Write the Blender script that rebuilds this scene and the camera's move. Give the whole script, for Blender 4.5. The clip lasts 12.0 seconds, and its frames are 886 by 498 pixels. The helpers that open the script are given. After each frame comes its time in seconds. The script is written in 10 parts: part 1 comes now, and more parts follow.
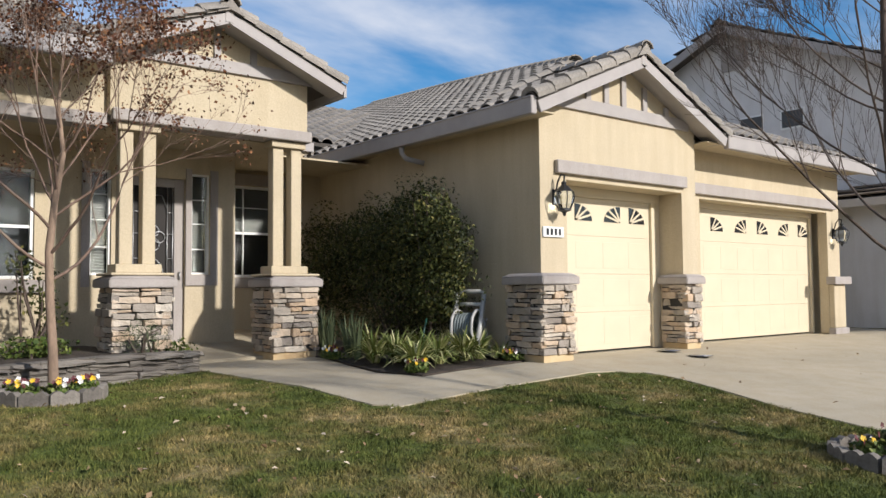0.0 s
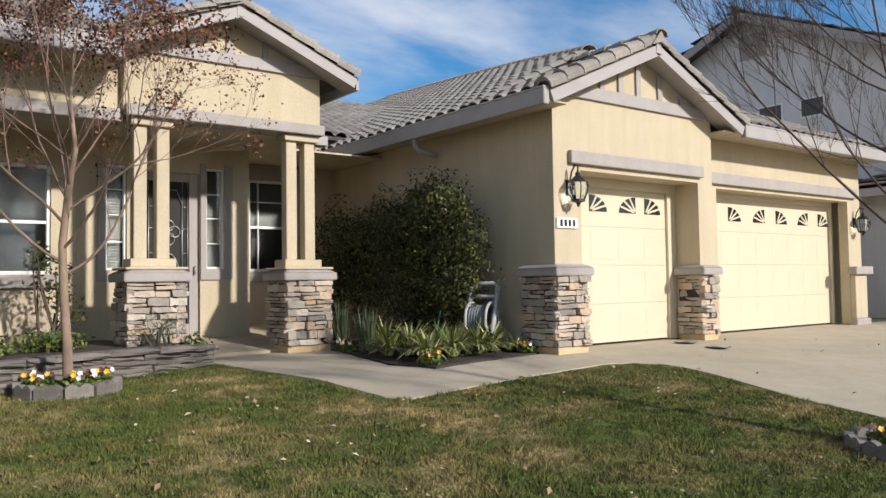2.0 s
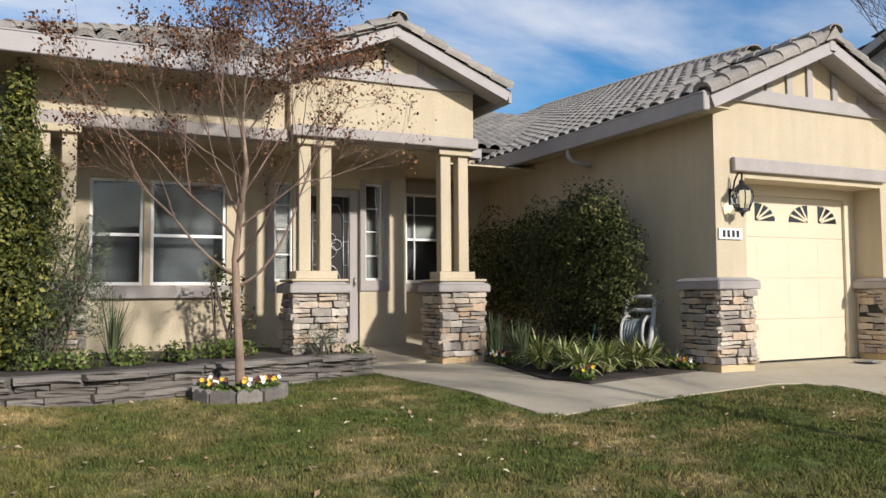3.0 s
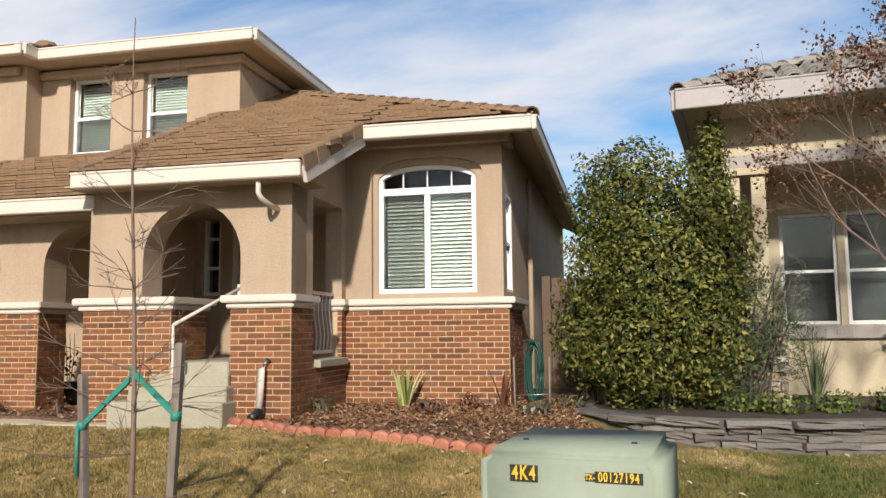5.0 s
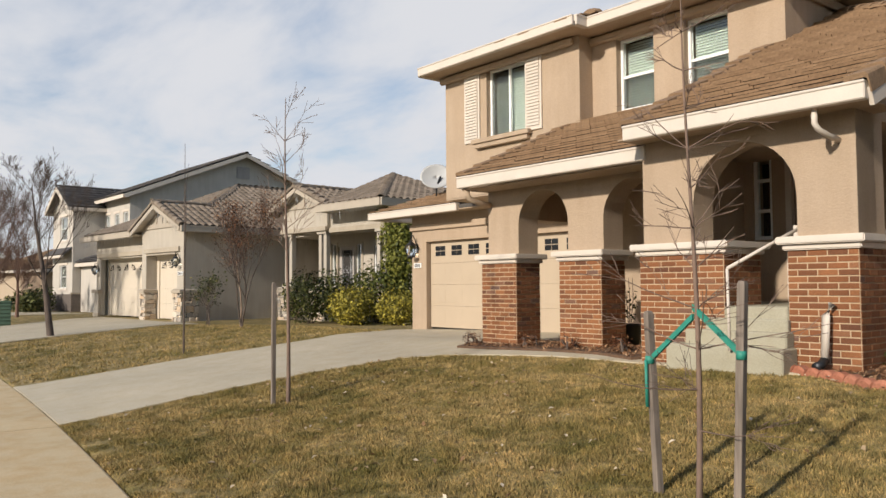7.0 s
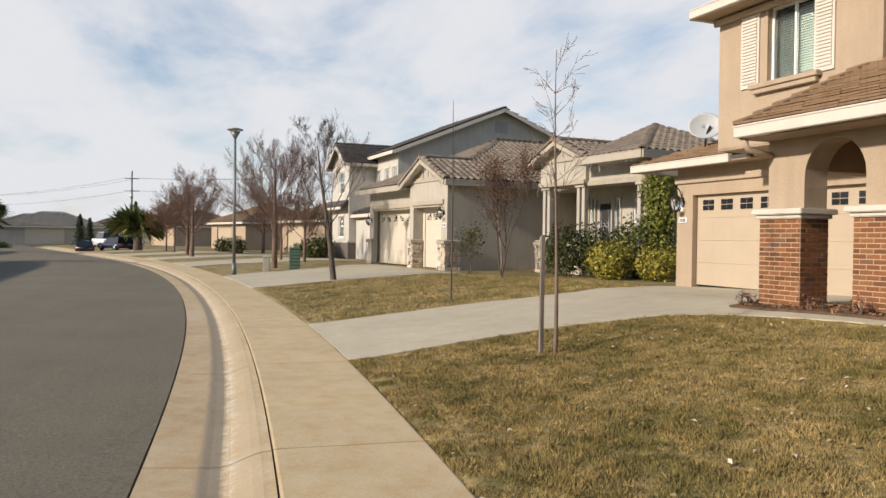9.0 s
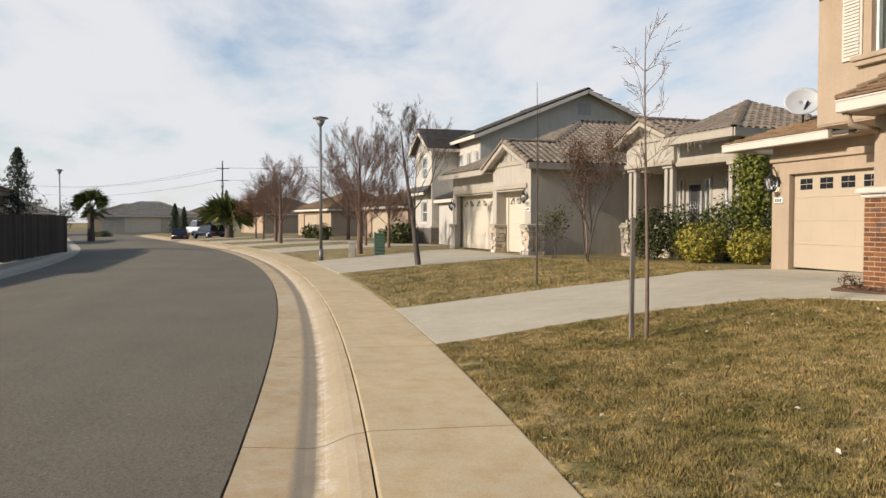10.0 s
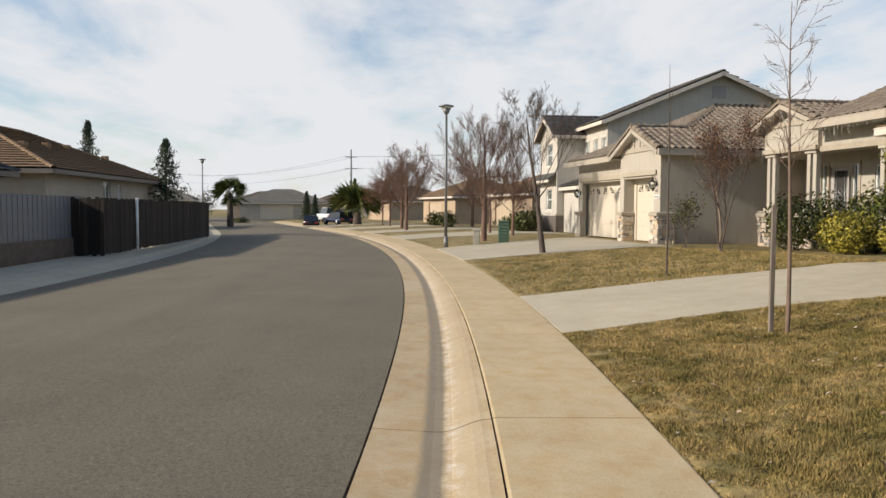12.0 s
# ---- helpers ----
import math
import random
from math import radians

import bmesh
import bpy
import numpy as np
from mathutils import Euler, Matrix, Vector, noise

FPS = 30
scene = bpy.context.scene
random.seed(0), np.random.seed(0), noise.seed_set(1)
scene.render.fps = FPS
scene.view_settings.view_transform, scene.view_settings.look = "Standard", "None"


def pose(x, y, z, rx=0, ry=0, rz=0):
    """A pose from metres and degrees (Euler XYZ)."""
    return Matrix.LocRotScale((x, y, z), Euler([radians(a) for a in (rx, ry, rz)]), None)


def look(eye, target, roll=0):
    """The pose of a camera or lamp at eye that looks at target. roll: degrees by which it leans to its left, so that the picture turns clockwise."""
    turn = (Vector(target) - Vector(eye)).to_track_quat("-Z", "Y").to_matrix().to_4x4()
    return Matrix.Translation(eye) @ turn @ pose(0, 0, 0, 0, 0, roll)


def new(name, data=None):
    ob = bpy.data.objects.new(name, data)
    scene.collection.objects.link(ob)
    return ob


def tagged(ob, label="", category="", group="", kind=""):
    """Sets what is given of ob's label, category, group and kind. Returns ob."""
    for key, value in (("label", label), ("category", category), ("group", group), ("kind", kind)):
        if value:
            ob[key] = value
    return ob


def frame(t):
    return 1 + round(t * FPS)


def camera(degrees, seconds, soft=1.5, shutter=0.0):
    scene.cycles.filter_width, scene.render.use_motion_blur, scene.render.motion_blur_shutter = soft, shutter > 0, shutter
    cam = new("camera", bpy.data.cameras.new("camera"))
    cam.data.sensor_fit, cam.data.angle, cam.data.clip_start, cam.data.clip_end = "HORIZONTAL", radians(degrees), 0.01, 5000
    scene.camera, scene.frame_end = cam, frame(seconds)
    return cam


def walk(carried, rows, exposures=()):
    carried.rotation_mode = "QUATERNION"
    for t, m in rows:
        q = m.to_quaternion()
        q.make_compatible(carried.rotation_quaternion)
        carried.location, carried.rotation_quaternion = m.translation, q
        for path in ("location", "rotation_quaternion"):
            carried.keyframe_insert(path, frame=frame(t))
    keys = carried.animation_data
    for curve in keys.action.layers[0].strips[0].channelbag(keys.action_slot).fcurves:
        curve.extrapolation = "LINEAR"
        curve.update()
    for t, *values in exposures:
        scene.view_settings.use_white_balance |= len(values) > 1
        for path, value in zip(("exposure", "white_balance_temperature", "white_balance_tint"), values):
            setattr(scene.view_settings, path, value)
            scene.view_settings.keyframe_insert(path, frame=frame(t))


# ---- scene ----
# seconds, place of the eye, yaw to the left of north, pitch, roll
cam = camera(58.45, 12.0)
PATH = [
    (0.0, 0.000, -0.000, 1.600, -38.42, 2.93, -0.47),
    (0.5, 0.026, -0.030, 1.594, -39.85, 2.69, -0.33),
    (1.0, 0.026, -0.031, 1.577, -40.48, 2.56, -0.50),
    (1.5, 0.052, -0.026, 1.573, -40.15, 2.45, -0.52),
    (2.0, 0.091, -0.016, 1.573, -37.04, 2.52, -0.86),
    (2.5, 0.153, -0.037, 1.567, -32.02, 3.06, -0.61),
    (2.7, 0.148, -0.040, 1.582, -29.82, 2.90, -0.42),
    (4.3, -0.040, 0.086, 1.780, 2.70, 6.00, -0.91),
    (4.5, -0.055, 0.111, 1.775, 8.30, 6.04, -0.75),
    (5.0, -0.082, 0.178, 1.770, 20.49, 5.89, -0.62),
    (5.5, -0.111, 0.215, 1.751, 32.23, 5.05, -1.11),
    (6.0, -0.132, 0.252, 1.727, 41.80, 4.28, -0.95),
    (6.5, -0.181, 0.231, 1.695, 50.55, 3.47, -0.52),
    (7.0, -0.215, 0.202, 1.697, 58.44, 2.67, -0.36),
    (7.5, -0.218, 0.182, 1.691, 64.34, 1.88, 0.87),
    (9.5, -0.334, -0.011, 1.688, 79.51, -1.40, 0.25),
    (10.0, -0.342, -0.024, 1.681, 82.45, -1.89, 0.08),
    (10.5, -0.341, -0.039, 1.681, 86.05, -2.14, 0.10),
    (11.0, -0.361, -0.052, 1.677, 88.72, -2.12, 0.21),
    (11.5, -0.368, -0.063, 1.674, 90.18, -2.29, 0.37),
    (12.0, -0.377, -0.063, 1.672, 91.35, -2.81, 0.28),
]
EXPOSURES = [(0.0, -0.34, 6300, 12), (2.7, -0.34, 6300, 12), (4.5, -0.24, 6550, 10), (5.2, -0.25, 6700, 11), (6.3, -0.45, 6800, 11), (7.5, -0.37, 6850, 11), (9.5, -0.3, 6900, 11), (12.0, -0.27, 6950, 10)]
walk(cam, [(t, pose(x, y, z, 90 + pitch, 0, yaw) @ pose(0, 0, 0, 0, 0, roll)) for t, x, y, z, yaw, pitch, roll in PATH], EXPOSURES)

# ---- light: a winter sun from the south, thin cloud ----
SUN_EL, SUN_AZ = 25.0, 165.0
world = bpy.data.worlds.new("sky")
scene.world = world
world.use_nodes = True
wn, wl = world.node_tree.nodes, world.node_tree.links
wn.clear()
w_out = wn.new("ShaderNodeOutputWorld")
w_bg = wn.new("ShaderNodeBackground")
w_sky = wn.new("ShaderNodeTexSky")
w_sky.sky_type = "NISHITA"
w_sky.sun_disc = False
w_sky.sun_elevation, w_sky.sun_rotation = radians(SUN_EL), radians(SUN_AZ)
w_sky.air_density, w_sky.dust_density, w_sky.ozone_density = 1.0, 0.6, 2.0
w_bg.inputs["Strength"].default_value = 0.083
# thin cloud, drawn out in streaks on a high level sheet
w_tc = wn.new("ShaderNodeTexCoord")
w_sep = wn.new("ShaderNodeSeparateXYZ")
w_add = wn.new("ShaderNodeMath"); w_add.operation = "ADD"; w_add.inputs[1].default_value = 0.16
w_max = wn.new("ShaderNodeMath"); w_max.operation = "MAXIMUM"; w_max.inputs[1].default_value = 0.05
w_dx = wn.new("ShaderNodeMath"); w_dx.operation = "DIVIDE"
w_dy = wn.new("ShaderNodeMath"); w_dy.operation = "DIVIDE"
w_com = wn.new("ShaderNodeCombineXYZ")
w_map = wn.new("ShaderNodeMapping")
w_map.inputs["Rotation"].default_value = (0, 0, radians(-28))
w_map.inputs["Scale"].default_value = (0.75, 1.35, 1.0)
w_map.inputs["Location"].default_value = (1.3, 0.4, 0.0)
w_n1 = wn.new("ShaderNodeTexNoise")
w_n1.inputs["Scale"].default_value = 1.5; w_n1.inputs["Detail"].default_value = 6.0; w_n1.inputs["Roughness"].default_value = 0.55; w_n1.inputs["Distortion"].default_value = 0.25
w_n2 = wn.new("ShaderNodeTexNoise")
w_n2.inputs["Scale"].default_value = 0.42; w_n2.inputs["Detail"].default_value = 3.0
w_grad = wn.new("ShaderNodeMath"); w_grad.operation = "MULTIPLY_ADD"; w_grad.inputs[1].default_value = -0.13; w_grad.inputs[2].default_value = 0.0
w_sum = wn.new("ShaderNodeMath"); w_sum.operation = "ADD"
w_sum2 = wn.new("ShaderNodeMath"); w_sum2.operation = "MULTIPLY_ADD"; w_sum2.inputs[1].default_value = 0.55
w_ramp = wn.new("ShaderNodeValToRGB")
w_ramp.color_ramp.interpolation = "EASE"
w_ramp.color_ramp.elements[0].position, w_ramp.color_ramp.elements[1].position = 0.47, 1.0
w_mix = wn.new("ShaderNodeMix"); w_mix.data_type = "RGBA"
w_mix.inputs[7].default_value = (11.2, 11.8, 12.9, 1)
wl.new(w_tc.outputs["Generated"], w_sep.inputs[0])
wl.new(w_sep.outputs[2], w_add.inputs[0]); wl.new(w_add.outputs[0], w_max.inputs[0])
wl.new(w_sep.outputs[0], w_dx.inputs[0]); wl.new(w_max.outputs[0], w_dx.inputs[1])
wl.new(w_sep.outputs[1], w_dy.inputs[0]); wl.new(w_max.outputs[0], w_dy.inputs[1])
wl.new(w_dx.outputs[0], w_com.inputs[0]); wl.new(w_dy.outputs[0], w_com.inputs[1])
wl.new(w_com.outputs[0], w_map.inputs[0])
wl.new(w_map.outputs[0], w_n1.inputs["Vector"]); wl.new(w_map.outputs[0], w_n2.inputs["Vector"])
wl.new(w_sep.outputs[0], w_grad.inputs[0])
wl.new(w_n2.outputs[0], w_sum2.inputs[0]); wl.new(w_n1.outputs[0], w_sum2.inputs[2])
wl.new(w_sum2.outputs[0], w_sum.inputs[0]); wl.new(w_grad.outputs[0], w_sum.inputs[1])
wl.new(w_sum.outputs[0], w_ramp.inputs[0])
# the sheet thins out towards the zenith
w_thin = wn.new("ShaderNodeMapRange"); w_thin.interpolation_type = "SMOOTHSTEP"
w_thin.inputs["From Min"].default_value, w_thin.inputs["From Max"].default_value = 0.5, 0.85
w_thin.inputs["To Min"].default_value, w_thin.inputs["To Max"].default_value = 1.0, 0.1
w_mul = wn.new("ShaderNodeMath"); w_mul.operation = "MULTIPLY"
wl.new(w_sep.outputs[2], w_thin.inputs["Value"]); wl.new(w_ramp.outputs[0], w_mul.inputs[0]); wl.new(w_thin.outputs[0], w_mul.inputs[1])
wl.new(w_mul.outputs[0], w_mix.inputs[0]); w_hs = wn.new("ShaderNodeHueSaturation"); w_hs.inputs["Saturation"].default_value = 1.5; w_hs.inputs["Value"].default_value = 2.0
wl.new(w_sky.outputs[0], w_hs.inputs["Color"]); wl.new(w_hs.outputs[0], w_mix.inputs[6])
wl.new(w_mix.outputs[2], w_bg.inputs["Color"]); wl.new(w_bg.outputs[0], w_out.inputs[0])

sun_data = bpy.data.lights.new("sun", "SUN")
sun_data.energy, sun_data.angle, sun_data.color = 6.5, radians(2.0), (1.0, 0.93, 0.84)
sun = new("sun", sun_data)
_a = radians(SUN_AZ)
SUN_DIR = Vector((math.sin(_a) * math.cos(radians(SUN_EL)), math.cos(_a) * math.cos(radians(SUN_EL)), math.sin(radians(SUN_EL))))
sun.matrix_world = look(tuple(SUN_DIR * 60), (0, 0, 0))


# ---- materials ----
def material(name, rough=0.8, metal=0.0, spec=0.5):
    m = bpy.data.materials.new(name)
    m.use_nodes = True
    b = m.node_tree.nodes["Principled BSDF"]
    b.inputs["Roughness"].default_value = rough
    b.inputs["Metallic"].default_value = metal
    b.inputs["Specular IOR Level"].default_value = spec
    return m, m.node_tree.nodes, m.node_tree.links, b


def noise_tex(n, l, scale, detail=4.0, rough=0.55, coord="Object", stretch=None):
    tc = n.new("ShaderNodeTexCoord")
    t = n.new("ShaderNodeTexNoise")
    t.inputs["Scale"].default_value, t.inputs["Detail"].default_value, t.inputs["Roughness"].default_value = scale, detail, rough
    if stretch:
        mp = n.new("ShaderNodeMapping")
        mp.inputs["Scale"].default_value = stretch
        l.new(tc.outputs[coord], mp.inputs[0]); l.new(mp.outputs[0], t.inputs["Vector"])
    else:
        l.new(tc.outputs[coord], t.inputs["Vector"])
    return t.outputs[0]


def ramp(n, l, src, stops):
    r = n.new("ShaderNodeValToRGB")
    e = r.color_ramp.elements
    while len(e) < len(stops):
        e.new(0.5)
    for k, (p, c) in enumerate(stops):
        e[k].position, e[k].color = p, (*c, 1)
    l.new(src, r.inputs[0])
    return r.outputs[0]


def mixc(n, l, a, b, fac, mode="MIX"):
    m = n.new("ShaderNodeMix"); m.data_type = "RGBA"; m.blend_type = mode
    for k, v in ((6, a), (7, b)):
        if isinstance(v, tuple):
            m.inputs[k].default_value = (*v, 1)
        else:
            l.new(v, m.inputs[k])
    if isinstance(fac, float):
        m.inputs[0].default_value = fac
    else:
        l.new(fac, m.inputs[0])
    return m.outputs[2]


def bump(n, l, b, src, strength, dist):
    bp = n.new("ShaderNodeBump")
    bp.inputs["Strength"].default_value, bp.inputs["Distance"].default_value = strength, dist
    l.new(src, bp.inputs["Height"])
    l.new(bp.outputs[0], b.inputs["Normal"])


def sc(c, k):
    return tuple(min(1.0, v * k) for v in c)


def plain(name, c, rough=0.6, var=0.12, scale=6.0, metal=0.0, grain=60.0, relief=0.15, dist=0.004, spec=0.5, stretch=None):
    """Paint, plaster, metal or wood: a base colour with blotches at one scale and grain at another."""
    m, n, l, b = material(name, rough, metal, spec)
    big = noise_tex(n, l, scale, 3.0, stretch=stretch)
    fine = noise_tex(n, l, grain, 5.0, stretch=stretch)
    col = ramp(n, l, big, [(0.3, sc(c, 1 - var)), (0.7, sc(c, 1 + var))])
    col = mixc(n, l, col, ramp(n, l, fine, [(0.3, (1 - var,) * 3), (0.7, (1.0,) * 3)]), 1.0, "MULTIPLY")
    l.new(col, b.inputs["Base Color"])
    if relief:
        bump(n, l, b, fine, relief, dist)
    return m


def stucco(name, c):
    """Sand-finish render: fine lumps, faint trowel clouds and rain streaks."""
    m, n, l, b = material(name, 0.92, 0.0, 0.25)
    cloud = noise_tex(n, l, 1.1, 5.0)
    streak = noise_tex(n, l, 5.0, 4.0, stretch=(1.0, 1.0, 0.12))
    grit = noise_tex(n, l, 42.0, 6.0, 0.7)
    lump = noise_tex(n, l, 9.0, 4.0, 0.6)
    col = ramp(n, l, cloud, [(0.3, sc(c, 0.93)), (0.7, sc(c, 1.05))])
    col = mixc(n, l, col, ramp(n, l, streak, [(0.35, (0.93, 0.92, 0.9)), (0.6, (1, 1, 1))]), 1.0, "MULTIPLY")
    col = mixc(n, l, col, ramp(n, l, grit, [(0.3, (0.86,) * 3), (0.65, (1, 1, 1))]), 1.0, "MULTIPLY")
    l.new(col, b.inputs["Base Color"])
    mixn = n.new("ShaderNodeMath"); mixn.operation = "MULTIPLY_ADD"; mixn.inputs[1].default_value = 0.55
    l.new(lump, mixn.inputs[0]); l.new(grit, mixn.inputs[2])
    bump(n, l, b, mixn.outputs[0], 0.75, 0.014)
    return m


def pieces(name, stops, rough=0.85, grain=40.0, relief=0.4, dist=0.006, rand="object", spec=0.35, cloud=3.0):
    """Separate pieces (bricks, stones, tiles): a colour for each by chance, grain and stains on top."""
    m, n, l, b = material(name, rough, 0.0, spec)
    if rand == "object":
        src = n.new("ShaderNodeObjectInfo").outputs["Random"]
    else:
        src = n.new("ShaderNodeNewGeometry").outputs["Random Per Island"]
    col = ramp(n, l, src, stops)
    fine = noise_tex(n, l, grain, 6.0, 0.65)
    big = noise_tex(n, l, cloud, 4.0, 0.6)
    col = mixc(n, l, col, ramp(n, l, fine, [(0.3, (0.72,) * 3), (0.65, (1.08,) * 3)]), 1.0, "MULTIPLY")
    col = mixc(n, l, col, ramp(n, l, big, [(0.3, (0.86, 0.86, 0.86)), (0.65, (1.05,) * 3)]), 1.0, "MULTIPLY")
    l.new(col, b.inputs["Base Color"])
    bump(n, l, b, fine, relief, dist)
    return m


def glass(name, tint=(0.9, 0.95, 0.95)):
    m, n, l, b = material(name, 0.03)
    b.inputs["Base Color"].default_value = (*tint, 1)
    b.inputs["Transmission Weight"].default_value = 1.0
    b.inputs["IOR"].default_value = 1.45
    return m


def leafy(name, stops, rough=0.5, spec=0.4):
    m, n, l, b = material(name, max(rough, 0.55), 0.0, spec * 0.5)
    src = n.new("ShaderNodeNewGeometry").outputs["Random Per Island"]
    col = ramp(n, l, src, stops)
    big = noise_tex(n, l, 1.6, 3.0)
    col = mixc(n, l, col, ramp(n, l, big, [(0.3, (0.75,) * 3), (0.7, (1.15,) * 3)]), 1.0, "MULTIPLY")
    l.new(col, b.inputs["Base Color"])
    b.inputs["Subsurface Weight"].default_value = 0.0
    return m


def concrete(name, c, stain=(0.8, 0.66, 0.5)):
    m, n, l, b = material(name, 0.88, 0.0, 0.3)
    big = noise_tex(n, l, 0.55, 5.0, 0.6)
    mid = noise_tex(n, l, 3.2, 5.0, 0.65)
    fine = noise_tex(n, l, 70.0, 4.0, 0.7)
    col = ramp(n, l, big, [(0.3, sc(c, 0.9)), (0.72, sc(c, 1.08))])
    col = mixc(n, l, col, ramp(n, l, mid, [(0.33, stain), (0.6, (1, 1, 1))]), 0.55, "MULTIPLY")
    col = mixc(n, l, col, ramp(n, l, fine, [(0.3, (0.8,) * 3), (0.65, (1.04,) * 3)]), 1.0, "MULTIPLY")
    l.new(col, b.inputs["Base Color"])
    bump(n, l, b, fine, 0.25, 0.004)
    return m


def turf(name, island=False):
    """Winter lawn: green where it is wet, straw where it has gone to sleep."""
    m, n, l, b = material(name, 0.75, 0.0, 0.2)
    patch = noise_tex(n, l, 1.25, 6.0, 0.66)
    tuft = noise_tex(n, l, 9.0, 5.0, 0.7)
    green = (0.094, 0.122, 0.034)
    col = ramp(n, l, patch, [(0.42, green), (0.54, (0.155, 0.148, 0.058)), (0.66, (0.31, 0.255, 0.135))])
    # the west lots are drier than the first lawn
    tc = n.new("ShaderNodeTexCoord")
    sp = n.new("ShaderNodeSeparateXYZ")
    l.new(tc.outputs["Object"], sp.inputs[0])
    mr = n.new("ShaderNodeMapRange")
    mr.inputs["From Min"].default_value, mr.inputs["From Max"].default_value = 0.5, -1.5
    l.new(sp.outputs[0], mr.inputs["Value"])
    dry = ramp(n, l, patch, [(0.33, (0.142, 0.124, 0.044)), (0.45, (0.235, 0.184, 0.077)), (0.65, (0.36, 0.272, 0.136))])
    col = mixc(n, l, col, dry, mr.outputs[0])
    col = mixc(n, l, col, ramp(n, l, tuft, [(0.3, (0.55,) * 3), (0.68, (1.28, 1.24, 1.16))]), 1.0, "MULTIPLY")
    mat_ = noise_tex(n, l, 3.4, 4.0, 0.7)
    col = mixc(n, l, col, ramp(n, l, mat_, [(0.36, (0.72, 0.76, 0.7)), (0.5, (1.0,) * 3), (0.66, (1.14, 1.1, 1.04))]), 1.0, "MULTIPLY")
    if island:
        src = n.new("ShaderNodeNewGeometry").outputs["Random Per Island"]
        col = mixc(n, l, col, ramp(n, l, src, [(0.0, (0.66, 0.7, 0.58)), (0.5, (1.0, 1.0, 0.94)), (0.8, (1.2, 1.14, 1.02)), (0.92, (1.5, 1.38, 1.25)), (1.0, (1.9, 1.65, 1.5))]), 1.0, "MULTIPLY")
    l.new(col, b.inputs["Base Color"])
    if not island:
        bump(n, l, b, tuft, 0.8, 0.03)
    return m


CREAM = stucco("cream_stucco", (0.575, 0.493, 0.35))
TAN = stucco("tan_stucco", (0.44, 0.335, 0.24))
TAUPE = stucco("taupe_stucco", (0.455, 0.41, 0.345))
PALE_TAUPE = stucco("pale_taupe_stucco", (0.53, 0.49, 0.435))
GREY_ST = stucco("grey_stucco", (0.72, 0.705, 0.70))
BROWN_ST = stucco("brown_stucco", (0.40, 0.30, 0.22))
TRIM_GREY = stucco("grey_trim", (0.42, 0.385, 0.36))
TRIM_TAUPE = stucco("taupe_trim", (0.42, 0.365, 0.29))
WHITE_TRIM = plain("white_trim", (0.60, 0.53, 0.45), 0.6, 0.05, 3.0)
WOOD_GREY = plain("grey_painted_wood", (0.36, 0.335, 0.32), 0.65, 0.07, 3.0)
WOOD_BROWN = plain("brown_painted_wood", (0.17, 0.14, 0.12), 0.65, 0.08, 3.0)
WOOD_CREAM = plain("taupe_painted_wood", (0.40, 0.345, 0.275), 0.6, 0.05, 3.0)
DOOR_CREAM = plain("cream_garage_door", (0.63, 0.555, 0.405), 0.5, 0.03, 2.0)
DOOR_TAN = plain("tan_garage_door", (0.45, 0.36, 0.26), 0.5, 0.03, 2.0)
DOOR_TAUPE = plain("taupe_garage_door", (0.58, 0.51, 0.41), 0.5, 0.03, 2.0)
VINYL = plain("white_vinyl", (0.80, 0.80, 0.78), 0.35, 0.03, 3.0, relief=0.0)
BLIND = plain("blind_slat", (0.2, 0.2, 0.185), 0.5, 0.04, 3.0, relief=0.0)
BLIND_B = plain("pale_blind_slat", (0.37, 0.42, 0.355), 0.5, 0.04, 3.0, relief=0.0)
# curtain folds, coloured near black for the dimness behind the glass
DARK_CURTAIN = plain("darkened_curtain", (0.03, 0.033, 0.036), 0.8, 0.15, 9.0, relief=0.0, stretch=(8, 8, 0.3))
# near-black colour that stands in for an unlit room
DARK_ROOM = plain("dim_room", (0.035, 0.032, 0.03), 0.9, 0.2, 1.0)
DARK_METAL = plain("dark_metal", (0.05, 0.052, 0.055), 0.45, 0.2, 20.0, 0.7)
PALE_METAL = plain("galvanised_metal", (0.42, 0.43, 0.44), 0.4, 0.1, 14.0, 0.85)
GLASS = glass("window_glass")


def screen_material():
    """Fine insect mesh: about half of the light goes through."""
    m, n, l, b = material("insect_screen", 0.8, 0.0, 0.2)
    b.inputs["Base Color"].default_value = (0.06, 0.065, 0.065, 1)
    b.inputs["Alpha"].default_value = 0.28
    return m


SCREEN = screen_material()
STONE = pieces("ledge_stone", [(0.0, (0.31, 0.275, 0.24)), (0.25, (0.46, 0.41, 0.345)), (0.5, (0.58, 0.51, 0.42)), (0.75, (0.62, 0.46, 0.31)), (1.0, (0.73, 0.67, 0.57))], 0.9, 26.0, 0.8, 0.014)
STONE_BACK = plain("dark_mortar", (0.05, 0.046, 0.042), 0.95, 0.2, 10.0)
BRICK = pieces("red_brick", [(0.0, (0.125, 0.052, 0.027)), (0.12, (0.185, 0.071, 0.03)), (0.55, (0.24, 0.093, 0.037)), (0.9, (0.295, 0.122, 0.05)), (1.0, (0.15, 0.085, 0.062))], 0.85, 55.0, 0.5, 0.004)
BRICK_I = pieces("red_brick_far", [(0.0, (0.125, 0.052, 0.027)), (0.12, (0.185, 0.071, 0.03)), (0.55, (0.24, 0.093, 0.037)), (0.9, (0.295, 0.122, 0.05)), (1.0, (0.15, 0.085, 0.062))], 0.85, 55.0, 0.5, 0.004, "island")
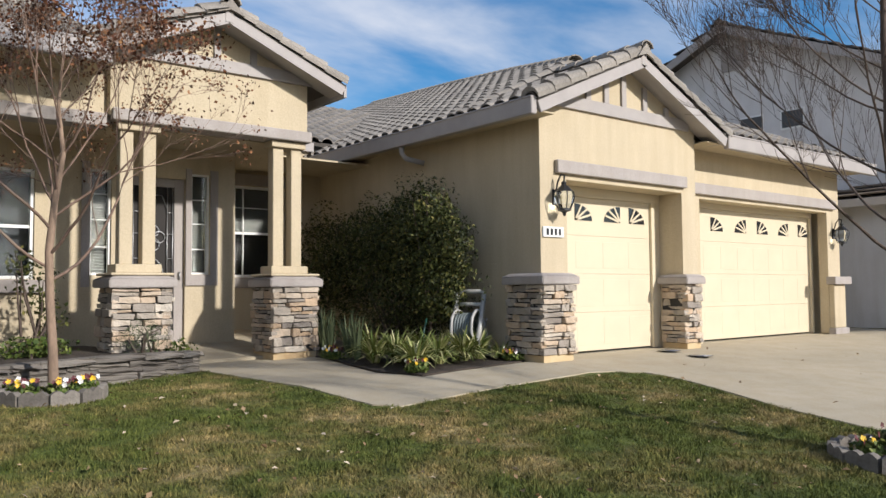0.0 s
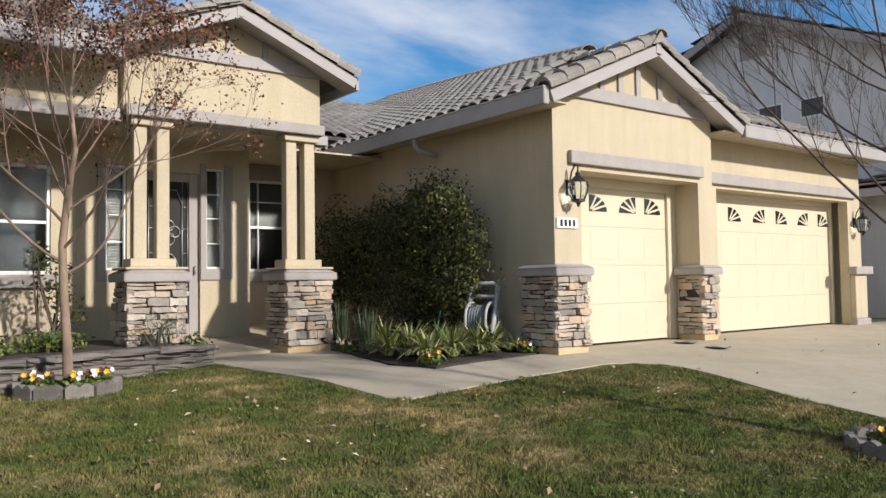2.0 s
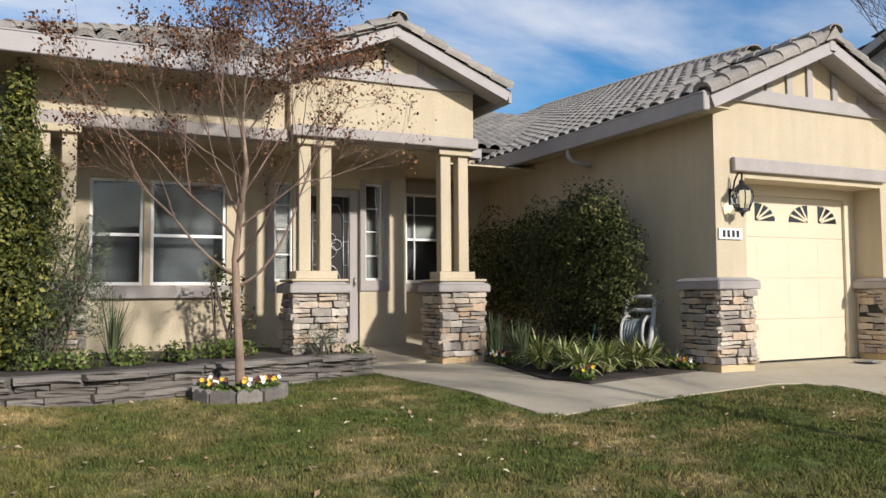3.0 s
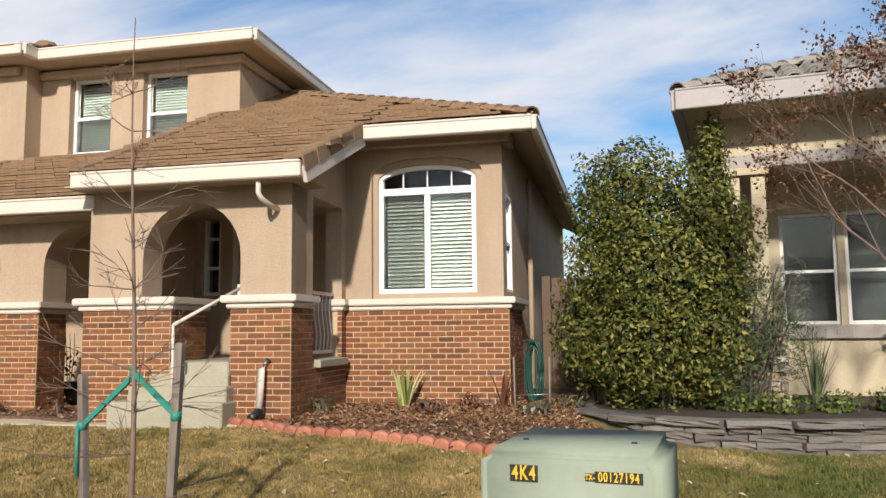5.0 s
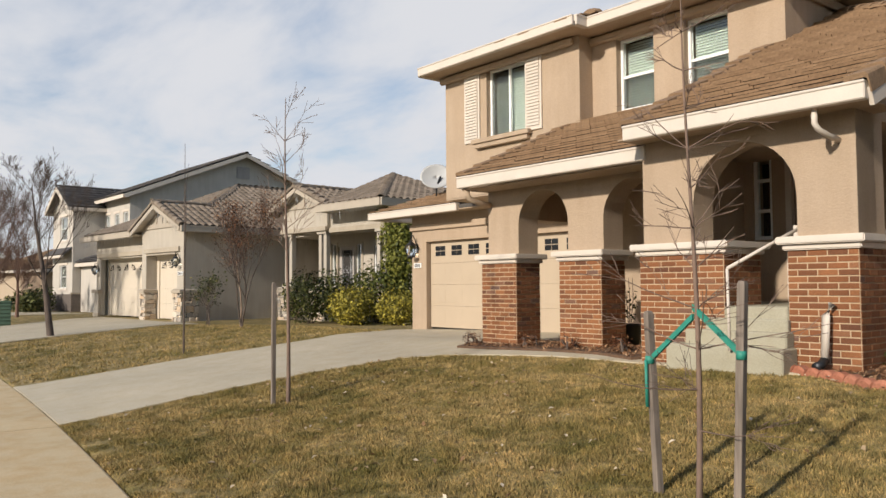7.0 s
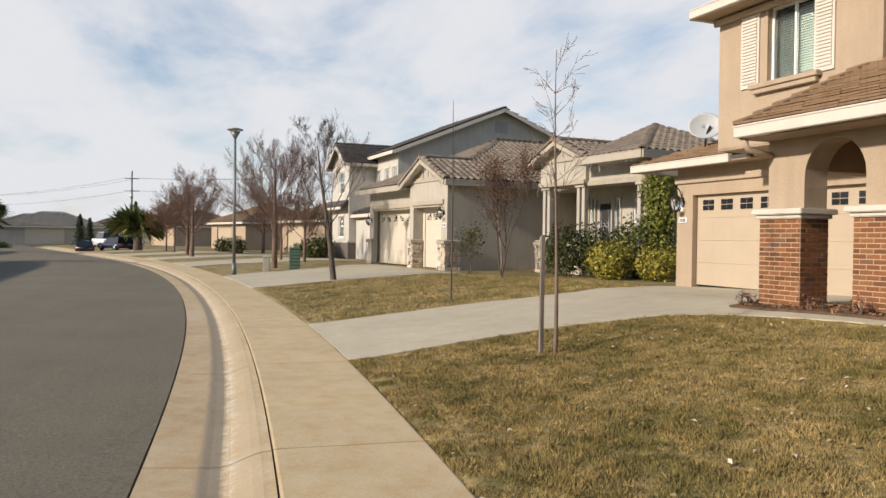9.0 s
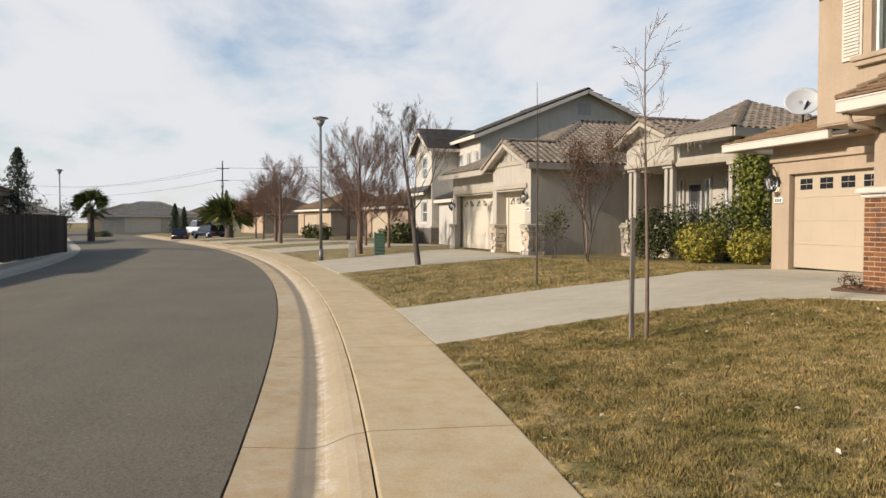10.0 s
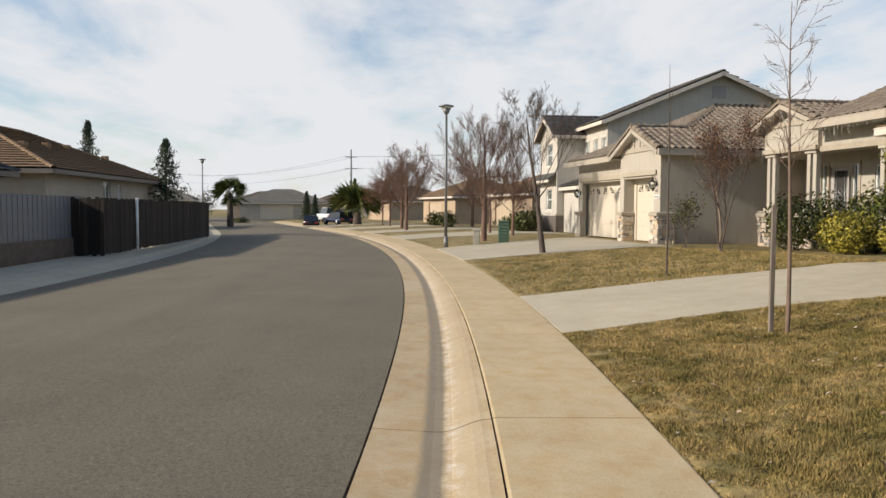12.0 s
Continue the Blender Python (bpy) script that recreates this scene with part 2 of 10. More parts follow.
MORTAR = plain("mortar", (0.50, 0.375, 0.245), 0.95, 0.10, 12.0)
_tg = [(0.0, (0.24, 0.22, 0.195)), (0.5, (0.29, 0.268, 0.235)), (1.0, (0.35, 0.32, 0.28))]
TILE_GREY, TILE_GREY_I = pieces("grey_roof_tile", _tg, 0.9, 30.0, 0.5, 0.006), pieces("grey_roof_tile_far", _tg, 0.9, 30.0, 0.5, 0.006, "island")
_tb = [(0.0, (0.235, 0.148, 0.085)), (0.5, (0.262, 0.168, 0.098)), (1.0, (0.295, 0.192, 0.114))]
TILE_BROWN, TILE_BROWN_I = pieces("brown_roof_tile", _tb, 0.9, 30.0, 0.5, 0.006), pieces("brown_roof_tile_far", _tb, 0.9, 30.0, 0.5, 0.006, "island")
_tt = [(0.0, (0.185, 0.145, 0.108)), (0.5, (0.225, 0.18, 0.135)), (1.0, (0.27, 0.215, 0.165))]
TILE_TAUPE, TILE_TAUPE_I = pieces("taupe_roof_tile", _tt, 0.9, 30.0, 0.5, 0.006), pieces("taupe_roof_tile_far", _tt, 0.9, 30.0, 0.5, 0.006, "island")
_td = [(0.0, (0.06, 0.055, 0.055)), (0.5, (0.085, 0.08, 0.078)), (1.0, (0.12, 0.11, 0.105))]
TILE_DARK, TILE_DARK_I = pieces("charcoal_roof_tile", _td, 0.9, 30.0, 0.5, 0.006), pieces("charcoal_roof_tile_far", _td, 0.9, 30.0, 0.5, 0.006, "island")
UNDERLAY = plain("roof_deck", (0.10, 0.09, 0.08), 0.95, 0.1, 5.0)
CONCRETE = concrete("drive_concrete", (0.485, 0.428, 0.32), (0.86, 0.8, 0.7))
WALK_CONC = concrete("stained_walk_concrete", (0.57, 0.452, 0.275), (0.86, 0.68, 0.5))


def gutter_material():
    """Buff concrete with a silty flowline, pale lime bloom at the foot of the kerb and a rolled face coloured darker
    against the sun; UV holds metres along and across.
    """
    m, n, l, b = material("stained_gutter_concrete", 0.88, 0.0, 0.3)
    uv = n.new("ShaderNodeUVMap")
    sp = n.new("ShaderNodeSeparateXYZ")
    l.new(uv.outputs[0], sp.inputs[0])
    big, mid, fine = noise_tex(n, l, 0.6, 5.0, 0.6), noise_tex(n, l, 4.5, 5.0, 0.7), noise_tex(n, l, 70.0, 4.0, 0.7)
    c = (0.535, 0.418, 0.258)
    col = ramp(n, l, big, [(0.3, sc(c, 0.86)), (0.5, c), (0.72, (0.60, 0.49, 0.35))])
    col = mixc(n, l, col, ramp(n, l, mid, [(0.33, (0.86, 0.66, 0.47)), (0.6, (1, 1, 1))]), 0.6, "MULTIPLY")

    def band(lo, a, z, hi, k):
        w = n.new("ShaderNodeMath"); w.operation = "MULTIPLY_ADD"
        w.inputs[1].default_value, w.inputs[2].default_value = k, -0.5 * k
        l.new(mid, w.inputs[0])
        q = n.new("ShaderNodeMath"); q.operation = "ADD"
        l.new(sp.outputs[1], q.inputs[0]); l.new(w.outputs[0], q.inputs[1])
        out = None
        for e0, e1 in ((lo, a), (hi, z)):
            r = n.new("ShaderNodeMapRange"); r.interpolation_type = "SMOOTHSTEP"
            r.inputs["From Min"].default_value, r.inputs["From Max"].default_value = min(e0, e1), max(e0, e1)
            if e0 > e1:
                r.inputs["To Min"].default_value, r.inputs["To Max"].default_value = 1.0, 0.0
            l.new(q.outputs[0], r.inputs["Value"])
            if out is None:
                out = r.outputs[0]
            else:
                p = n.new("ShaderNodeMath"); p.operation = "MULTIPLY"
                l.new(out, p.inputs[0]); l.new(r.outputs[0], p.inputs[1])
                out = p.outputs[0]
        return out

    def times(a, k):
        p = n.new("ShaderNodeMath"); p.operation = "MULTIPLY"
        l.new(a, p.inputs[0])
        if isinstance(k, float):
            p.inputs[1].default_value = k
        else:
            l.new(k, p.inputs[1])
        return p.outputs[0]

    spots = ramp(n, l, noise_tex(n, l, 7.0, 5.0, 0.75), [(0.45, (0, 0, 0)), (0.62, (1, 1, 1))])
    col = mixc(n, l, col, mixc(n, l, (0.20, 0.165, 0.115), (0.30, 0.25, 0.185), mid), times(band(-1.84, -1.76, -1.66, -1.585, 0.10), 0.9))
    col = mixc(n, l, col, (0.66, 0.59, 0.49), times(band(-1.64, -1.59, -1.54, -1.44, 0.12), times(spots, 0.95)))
    # rolled face coloured darker, to offset the sun on its slope
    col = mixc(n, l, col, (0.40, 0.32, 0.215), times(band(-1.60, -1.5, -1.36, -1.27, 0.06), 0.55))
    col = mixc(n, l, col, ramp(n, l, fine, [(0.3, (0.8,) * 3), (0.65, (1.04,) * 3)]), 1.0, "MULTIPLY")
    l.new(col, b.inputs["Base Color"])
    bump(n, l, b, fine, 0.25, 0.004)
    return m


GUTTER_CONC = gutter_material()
STEP_CONC = concrete("step_concrete", (0.37, 0.345, 0.26), (0.85, 0.82, 0.74))
TURF, BLADES = turf("winter_turf"), turf("grass_blades", True)


def asphalt_material():
    m, n, l, b = material("asphalt", 0.88, 0.0, 0.25)
    big = noise_tex(n, l, 0.35, 5.0, 0.6)
    fine = noise_tex(n, l, 85.0, 5.0, 0.8)
    stone = noise_tex(n, l, 30.0, 3.0, 0.75)
    track = noise_tex(n, l, 1.2, 4.0, 0.6, stretch=(0.12, 1.0, 1.0))
    col = ramp(n, l, big, [(0.3, (0.148, 0.127, 0.09)), (0.7, (0.18, 0.156, 0.113))])
    col = mixc(n, l, col, ramp(n, l, track, [(0.35, (0.94,) * 3), (0.65, (1.04,) * 3)]), 1.0, "MULTIPLY")
    col = mixc(n, l, col, ramp(n, l, fine, [(0.32, (0.5,) * 3), (0.5, (1.0,) * 3), (0.72, (1.6, 1.55, 1.5))]), 1.0, "MULTIPLY")
    col = mixc(n, l, col, ramp(n, l, stone, [(0.36, (0.72,) * 3), (0.5, (1.0,) * 3), (0.64, (1.05,) * 3), (0.7, (1.8, 1.75, 1.65))]), 1.0, "MULTIPLY")
    l.new(col, b.inputs["Base Color"])
    bump(n, l, b, fine, 0.6, 0.008)
    return m


ASPHALT = asphalt_material()
MULCH = plain("bark_mulch_soil", (0.14, 0.08, 0.046), 0.95, 0.35, 7.0, relief=0.8, dist=0.02)
SOIL = plain("bed_soil", (0.07, 0.055, 0.042), 0.95, 0.3, 6.0, relief=0.8, dist=0.02)
CHIP = pieces("bark_chip", [(0.0, (0.12, 0.056, 0.028)), (0.5, (0.25, 0.125, 0.06)), (0.85, (0.35, 0.20, 0.105)), (1.0, (0.46, 0.31, 0.18))], 0.9, 40.0, 0.3, 0.003, "island")
WALLBLOCK = pieces("grey_wall_block", [(0.0, (0.15, 0.135, 0.118)), (0.5, (0.205, 0.185, 0.16)), (1.0, (0.275, 0.25, 0.215))], 0.92, 18.0, 0.8, 0.015)
BARK = plain("pale_bark", (0.29, 0.205, 0.145), 0.9, 0.25, 9.0, grain=45.0, relief=0.6, dist=0.006, stretch=(1, 1, 0.35))
BARK_RED = plain("reddish_twig_bark", (0.185, 0.112, 0.082), 0.9, 0.25, 9.0, grain=45.0, relief=0.6, dist=0.006, stretch=(1, 1, 0.35))
BARK_TWIG = plain("brown_twig_bark", (0.20, 0.135, 0.10), 0.9, 0.25, 9.0, grain=45.0, relief=0.6, dist=0.006, stretch=(1, 1, 0.35))
BARK_DARK = plain("dark_bark", (0.10, 0.074, 0.058), 0.9, 0.25, 9.0, grain=45.0, relief=0.6, dist=0.006, stretch=(1, 1, 0.35))
WOOD_OLD = plain("weathered_stake", (0.215, 0.175, 0.14), 0.9, 0.38, 6.0, grain=50.0, relief=0.5, dist=0.004, stretch=(1, 1, 0.08))
FENCE_WOOD = pieces("dark_fence_wood", [(0.0, (0.017, 0.012, 0.009)), (0.6, (0.032, 0.023, 0.017)), (1.0, (0.055, 0.04, 0.03))], 0.92, 30.0, 0.5, 0.004)

# ---- helpers for building ----
CUR = {"o": Vector((0, 0, 0)), "s": 1.0, "ob": None}


def thing(name, m, label, category, group="", kind=""):
    ob = new(name)
    ob.matrix_world = m
    return tagged(ob, label, category, group, kind)


def house(name, m, origin, side, label):
    """An Empty at the house's base; later parts are given in the plan's numbers, origin taken off, mirrored where side is -1."""
    ob = thing(name, m, label, "house")
    CUR.update(o=Vector(origin), s=side, ob=ob)
    return ob


def loc(p):
    q = Vector(p) - CUR["o"]
    return Vector((q.x * CUR["s"], q.y, q.z))


def part(name, bm, mat, parent=None, label="", smooth=False):
    me = bpy.data.meshes.new(name)
    bmesh.ops.recalc_face_normals(bm, faces=bm.faces[:])
    bm.to_mesh(me)
    bm.free()
    return part_mesh(name, me, mat, parent, label, smooth)


def part_mesh(name, me, mat, parent=None, label="", smooth=False):
    me.materials.clear()
    me.materials.append(mat)
    if smooth:
        me.polygons.foreach_set("use_smooth", [True] * len(me.polygons))
    ob = new(name, me)
    if parent is not None:
        ob.parent = parent
    if label:
        ob["label"] = label
    return ob


def add_box(bm, a, b):
    """A box between two plan corners, in the current house."""
    p, q = loc(a), loc(b)
    lo, hi = Vector(map(min, p, q)), Vector(map(max, p, q))
    return bmesh.ops.create_cube(bm, size=1.0, matrix=Matrix.LocRotScale((lo + hi) / 2, None, hi - lo))["verts"]


def bevelled(bm, off, seg=1):
    if off:
        bmesh.ops.bevel(bm, geom=bm.edges[:], offset=off, segments=seg, affect="EDGES", clamp_overlap=True)
    return bm


def pbox(name, mat, a, b, parent=None, off=0.0, label="", seg=1):
    bm = bmesh.new()
    add_box(bm, a, b)
    return part(name, bevelled(bm, off, seg), mat, parent or CUR["ob"], label)


def beam(name, mat, p0, p1, w, h, parent=None, label="", off=0.0, up=(0, 0, 1)):
    """A bar from p0 to p1 (plan), w wide across and h deep, hanging below the line."""
    a, b = loc(p0), loc(p1)
    d = (b - a).normalized()
    side = d.cross(Vector(up)).normalized()
    top = side.cross(d).normalized()
    bm = bmesh.new()
    vs = []
    for e in (a, b):
        for sx, sz in ((-1, 0), (1, 0), (1, -1), (-1, -1)):
            vs.append(bm.verts.new(e + side * sx * w / 2 + top * sz * h))
    for f in ((0, 1, 2, 3), (7, 6, 5, 4), (0, 4, 5, 1), (1, 5, 6, 2), (2, 6, 7, 3), (3, 7, 4, 0)):
        bm.faces.new([vs[k] for k in f])
    return part(name, bevelled(bm, off), mat, parent or CUR["ob"], label)


def wall(name, mat, axis, at, thick, cells, parent=None, label=""):
    """A wall from upright pieces (u0, u1, lo0, lo1, hi0, hi1): low and high edge at each end. axis "x": it runs along x, its face at
    y = at and its back at y = at + thick; axis "y": it runs along y with its face at x = at."""
    bm = bmesh.new()
    mk = (lambda u, z: (u, at, z)) if axis == "x" else (lambda u, z: (at, u, z))
    for u0, u1, a0, a1, b0, b1 in cells:
        bm.faces.new([bm.verts.new(loc(mk(u, z))) for u, z in ((u0, a0), (u1, a1), (u1, b1), (u0, b0))])
    bmesh.ops.remove_doubles(bm, verts=bm.verts[:], dist=0.0008)
    got = bmesh.ops.extrude_face_region(bm, geom=bm.faces[:])
    shift = Vector((0, thick, 0)) if axis == "x" else Vector((thick * CUR["s"], 0, 0))
    bmesh.ops.translate(bm, vec=shift, verts=[v for v in got["geom"] if isinstance(v, bmesh.types.BMVert)])
    return part(name, bm, mat, parent or CUR["ob"], label)


def cells_with(u0, u1, z0, z1, holes):
    """The pieces of a rectangle left round rectangular holes (u0, u1, z0, z1)."""
    us = sorted({u0, u1, *(h[0] for h in holes), *(h[1] for h in holes)})
    zs = sorted({z0, z1, *(h[2] for h in holes), *(h[3] for h in holes)})
    out = []
    for a, b in zip(us, us[1:]):
        for c, d in zip(zs, zs[1:]):
            if not any(h[0] <= a and b <= h[1] and h[2] <= c and d <= h[3] for h in holes):
                out.append((a, b, c, c, d, d))
    return out


def arch_cells(u0, u1, spring, top, rise, steps=14):
    """The pieces above an arched opening from u0 to u1 that springs at a height and rises by rise."""
    out = []
    mid, half = (u0 + u1) / 2, (u1 - u0) / 2
    f = lambda u: spring + rise * math.sqrt(max(0.0, 1 - ((u - mid) / half) ** 2))
    us = [mid - half * math.cos(math.pi * k / steps) for k in range(steps + 1)]
    for a, b in zip(us, us[1:]):
        out.append((a, b, f(a), f(b), top, top))
    return out


def slab(name, mat, pts, thick, parent=None, label=""):
    """A flat plate below a polygon of plan points."""
    bm = bmesh.new()
    f = bm.faces.new([bm.verts.new(loc(p)) for p in pts])
    bm.normal_update()
    n = f.normal.copy() if f.normal.z > 0 else -f.normal
    got = bmesh.ops.extrude_face_region(bm, geom=[f])
    bmesh.ops.translate(bm, vec=-n * thick, verts=[v for v in got["geom"] if isinstance(v, bmesh.types.BMVert)])
    return part(name, bm, mat, parent or CUR["ob"], label)


def mesh_from(name, verts, faces):
    me = bpy.data.meshes.new(name)
    me.from_pydata([tuple(v) for v in verts], [], [tuple(f) for f in faces])
    me.update()
    return me


def joined(name, me, mats):
    """One mesh of many copies of me at the matrices."""
    v = np.array([tuple(x.co) for x in me.vertices])
    f = [tuple(p.vertices) for p in me.polygons]
    vs, fs = [], []
    for k, m in enumerate(mats):
        a = np.array(m)
        vs.append(v @ a[:3, :3].T + a[:3, 3])
        fs += [tuple(i + k * len(v) for i in g) for g in f]
    return mesh_from(name, np.concatenate(vs), fs)


PIECE_MESH = {}


def lay(name, me, mats, mat, mat_far, parent, most=300, eye=(0, 0, 1.6)):
    """The pieces nearest to the path as objects, the rest as one mesh."""
    base = parent.matrix_world
    mats = sorted(mats, key=lambda m: (base @ m.translation - Vector(eye)).length)
    key = (me.name, mat.name)
    if key not in PIECE_MESH:
        PIECE_MESH[key] = me.copy()
        PIECE_MESH[key].materials.append(mat)
    for m in mats[:most]:
        ob = new(name, PIECE_MESH[key])
        ob.parent = parent
        ob.matrix_basis = m
    if len(mats) > most:
        tagged(part_mesh(name + "_rest", joined(name + "_rest", me, mats[most:]), mat_far, parent), kind="stuff")


def tile_barrel():
    """A concrete barrel tile, 0.3 wide and 0.36 long, its head at the top."""
    vs, fs, n = [], [], 8
    prof = [(-0.15, 0.0), (-0.125, 0.012), (-0.09, 0.06), (-0.03, 0.085), (0.03, 0.085), (0.09, 0.06), (0.125, 0.012), (0.15, 0.0)]
    for y, dz in ((-0.19, 0.028), (0.19, 0.0)):
        for x, z in prof:
            vs.append((x, y, z + dz))
    for k in range(n - 1):
        fs.append((k, k + 1, n + k + 1, n + k))
    for x, z in prof:
        vs.append((x, -0.19, z + 0.006))
    for k in range(n - 1):
        fs.append((k + 1, k, 2 * n + k, 2 * n + k + 1))
    return mesh_from("roof_tile", vs, fs)


def tile_flat():
    """A flat concrete tile, 0.33 wide and 0.4 long, thick at its foot."""
    vs = [(-0.149, -0.2, 0.06), (0.149, -0.2, 0.06), (0.149, -0.2, 0.09), (-0.149, -0.2, 0.09), (-0.149, 0.2, -0.004), (0.149, 0.2, -0.004), (0.149, 0.2, 0.014), (-0.149, 0.2, 0.014)]
    fs = [(0, 1, 2, 3), (3, 2, 6, 7), (0, 3, 7, 4), (1, 5, 6, 2), (4, 7, 6, 5), (0, 4, 5, 1)]
    return mesh_from("roof_tile", vs, fs)


def tile_cap():
    """A half-round ridge tile, 0.3 wide and 0.4 long."""
    vs, fs, n = [], [], 7
    for y, k in ((-0.2, 1.0), (0.2, 0.86)):
        for i in range(n):
            a = math.pi * i / (n - 1)
            vs.append((0.15 * k * math.cos(a), y, 0.11 * k * math.sin(a) + (0.02 if y < 0 else 0)))
    for i in range(n - 1):
        fs.append((i, i + 1, n + i + 1, n + i))
    vs += [(v[0] * 0.86, -0.2, (v[2] - 0.02) * 0.82 + 0.02) for v in vs[:n]]
    for i in range(n - 1):
        fs.append((i + 1, i, 2 * n + i, 2 * n + i + 1))
    return mesh_from("ridge_tile", vs, fs)


def inside(u, v, poly):
    hit = False
    for (a, b), (c, d) in zip(poly, poly[1:] + poly[:1]):
        if (b > v) != (d > v) and u < (c - a) * (v - b) / (d - b) + a:
            hit = not hit
    return hit


def roof(name, pts, tile, mats, parent=None, most=0, wide=0.3, gauge=0.34, lift=0.02, deck=True):
    """A roof plane over a polygon of plan points, the first two on its eave: a deck and tiles in courses."""
    parent = parent or CUR["ob"]
    ob = slab(name, UNDERLAY, pts, 0.06, parent, "") if deck else parent
    q = [loc(p) for p in pts]
    u = (q[1] - q[0]).normalized()
    n = None
    for k in range(2, len(q)):
        n = u.cross(q[k] - q[0])
        if n.length > 0.2:
            break
    n.normalize()
    if n.z < 0:
        n = -n
    v = n.cross(u).normalized()
    if v.z < 0:
        v = -v
    r = Matrix((v.cross(n), v, n)).transposed()
    flat = [((p - q[0]).dot(u), (p - q[0]).dot(v)) for p in q]
    us, vs = [f[0] for f in flat], [f[1] for f in flat]
    out, row, y = [], 0, min(vs) + 0.2
    rnd = random.Random(name + str(len(pts)) + "%.2f" % pts[0][0])
    while y < max(vs):
        x = min(us) + wide / 2 + (wide / 2 if row % 2 and tile.name.startswith("flat") else 0.0)
        while x < max(us) + wide / 2:
            if inside(x, y, flat):
                p = q[0] + u * x + v * (y + rnd.uniform(-0.012, 0.012)) + n * (lift + rnd.uniform(0, 0.006))
                out.append(Matrix.Translation(p) @ r.to_4x4() @ Matrix.Rotation(rnd.uniform(-0.012, 0.012), 4, "Z"))
            x += wide
        y += gauge
        row += 1
    if out:
        lay("roof_tile", tile, out, mats[0], mats[1], ob, most)
    return ob


def caps(p0, p1, mats, parent=None, most=40, step=0.33, lift=0.03, size=1.0):
    """Ridge, hip or verge tiles along a line."""
    a, b = loc(p0), loc(p1)
    d = (b - a).normalized()
    side = d.cross(Vector((0, 0, 1))).normalized()
    up = side.cross(d).normalized()
    r = Matrix((side, d, up)).transposed().to_4x4() @ Matrix.Scale(size, 4)
    k = max(1, round((b - a).length / (step * size)))
    ms = [Matrix.Translation(a + (b - a) * (i + 0.5) / k + up * lift) @ r for i in range(k)]
    lay("ridge_tile", CAP, ms, mats[0], mats[1], parent or CUR["ob"], most)


def tile_verge(prof, name):
    """A verge tile, 0.42 long, that laps the barge board on its outer (+x) side; the foot end is the thicker."""
    vs, fs, n = [], [], len(prof)
    for y, k, dz in ((-0.21, 1.06, 0.02), (0.21, 0.88, 0.0)):
        vs += [(x * k, y, z * k + dz) for x, z in prof]
    vs += [(x * 0.8, -0.21, z * 0.75 - 0.004) for x, z in prof]
    for i in range(n - 1):
        fs += [(i, i + 1, n + i + 1, n + i), (i + 1, i, 2 * n + i, 2 * n + i + 1)]
    return mesh_from(name, vs, fs)


def verge(p0, p1, out, tile, mats, parent=None, most=40, step=0.38, lift=0.03):
    """Verge tiles up a rake from p0 to p1; out: the plan direction they face."""
    a, b, o = loc(p0), loc(p1), Vector((out[0] * CUR["s"], out[1], 0))
    d = (b - a).normalized()
    side = (o - d * o.dot(d)).normalized()
    up = side.cross(d)
    if up.z < 0:
        up = -up
    r = Matrix((side, d, up)).transposed().to_4x4()
    k = max(1, round((b - a).length / step))
    lay("verge_tile", tile, [Matrix.Translation(a + (b - a) * (i + 0.5) / k + up * lift) @ r for i in range(k)], mats[0], mats[1], parent or CUR["ob"], most)


BARREL, FLAT, CAP = tile_barrel(), tile_flat(), tile_cap()
VERGE = tile_verge([(-0.24, 0.03), (-0.19, 0.10), (-0.1, 0.14), (-0.01, 0.135), (0.05, 0.095), (0.078, 0.035), (0.07, -0.03)], "verge_barrel")
VERGE_FLAT = tile_verge([(-0.16, 0.03), (-0.15, 0.075), (0.035, 0.085), (0.055, 0.06), (0.06, -0.1)], "verge_flat")
FLAT.name = "flat_tile"


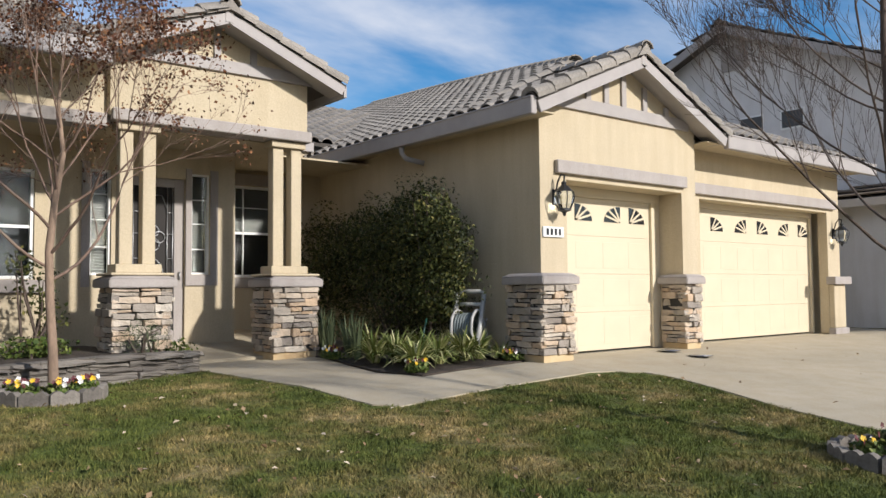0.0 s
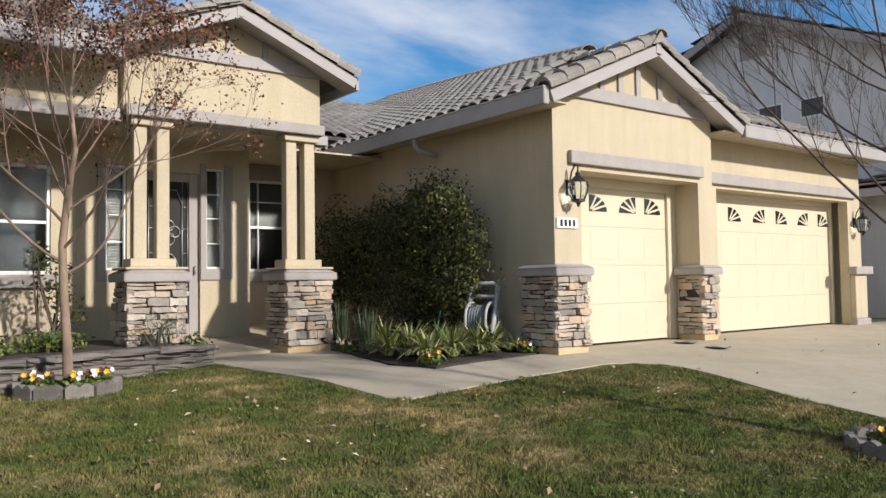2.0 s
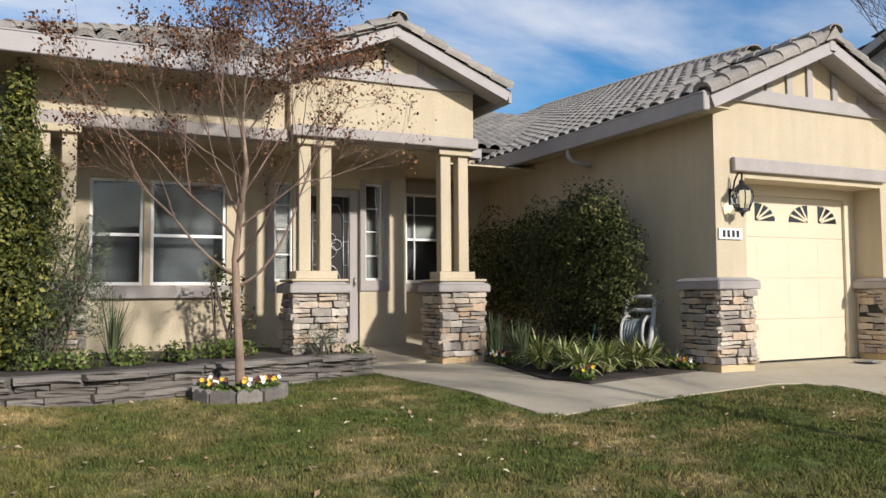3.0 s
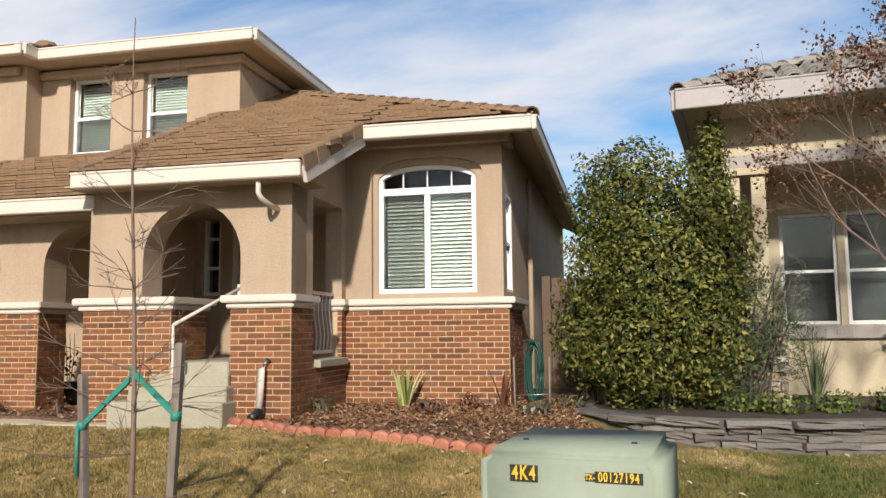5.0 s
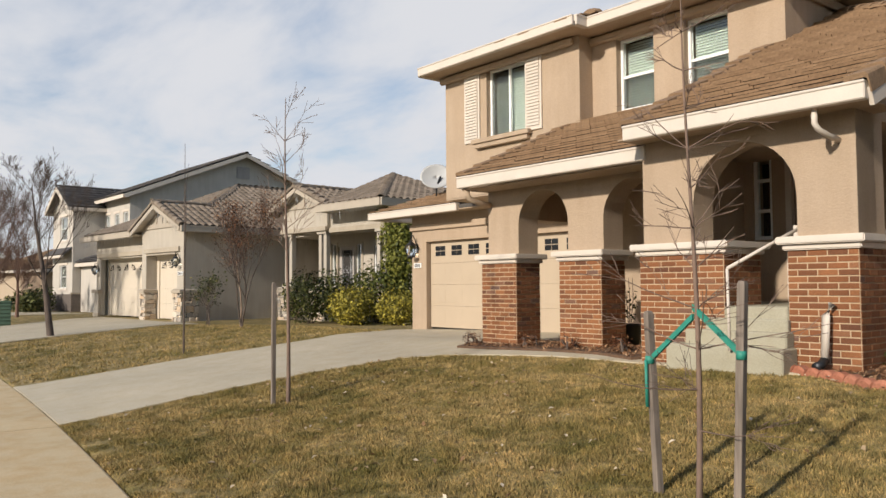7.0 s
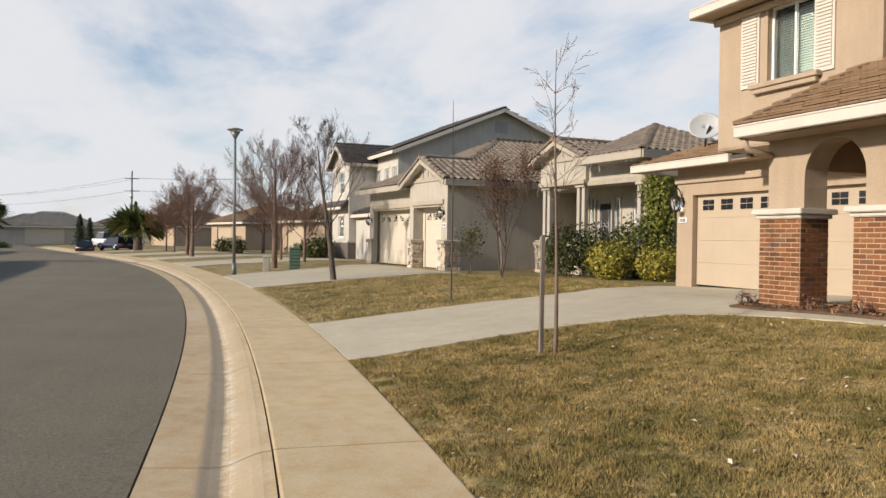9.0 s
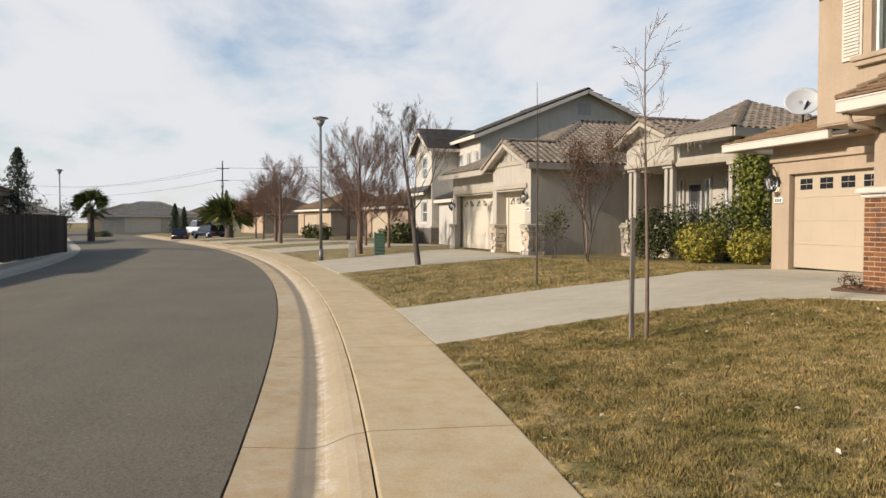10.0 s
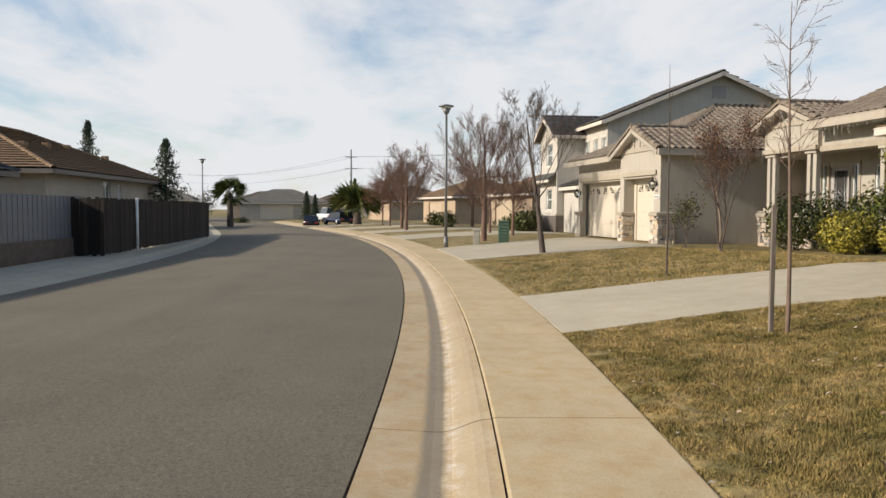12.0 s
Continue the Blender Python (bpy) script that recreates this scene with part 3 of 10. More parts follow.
def window(name, axis, at, u0, u1, z0, z1, into, mat=VINYL, rails=(), bars=(), blind=None, half=None, frame_w=0.05, back=DARK_CURTAIN, screen=None, bar_w=0.022):
    """A window in an opening: frame, sashes, panes, and what hangs behind. axis as wall(); into: +1 or -1, the way indoors."""
    par = CUR["ob"]
    P = (lambda u, d, z: (u, at + d * into, z)) if axis == "x" else (lambda u, d, z: (at + d * into, u, z))
    bm = bmesh.new()
    for a, b, c, d in ((u0, u0 + frame_w, z0, z1), (u1 - frame_w, u1, z0, z1), (u0 + frame_w, u1 - frame_w, z0, z0 + frame_w), (u0 + frame_w, u1 - frame_w, z1 - frame_w, z1)):
        add_box(bm, P(a, -0.015, c), P(b, 0.07, d))
    win = part(name, bevelled(bm, 0.004), mat, par)
    for u in bars:
        pbox("sash_bar", mat, P(u - bar_w, 0.0, z0 + frame_w), P(u + bar_w, 0.05, z1 - frame_w), win)
    for z in rails:
        w = 0.022 if z == rails[0] and len(rails) < 3 else bar_w
        pbox("sash_rail", mat, P(u0 + frame_w, 0.0, z - w), P(u1 - frame_w, 0.052, z + w), win)
    pane = part("pane", (lambda b: (add_box(b, P(u0 + frame_w, 0.03, z0 + frame_w), P(u1 - frame_w, 0.036, z1 - frame_w)), b)[1])(bmesh.new()), GLASS, win)
    pane.visible_shadow = False
    if blind:
        bm = bmesh.new()
        z, lo = z1 - frame_w - 0.03, half if half is not None else z0 + frame_w
        while z > lo:
            vs = add_box(bm, P(u0 + frame_w + 0.01, 0.10, z - 0.003), P(u1 - frame_w - 0.01, 0.155, z))
            for w in vs:
                dd = (w.co - loc(P(u0, 0.122, z)))
                w.co.z += 0.95 * (dd.y * into if axis == "x" else dd.x * into * CUR["s"])
            z -= 0.046
        part("blind", bm, blind, win, "lowered slatted blind")
    if screen:
        a, b, c, d = screen
        pbox("insect_screen", SCREEN, P(a, 0.012, c), P(b, 0.016, d), win)
    # sheet behind the glass; its dark colour stands in for the dim indoors
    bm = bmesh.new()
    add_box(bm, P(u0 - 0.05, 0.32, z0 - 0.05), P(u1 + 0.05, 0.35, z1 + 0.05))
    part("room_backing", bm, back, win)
    return win

# ---- ground, street and concrete ----
def lawn_edge(x):
    """The y of the back of the north pavement, which bends away to the south-west."""
    d = max(0.0, -5.0 - x)
    if d <= 60:
        return 1.46 - 0.0028 * d * d - 0.008 * d
    return 1.46 - 10.08 - 0.48 - 0.344 * (d - 60)


def lean(x):
    d = max(0.0, -5.0 - x)
    return math.cos(math.atan(0.0056 * min(d, 60) + (0.008 if d else 0)))


PAD_X = [-200, -60, -45, -31, -22, -16, -11, -6, -2.0, -0.9, 0.3, 3, 6, 60]
PAD_Z = [0.2, 0.3, 0.35, 0.40, 0.50, 0.66, 0.76, 0.84, 0.82, 0.62, 0.52, 0.52, 0.56, 0.56]


def lat(x, y):
    return (y - lawn_edge(x)) * lean(x)


def gz(x, y):
    """The height of the ground."""
    s = lat(x, y)
    if s < -0.02:
        return -0.32 if -13.6 < s < -0.04 else -0.02
    t = min(1.0, s / 6.3)
    return float(np.interp(x, PAD_X, PAD_Z)) * t * (1.18 - 0.18 * t) + (0.012 * math.sin(1.3 * x + 0.4) * math.sin(1.1 * y) if 0.3 < s < 6 else 0.0)


def gz_all(x, y):
    """gz() for arrays, behind the pavement."""
    d = np.maximum(0.0, -5.0 - x)
    edge = np.where(d <= 60, 1.46 - 0.0028 * d * d - 0.008 * d, 1.46 - 10.56 - 0.344 * (d - 60))
    s = (y - edge) * np.cos(np.arctan(0.0056 * np.minimum(d, 60) + np.where(d > 0, 0.008, 0)))
    t = np.clip(s / 6.3, 0, 1)
    return np.interp(x, PAD_X, PAD_Z) * t * (1.18 - 0.18 * t) + np.where((s > 0.3) & (s < 6), 0.012 * np.sin(1.3 * x + 0.4) * np.sin(1.1 * y), 0)


def axis_points(fine0, fine1, step, far):
    a = list(np.arange(fine0, fine1 + 1e-6, step))
    out, d = [], step
    while fine1 + sum(out) < far:
        d *= 1.22
        out.append(d)
    up = fine1 + np.cumsum(out)
    dn = fine0 - np.cumsum(out)
    return [*dn[::-1], *a, *up]


def build_ground():
    xs, ys = axis_points(-36, 14, 0.35, 2500), axis_points(-14, 13, 0.3, 2500)
    # extra lines hug the back of the pavement, so that turf meets concrete cleanly
    verts = [(x, y, gz(x, y)) for x in xs for y in ys]
    m = len(ys)
    faces = [(i * m + j, (i + 1) * m + j, (i + 1) * m + j + 1, i * m + j + 1) for i in range(len(xs) - 1) for j in range(m - 1)]
    me = mesh_from("ground", verts, faces)
    tagged(part_mesh("ground", me, TURF, None, "", True), "patchy green and straw-coloured winter lawn soil rising to the houses", "ground", kind="structure")


def strip(name, mat, x0, x1, step, prof, label, category, thick=0.12, parent=None, kind="structure"):
    """A strip along the street: prof holds (side offset, height) from the street inwards."""
    vs, fs, n = [], [], len(prof)
    cnt = max(2, int(abs(x1 - x0) / step) + 1)
    for k in range(cnt):
        x = x0 + (x1 - x0) * k / (cnt - 1)
        c = lean(x)
        ty = math.sqrt(max(0, 1 - c * c))
        for s, z in prof:
            vs.append((x - s * ty, lawn_edge(x) + s * c, z))
        for s, z in (prof[-1], prof[0]):
            vs.append((x - s * ty, lawn_edge(x) + s * c, z - thick))
    r = n + 2
    for k in range(cnt - 1):
        for j in range(r):
            a, b = k * r + j, k * r + (j + 1) % r
            fs.append((a, b, b + r, a + r))
    fs += [tuple(range(r)), tuple((cnt - 1) * r + j for j in range(r))[::-1]]
    me = mesh_from(name, vs, fs)
    across = [p[0] for p in prof] + [prof[-1][0], prof[0][0]]
    uv = me.uv_layers.new(name="along_across")
    for lp in me.loops:
        k, j = divmod(lp.vertex_index, r)
        uv.data[lp.index].uv = (x0 + (x1 - x0) * k / (cnt - 1), across[j])
    ob = part_mesh(name, me, mat, parent)
    if parent is None:
        tagged(ob, label, category, kind=kind)
    return ob


def drape(name, mat, poly, label, category, lift=0.014, step=0.3, thick=0.1, kind="structure", hf=None):
    """A slab over a polygon of plan points that follows the ground, with an upright edge."""
    hf = hf or gz
    bm = bmesh.new()
    dense = []
    for (a, b), (c, d) in zip(poly, poly[1:] + poly[:1]):
        k = max(1, int(math.hypot(c - a, d - b) / step))
        dense += [(a + (c - a) * i / k, b + (d - b) * i / k) for i in range(k)]
    bm.faces.new([bm.verts.new((x, y, 0)) for x, y in dense])
    for ax in (0, 1):
        lo, hi = min(p[ax] for p in dense), max(p[ax] for p in dense)
        k = lo + step
        while k < hi:
            co, no = [0, 0, 0], [0, 0, 0]
            co[ax], no[ax] = k, 1
            bmesh.ops.bisect_plane(bm, geom=bm.verts[:] + bm.edges[:] + bm.faces[:], plane_co=co, plane_no=no)
            k += step
    bmesh.ops.triangulate(bm, faces=[f for f in bm.faces if len(f.verts) > 4])
    for v in bm.verts:
        v.co.z = hf(v.co.x, v.co.y) + lift
    got = bmesh.ops.extrude_face_region(bm, geom=bm.faces[:])
    bmesh.ops.translate(bm, vec=(0, 0, -thick), verts=[v for v in got["geom"] if isinstance(v, bmesh.types.BMVert)])
    return tagged(part(name, bm, mat), label, category, kind=kind)


JOINT_DIRT = plain("joint_dirt", (0.04, 0.032, 0.023), 0.95, 0.3, 8.0)
build_ground()


def lawn_margin():
    """Turf that closes up to the back of the pavement."""
    offs = (-0.012, 0.02, 0.1, 0.22, 0.4, 0.6)
    for a, b in ((20.0, -110.0),):
        vs, fs = [], []
        n = int(abs(b - a) / 0.4)
        for k in range(n + 1):
            x = a + (b - a) * k / n
            for s in offs:
                y = lawn_edge(x) + s / lean(x)
                vs.append((x, y, -0.06 if s < 0 else max(gz(x, y), 0.0) + (0.006 if s < 0.5 else -0.004)))
        m = len(offs)
        fs = [(i * m + j, i * m + j + 1, (i + 1) * m + j + 1, (i + 1) * m + j) for i in range(n) for j in range(m - 1)]
        tagged(part_mesh("lawn_margin", mesh_from("lawn_margin", vs, fs), TURF, None, "", True), "edge of the winter lawn along the pavement", "ground", kind="structure")


lawn_margin()
strip("road", ASPHALT, 30, -170, 2.0, [(-10.4, -0.1), (-8, -0.04), (-6.2, 0.0), (-4.4, -0.03), (-2.236, -0.085)], "grey asphalt residential street with pale specks", "road", 0.1)
gutter = strip("gutter", JOINT_DIRT, 30, -110, 2.0, [(-2.25, -0.1), (-1.7, -0.128), (-1.62, -0.122), (-1.45, -0.066), (-1.33, -0.03), (-1.246, -0.022)], "stained concrete gutter with a rolled kerb", "kerb", 0.15)
strip("kerb", CONCRETE, 30, -110, 2.0, [(-11.9, 0.0), (-11.2, 0.0), (-10.95, -0.1), (-10.4, -0.1)], "pale concrete rolled kerb across the street", "kerb", 0.15)
strip("pavement", CONCRETE, 30, -110, 2.0, [(-13.3, 0.012), (-11.91, 0.012)], "pale concrete pavement across the street", "pavement", 0.1)
walkway_base = strip("pavement", JOINT_DIRT, 30, -110, 1.0, [(-1.24, -0.03), (0.0, -0.03)], "stained buff concrete pavement in jointed slabs", "pavement", 0.1)
JOINT = -6.70
for _k in range(-9, 24):
    _x1 = JOINT - 4.3 * _k
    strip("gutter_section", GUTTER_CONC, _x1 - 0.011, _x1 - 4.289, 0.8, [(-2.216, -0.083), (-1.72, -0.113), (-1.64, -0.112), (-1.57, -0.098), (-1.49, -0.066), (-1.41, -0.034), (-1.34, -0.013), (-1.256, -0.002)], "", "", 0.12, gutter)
    strip("slab", WALK_CONC, _x1 - 0.011, _x1 - 4.289, 0.8, [(-1.24, 0.001), (-1.22, 0.008), (-0.02, 0.012), (-0.004, 0.006)], "", "", 0.05, walkway_base)

drape("driveway", CONCRETE, [(8.0, 1.45), (20.0, 1.45), (20.0, 9.4), (8.0, 9.4), (8.0, 7.0), (8.4, 6.9), (8.66, 6.65), (8.7, 6.25), (8.59, 5.76), (8.11, 4.44), (8.05, 3.4)], "broad pale concrete driveway up to the garage doors", "driveway")
drape("front_walk", CONCRETE, [(7.99, 7.0), (7.99, 8.1), (7.65, 8.0), (5.72, 7.62), (5.52, 8.3), (5.76, 9.4), (6.05, 10.46), (6.1, 11.2), (5.55, 12.0), (4.1, 12.0), (4.09, 10.05), (4.17, 8.78), (4.26, 7.5), (4.36, 6.65), (4.55, 6.43), (5.88, 6.62), (7.0, 6.82)], "pale concrete path from the driveway to the porch", "path")
drape("driveway", CONCRETE, [(-11.1, lawn_edge(-11.1) + 0.012), (-12.4, lawn_edge(-12.4) + 0.012), (-14.0, lawn_edge(-14.0) + 0.012), (-15.7, lawn_edge(-15.7) + 0.012), (-15.6, 3.0), (-15.6, 5.3), (-16.1, 7.4), (-17.3, 9.2), (-16.9, 11.2), (-11.2, 11.9), (-10.3, 8.4), (-9.72, 6.75), (-10.4, 6.55), (-10.95, 6.0), (-11.1, 4.7), (-11.15, 3.0)], "pale concrete driveway beside the brick-piered house", "driveway")
drape("front_walk", CONCRETE, [(-9.72, 6.75), (-8.4, 7.05), (-6.2, 7.25), (-4.95, 7.35), (-4.95, 7.75), (-6.0, 8.0), (-8.0, 7.55), (-10.28, 7.6)], "narrow concrete path in front of the brick piers", "path", 0.016)

# ---- pieces of masonry ----
def brick_mesh():
    bm = bmesh.new()
    bmesh.ops.create_cube(bm, size=1.0)
    bmesh.ops.bevel(bm, geom=[e for e in bm.edges if all(v.co.y < 0 for v in e.verts)], offset=0.03, segments=1, affect="EDGES")
    me = bpy.data.meshes.new("brick")
    bm.to_mesh(me); bm.free()
    return me


def stone_meshes():
    out = []
    rnd = random.Random(5)
    for k in range(7):
        bm = bmesh.new()
        bmesh.ops.create_cube(bm, size=1.0)
        bmesh.ops.subdivide_edges(bm, edges=[e for e in bm.edges if abs(e.verts[0].co.x - e.verts[1].co.x) > 0.5], cuts=2)
        for v in bm.verts:
            v.co.z += rnd.uniform(-0.09, 0.09)
            v.co.x += rnd.uniform(-0.04, 0.04)
            if v.co.y < 0:
                v.co.y += rnd.uniform(-0.18, 0.12)
        bmesh.ops.bevel(bm, geom=[e for e in bm.edges if all(v.co.y < 0 for v in e.verts) and e.is_manifold], offset=0.05, segments=1, affect="EDGES")
        me = bpy.data.meshes.new("stone")
        bm.to_mesh(me); bm.free()
        out.append(me)
    return out


BRICK_ME, STONE_ME = brick_mesh(), stone_meshes()


def face_frame(axis, at, face):
    """Turns (u, out, z) of a face into plan points; face: +1 or -1, the way it looks along the other axis."""
    if axis == "x":
        return lambda u, d, z: Vector((u, at + face * d, z)), (0.0 if face < 0 else math.pi)
    return lambda u, d, z: Vector((at + face * d, u, z)), (math.pi / 2 if face > 0 else -math.pi / 2)


def bricks(ms, axis, at, face, u0, u1, z0, z1, course=0.0677, length=0.2032, joint=0.0125, hole=None, seed=0):
    """Matrices of a running bond on a face."""
    P, turn = face_frame(axis, at, face)
    rnd = random.Random(seed)
    k = max(1, round((z1 - z0) / course))
    ch = (z1 - z0) / k
    for row in range(k):
        z = z0 + (row + 0.5) * ch
        u = u0 - (length / 2 if row % 2 else 0.0)
        while u < u1 - 0.02:
            a, b = max(u, u0), min(u + length, u1)
            if b - a > 0.03 and not (hole and hole[0] < (a + b) / 2 < hole[1] and hole[2] < z < hole[3]):
                p = loc(P((a + b) / 2, rnd.uniform(-0.026, -0.022), z))
                ms.append(Matrix.Translation(p) @ Matrix.Rotation(turn * CUR["s"], 4, "Z") @ Matrix.Diagonal((b - a - joint, 0.06, ch - joint, 1)))
            u += length


def stones(parent, axis, at, face, u0, u1, z0, z1, seed, low=0.05, high=0.14, long0=0.12, long1=0.36):
    """Ledge stones in uneven courses on a face, each an object."""
    P, turn = face_frame(axis, at, face)
    rnd = random.Random(seed)
    z = z0

    def one(u, w, z, h):
        ob = new("stone", rnd.choice(STONE_ME))
        ob.parent = parent
        p = loc(P(u + w / 2, rnd.uniform(-0.05, 0.028), z + h / 2))
        ob.matrix_basis = Matrix.Translation(p) @ Matrix.Rotation(turn * CUR["s"], 4, "Z") @ Matrix.Rotation(rnd.uniform(-0.035, 0.035), 4, "Y") @ Matrix.Diagonal((w - 0.013, 0.1, h - 0.015, 1))

    while z < z1 - 0.02:
        h = min(rnd.uniform(low, high), z1 - z)
        if z1 - z - h < 0.04:
            h = z1 - z
        u = u0
        while u < u1 - 0.01:
            w = rnd.uniform(long0, long1)
            if u1 - u - w < 0.09:
                w = u1 - u
            if h > 0.095 and rnd.random() < 0.4:
                f = rnd.uniform(0.35, 0.65)
                one(u, w, z, h * f)
                one(u, w, z + h * f, h * (1 - f))
            else:
                one(u, w, z, h)
            u += w
        z += h


for _m in STONE_ME:
    _m.materials.append(STONE)


def stone_pier(x0, x1, y0, y1, z0, z1, faces, seed, cap=0.09, cap_mat=TRIM_GREY, far=False, big=False):
    core = pbox("stone_pier", STONE_BACK, (x0 + 0.045, y0 + 0.045, z0 - 0.35), (x1 - 0.045, y1, z1), label="stacked ledge stone pier under a grey cap")
    for k, (axis, face) in enumerate(faces):
        at = {("x", -1): y0 + 0.045, ("x", 1): y1 - 0.045, ("y", -1): x0 + 0.045, ("y", 1): x1 - 0.045}[(axis, face)]
        u0, u1 = (x0, x1) if axis == "x" else (y0 + 0.02, y1)
        if far or big:
            stones(core, axis, at, face, u0, u1, z0 - 0.05, z1, seed + k, 0.14, 0.26, 0.2, 0.4)
        else:
            stones(core, axis, at, face, u0, u1, z0 + 0.08, z1, seed + k, 0.06, 0.14, 0.14, 0.4)
    if not (far or big):
        pbox("plinth", WALK_CONC, (x0 + 0.03, y0 + 0.03, z0 - 0.3), (x1 - 0.03, y1 - 0.01, z0 + 0.078), core)
    bm = bmesh.new()
    add_box(bm, (x0 - cap, y0 - cap, z1 + 0.002), (x1 + cap, y1 + 0.04, z1 + 0.115))
    slope = add_box(bm, (x0 - cap, y0 - cap, z1 + 0.115), (x1 + cap, y1 + 0.04, z1 + 0.165))
    mid = sum((v.co for v in slope), Vector()) / 8
    for v in slope:
        if v.co.z > mid.z:
            v.co.x, v.co.y = mid.x + (v.co.x - mid.x) * 0.78, mid.y + (v.co.y - mid.y) * 0.78
    part("pier_cap", bevelled(bm, 0.012, 2), cap_mat, core, "cast grey pier cap")
    return core


def fan_lites(door, x0, z0, w, h, y, mat, way=1):
    """A quarter-sunburst light in a garage door: dark glass behind tapering bars; way: which lower corner is its hub."""
    bm = bmesh.new()
    n = 8
    c = Vector((x0 + (w if way > 0 else 0.0), y, z0))
    ring = [loc(c + Vector((-w * way * math.cos(math.pi / 2 * k / n), 0, h * math.sin(math.pi / 2 * k / n)))) for k in range(n + 1)]
    mid = bm.verts.new(loc(c))
    vs = [bm.verts.new(p) for p in ring]
    for a, b in zip(vs, vs[1:]):
        bm.faces.new((mid, a, b))
    got = bmesh.ops.extrude_face_region(bm, geom=bm.faces[:])
    bmesh.ops.translate(bm, vec=(0, -0.006, 0), verts=[v for v in got["geom"] if isinstance(v, bmesh.types.BMVert)])
    lite = part("window_light", bm, DARK_GLASS, door, "dark sunburst light")
    bm = bmesh.new()
    for k in (1, 2, 3):
        a = math.pi / 2 * k / 4
        d = Vector((-math.cos(a) * w * way, 0, math.sin(a) * h))
        t = Vector((math.sin(a) * way, 0, math.cos(a))) * 0.016
        q = [c + d * 0.12 - t, c + d * 0.12 + t, c + d * 1.0 + t, c + d * 1.0 - t]
        lo = [bm.verts.new(loc(p + Vector((0, -0.008, 0)))) for p in q]
        hi = [bm.verts.new(loc(p + Vector((0, -0.018, 0)))) for p in q]
        bm.faces.new(hi)
        for i in range(4):
            bm.faces.new((lo[i], lo[(i + 1) % 4], hi[(i + 1) % 4], hi[i]))
    part("sunburst_bar", bm, mat, lite)


DARK_GLASS, _n, _l, _b = material("dark_door_glass", 0.08, 0.0, 0.5)
_b.inputs["Base Color"].default_value = (0.02, 0.022, 0.025, 1)


def garage_door(x0, x1, z0, z1, y, mat, rows=4, fans=(), fan_z=2.68, squares=()):
    """A sectional door: rows of pressed sections with narrow joints."""
    door = thing_part("garage_door")
    h = (z1 - z0) / rows
    cols = max(2, round((x1 - x0) / 0.62))
    w = (x1 - x0) / cols
    for r in range(rows):
        bm = bmesh.new()
        add_box(bm, (x0, y, z0 + r * h + 0.0015), (x1, y + 0.045, z0 + (r + 1) * h - 0.0015))
        for c in range(cols):
            if r == rows - 1 and (fans or squares):
                continue
            add_box(bm, (x0 + c * w + 0.07, y - 0.0025, z0 + r * h + 0.09), (x0 + (c + 1) * w - 0.07, y + 0.01, z0 + (r + 1) * h - 0.09))
        part("door_section", bevelled(bm, 0.002), mat, door)
    for fx, way in fans:
        fan_lites(door, fx, fan_z, 0.41, 0.265, y - 0.002, mat, way)
    for sx in squares:
        for k in (0, 1):
            for j in (0, 1):
                pbox("window_light", DARK_GLASS, (sx + 0.19 * k, y - 0.008, z1 - 0.335 + 0.125 * j), (sx + 0.175 + 0.19 * k, y + 0.01, z1 - 0.225 + 0.125 * j), door)
    return door


def thing_part(name, label=""):
    """An empty part of the current house that groups its pieces."""
    ob = new(name)
    ob.parent = CUR["ob"]
    if label:
        ob["label"] = label
    return ob


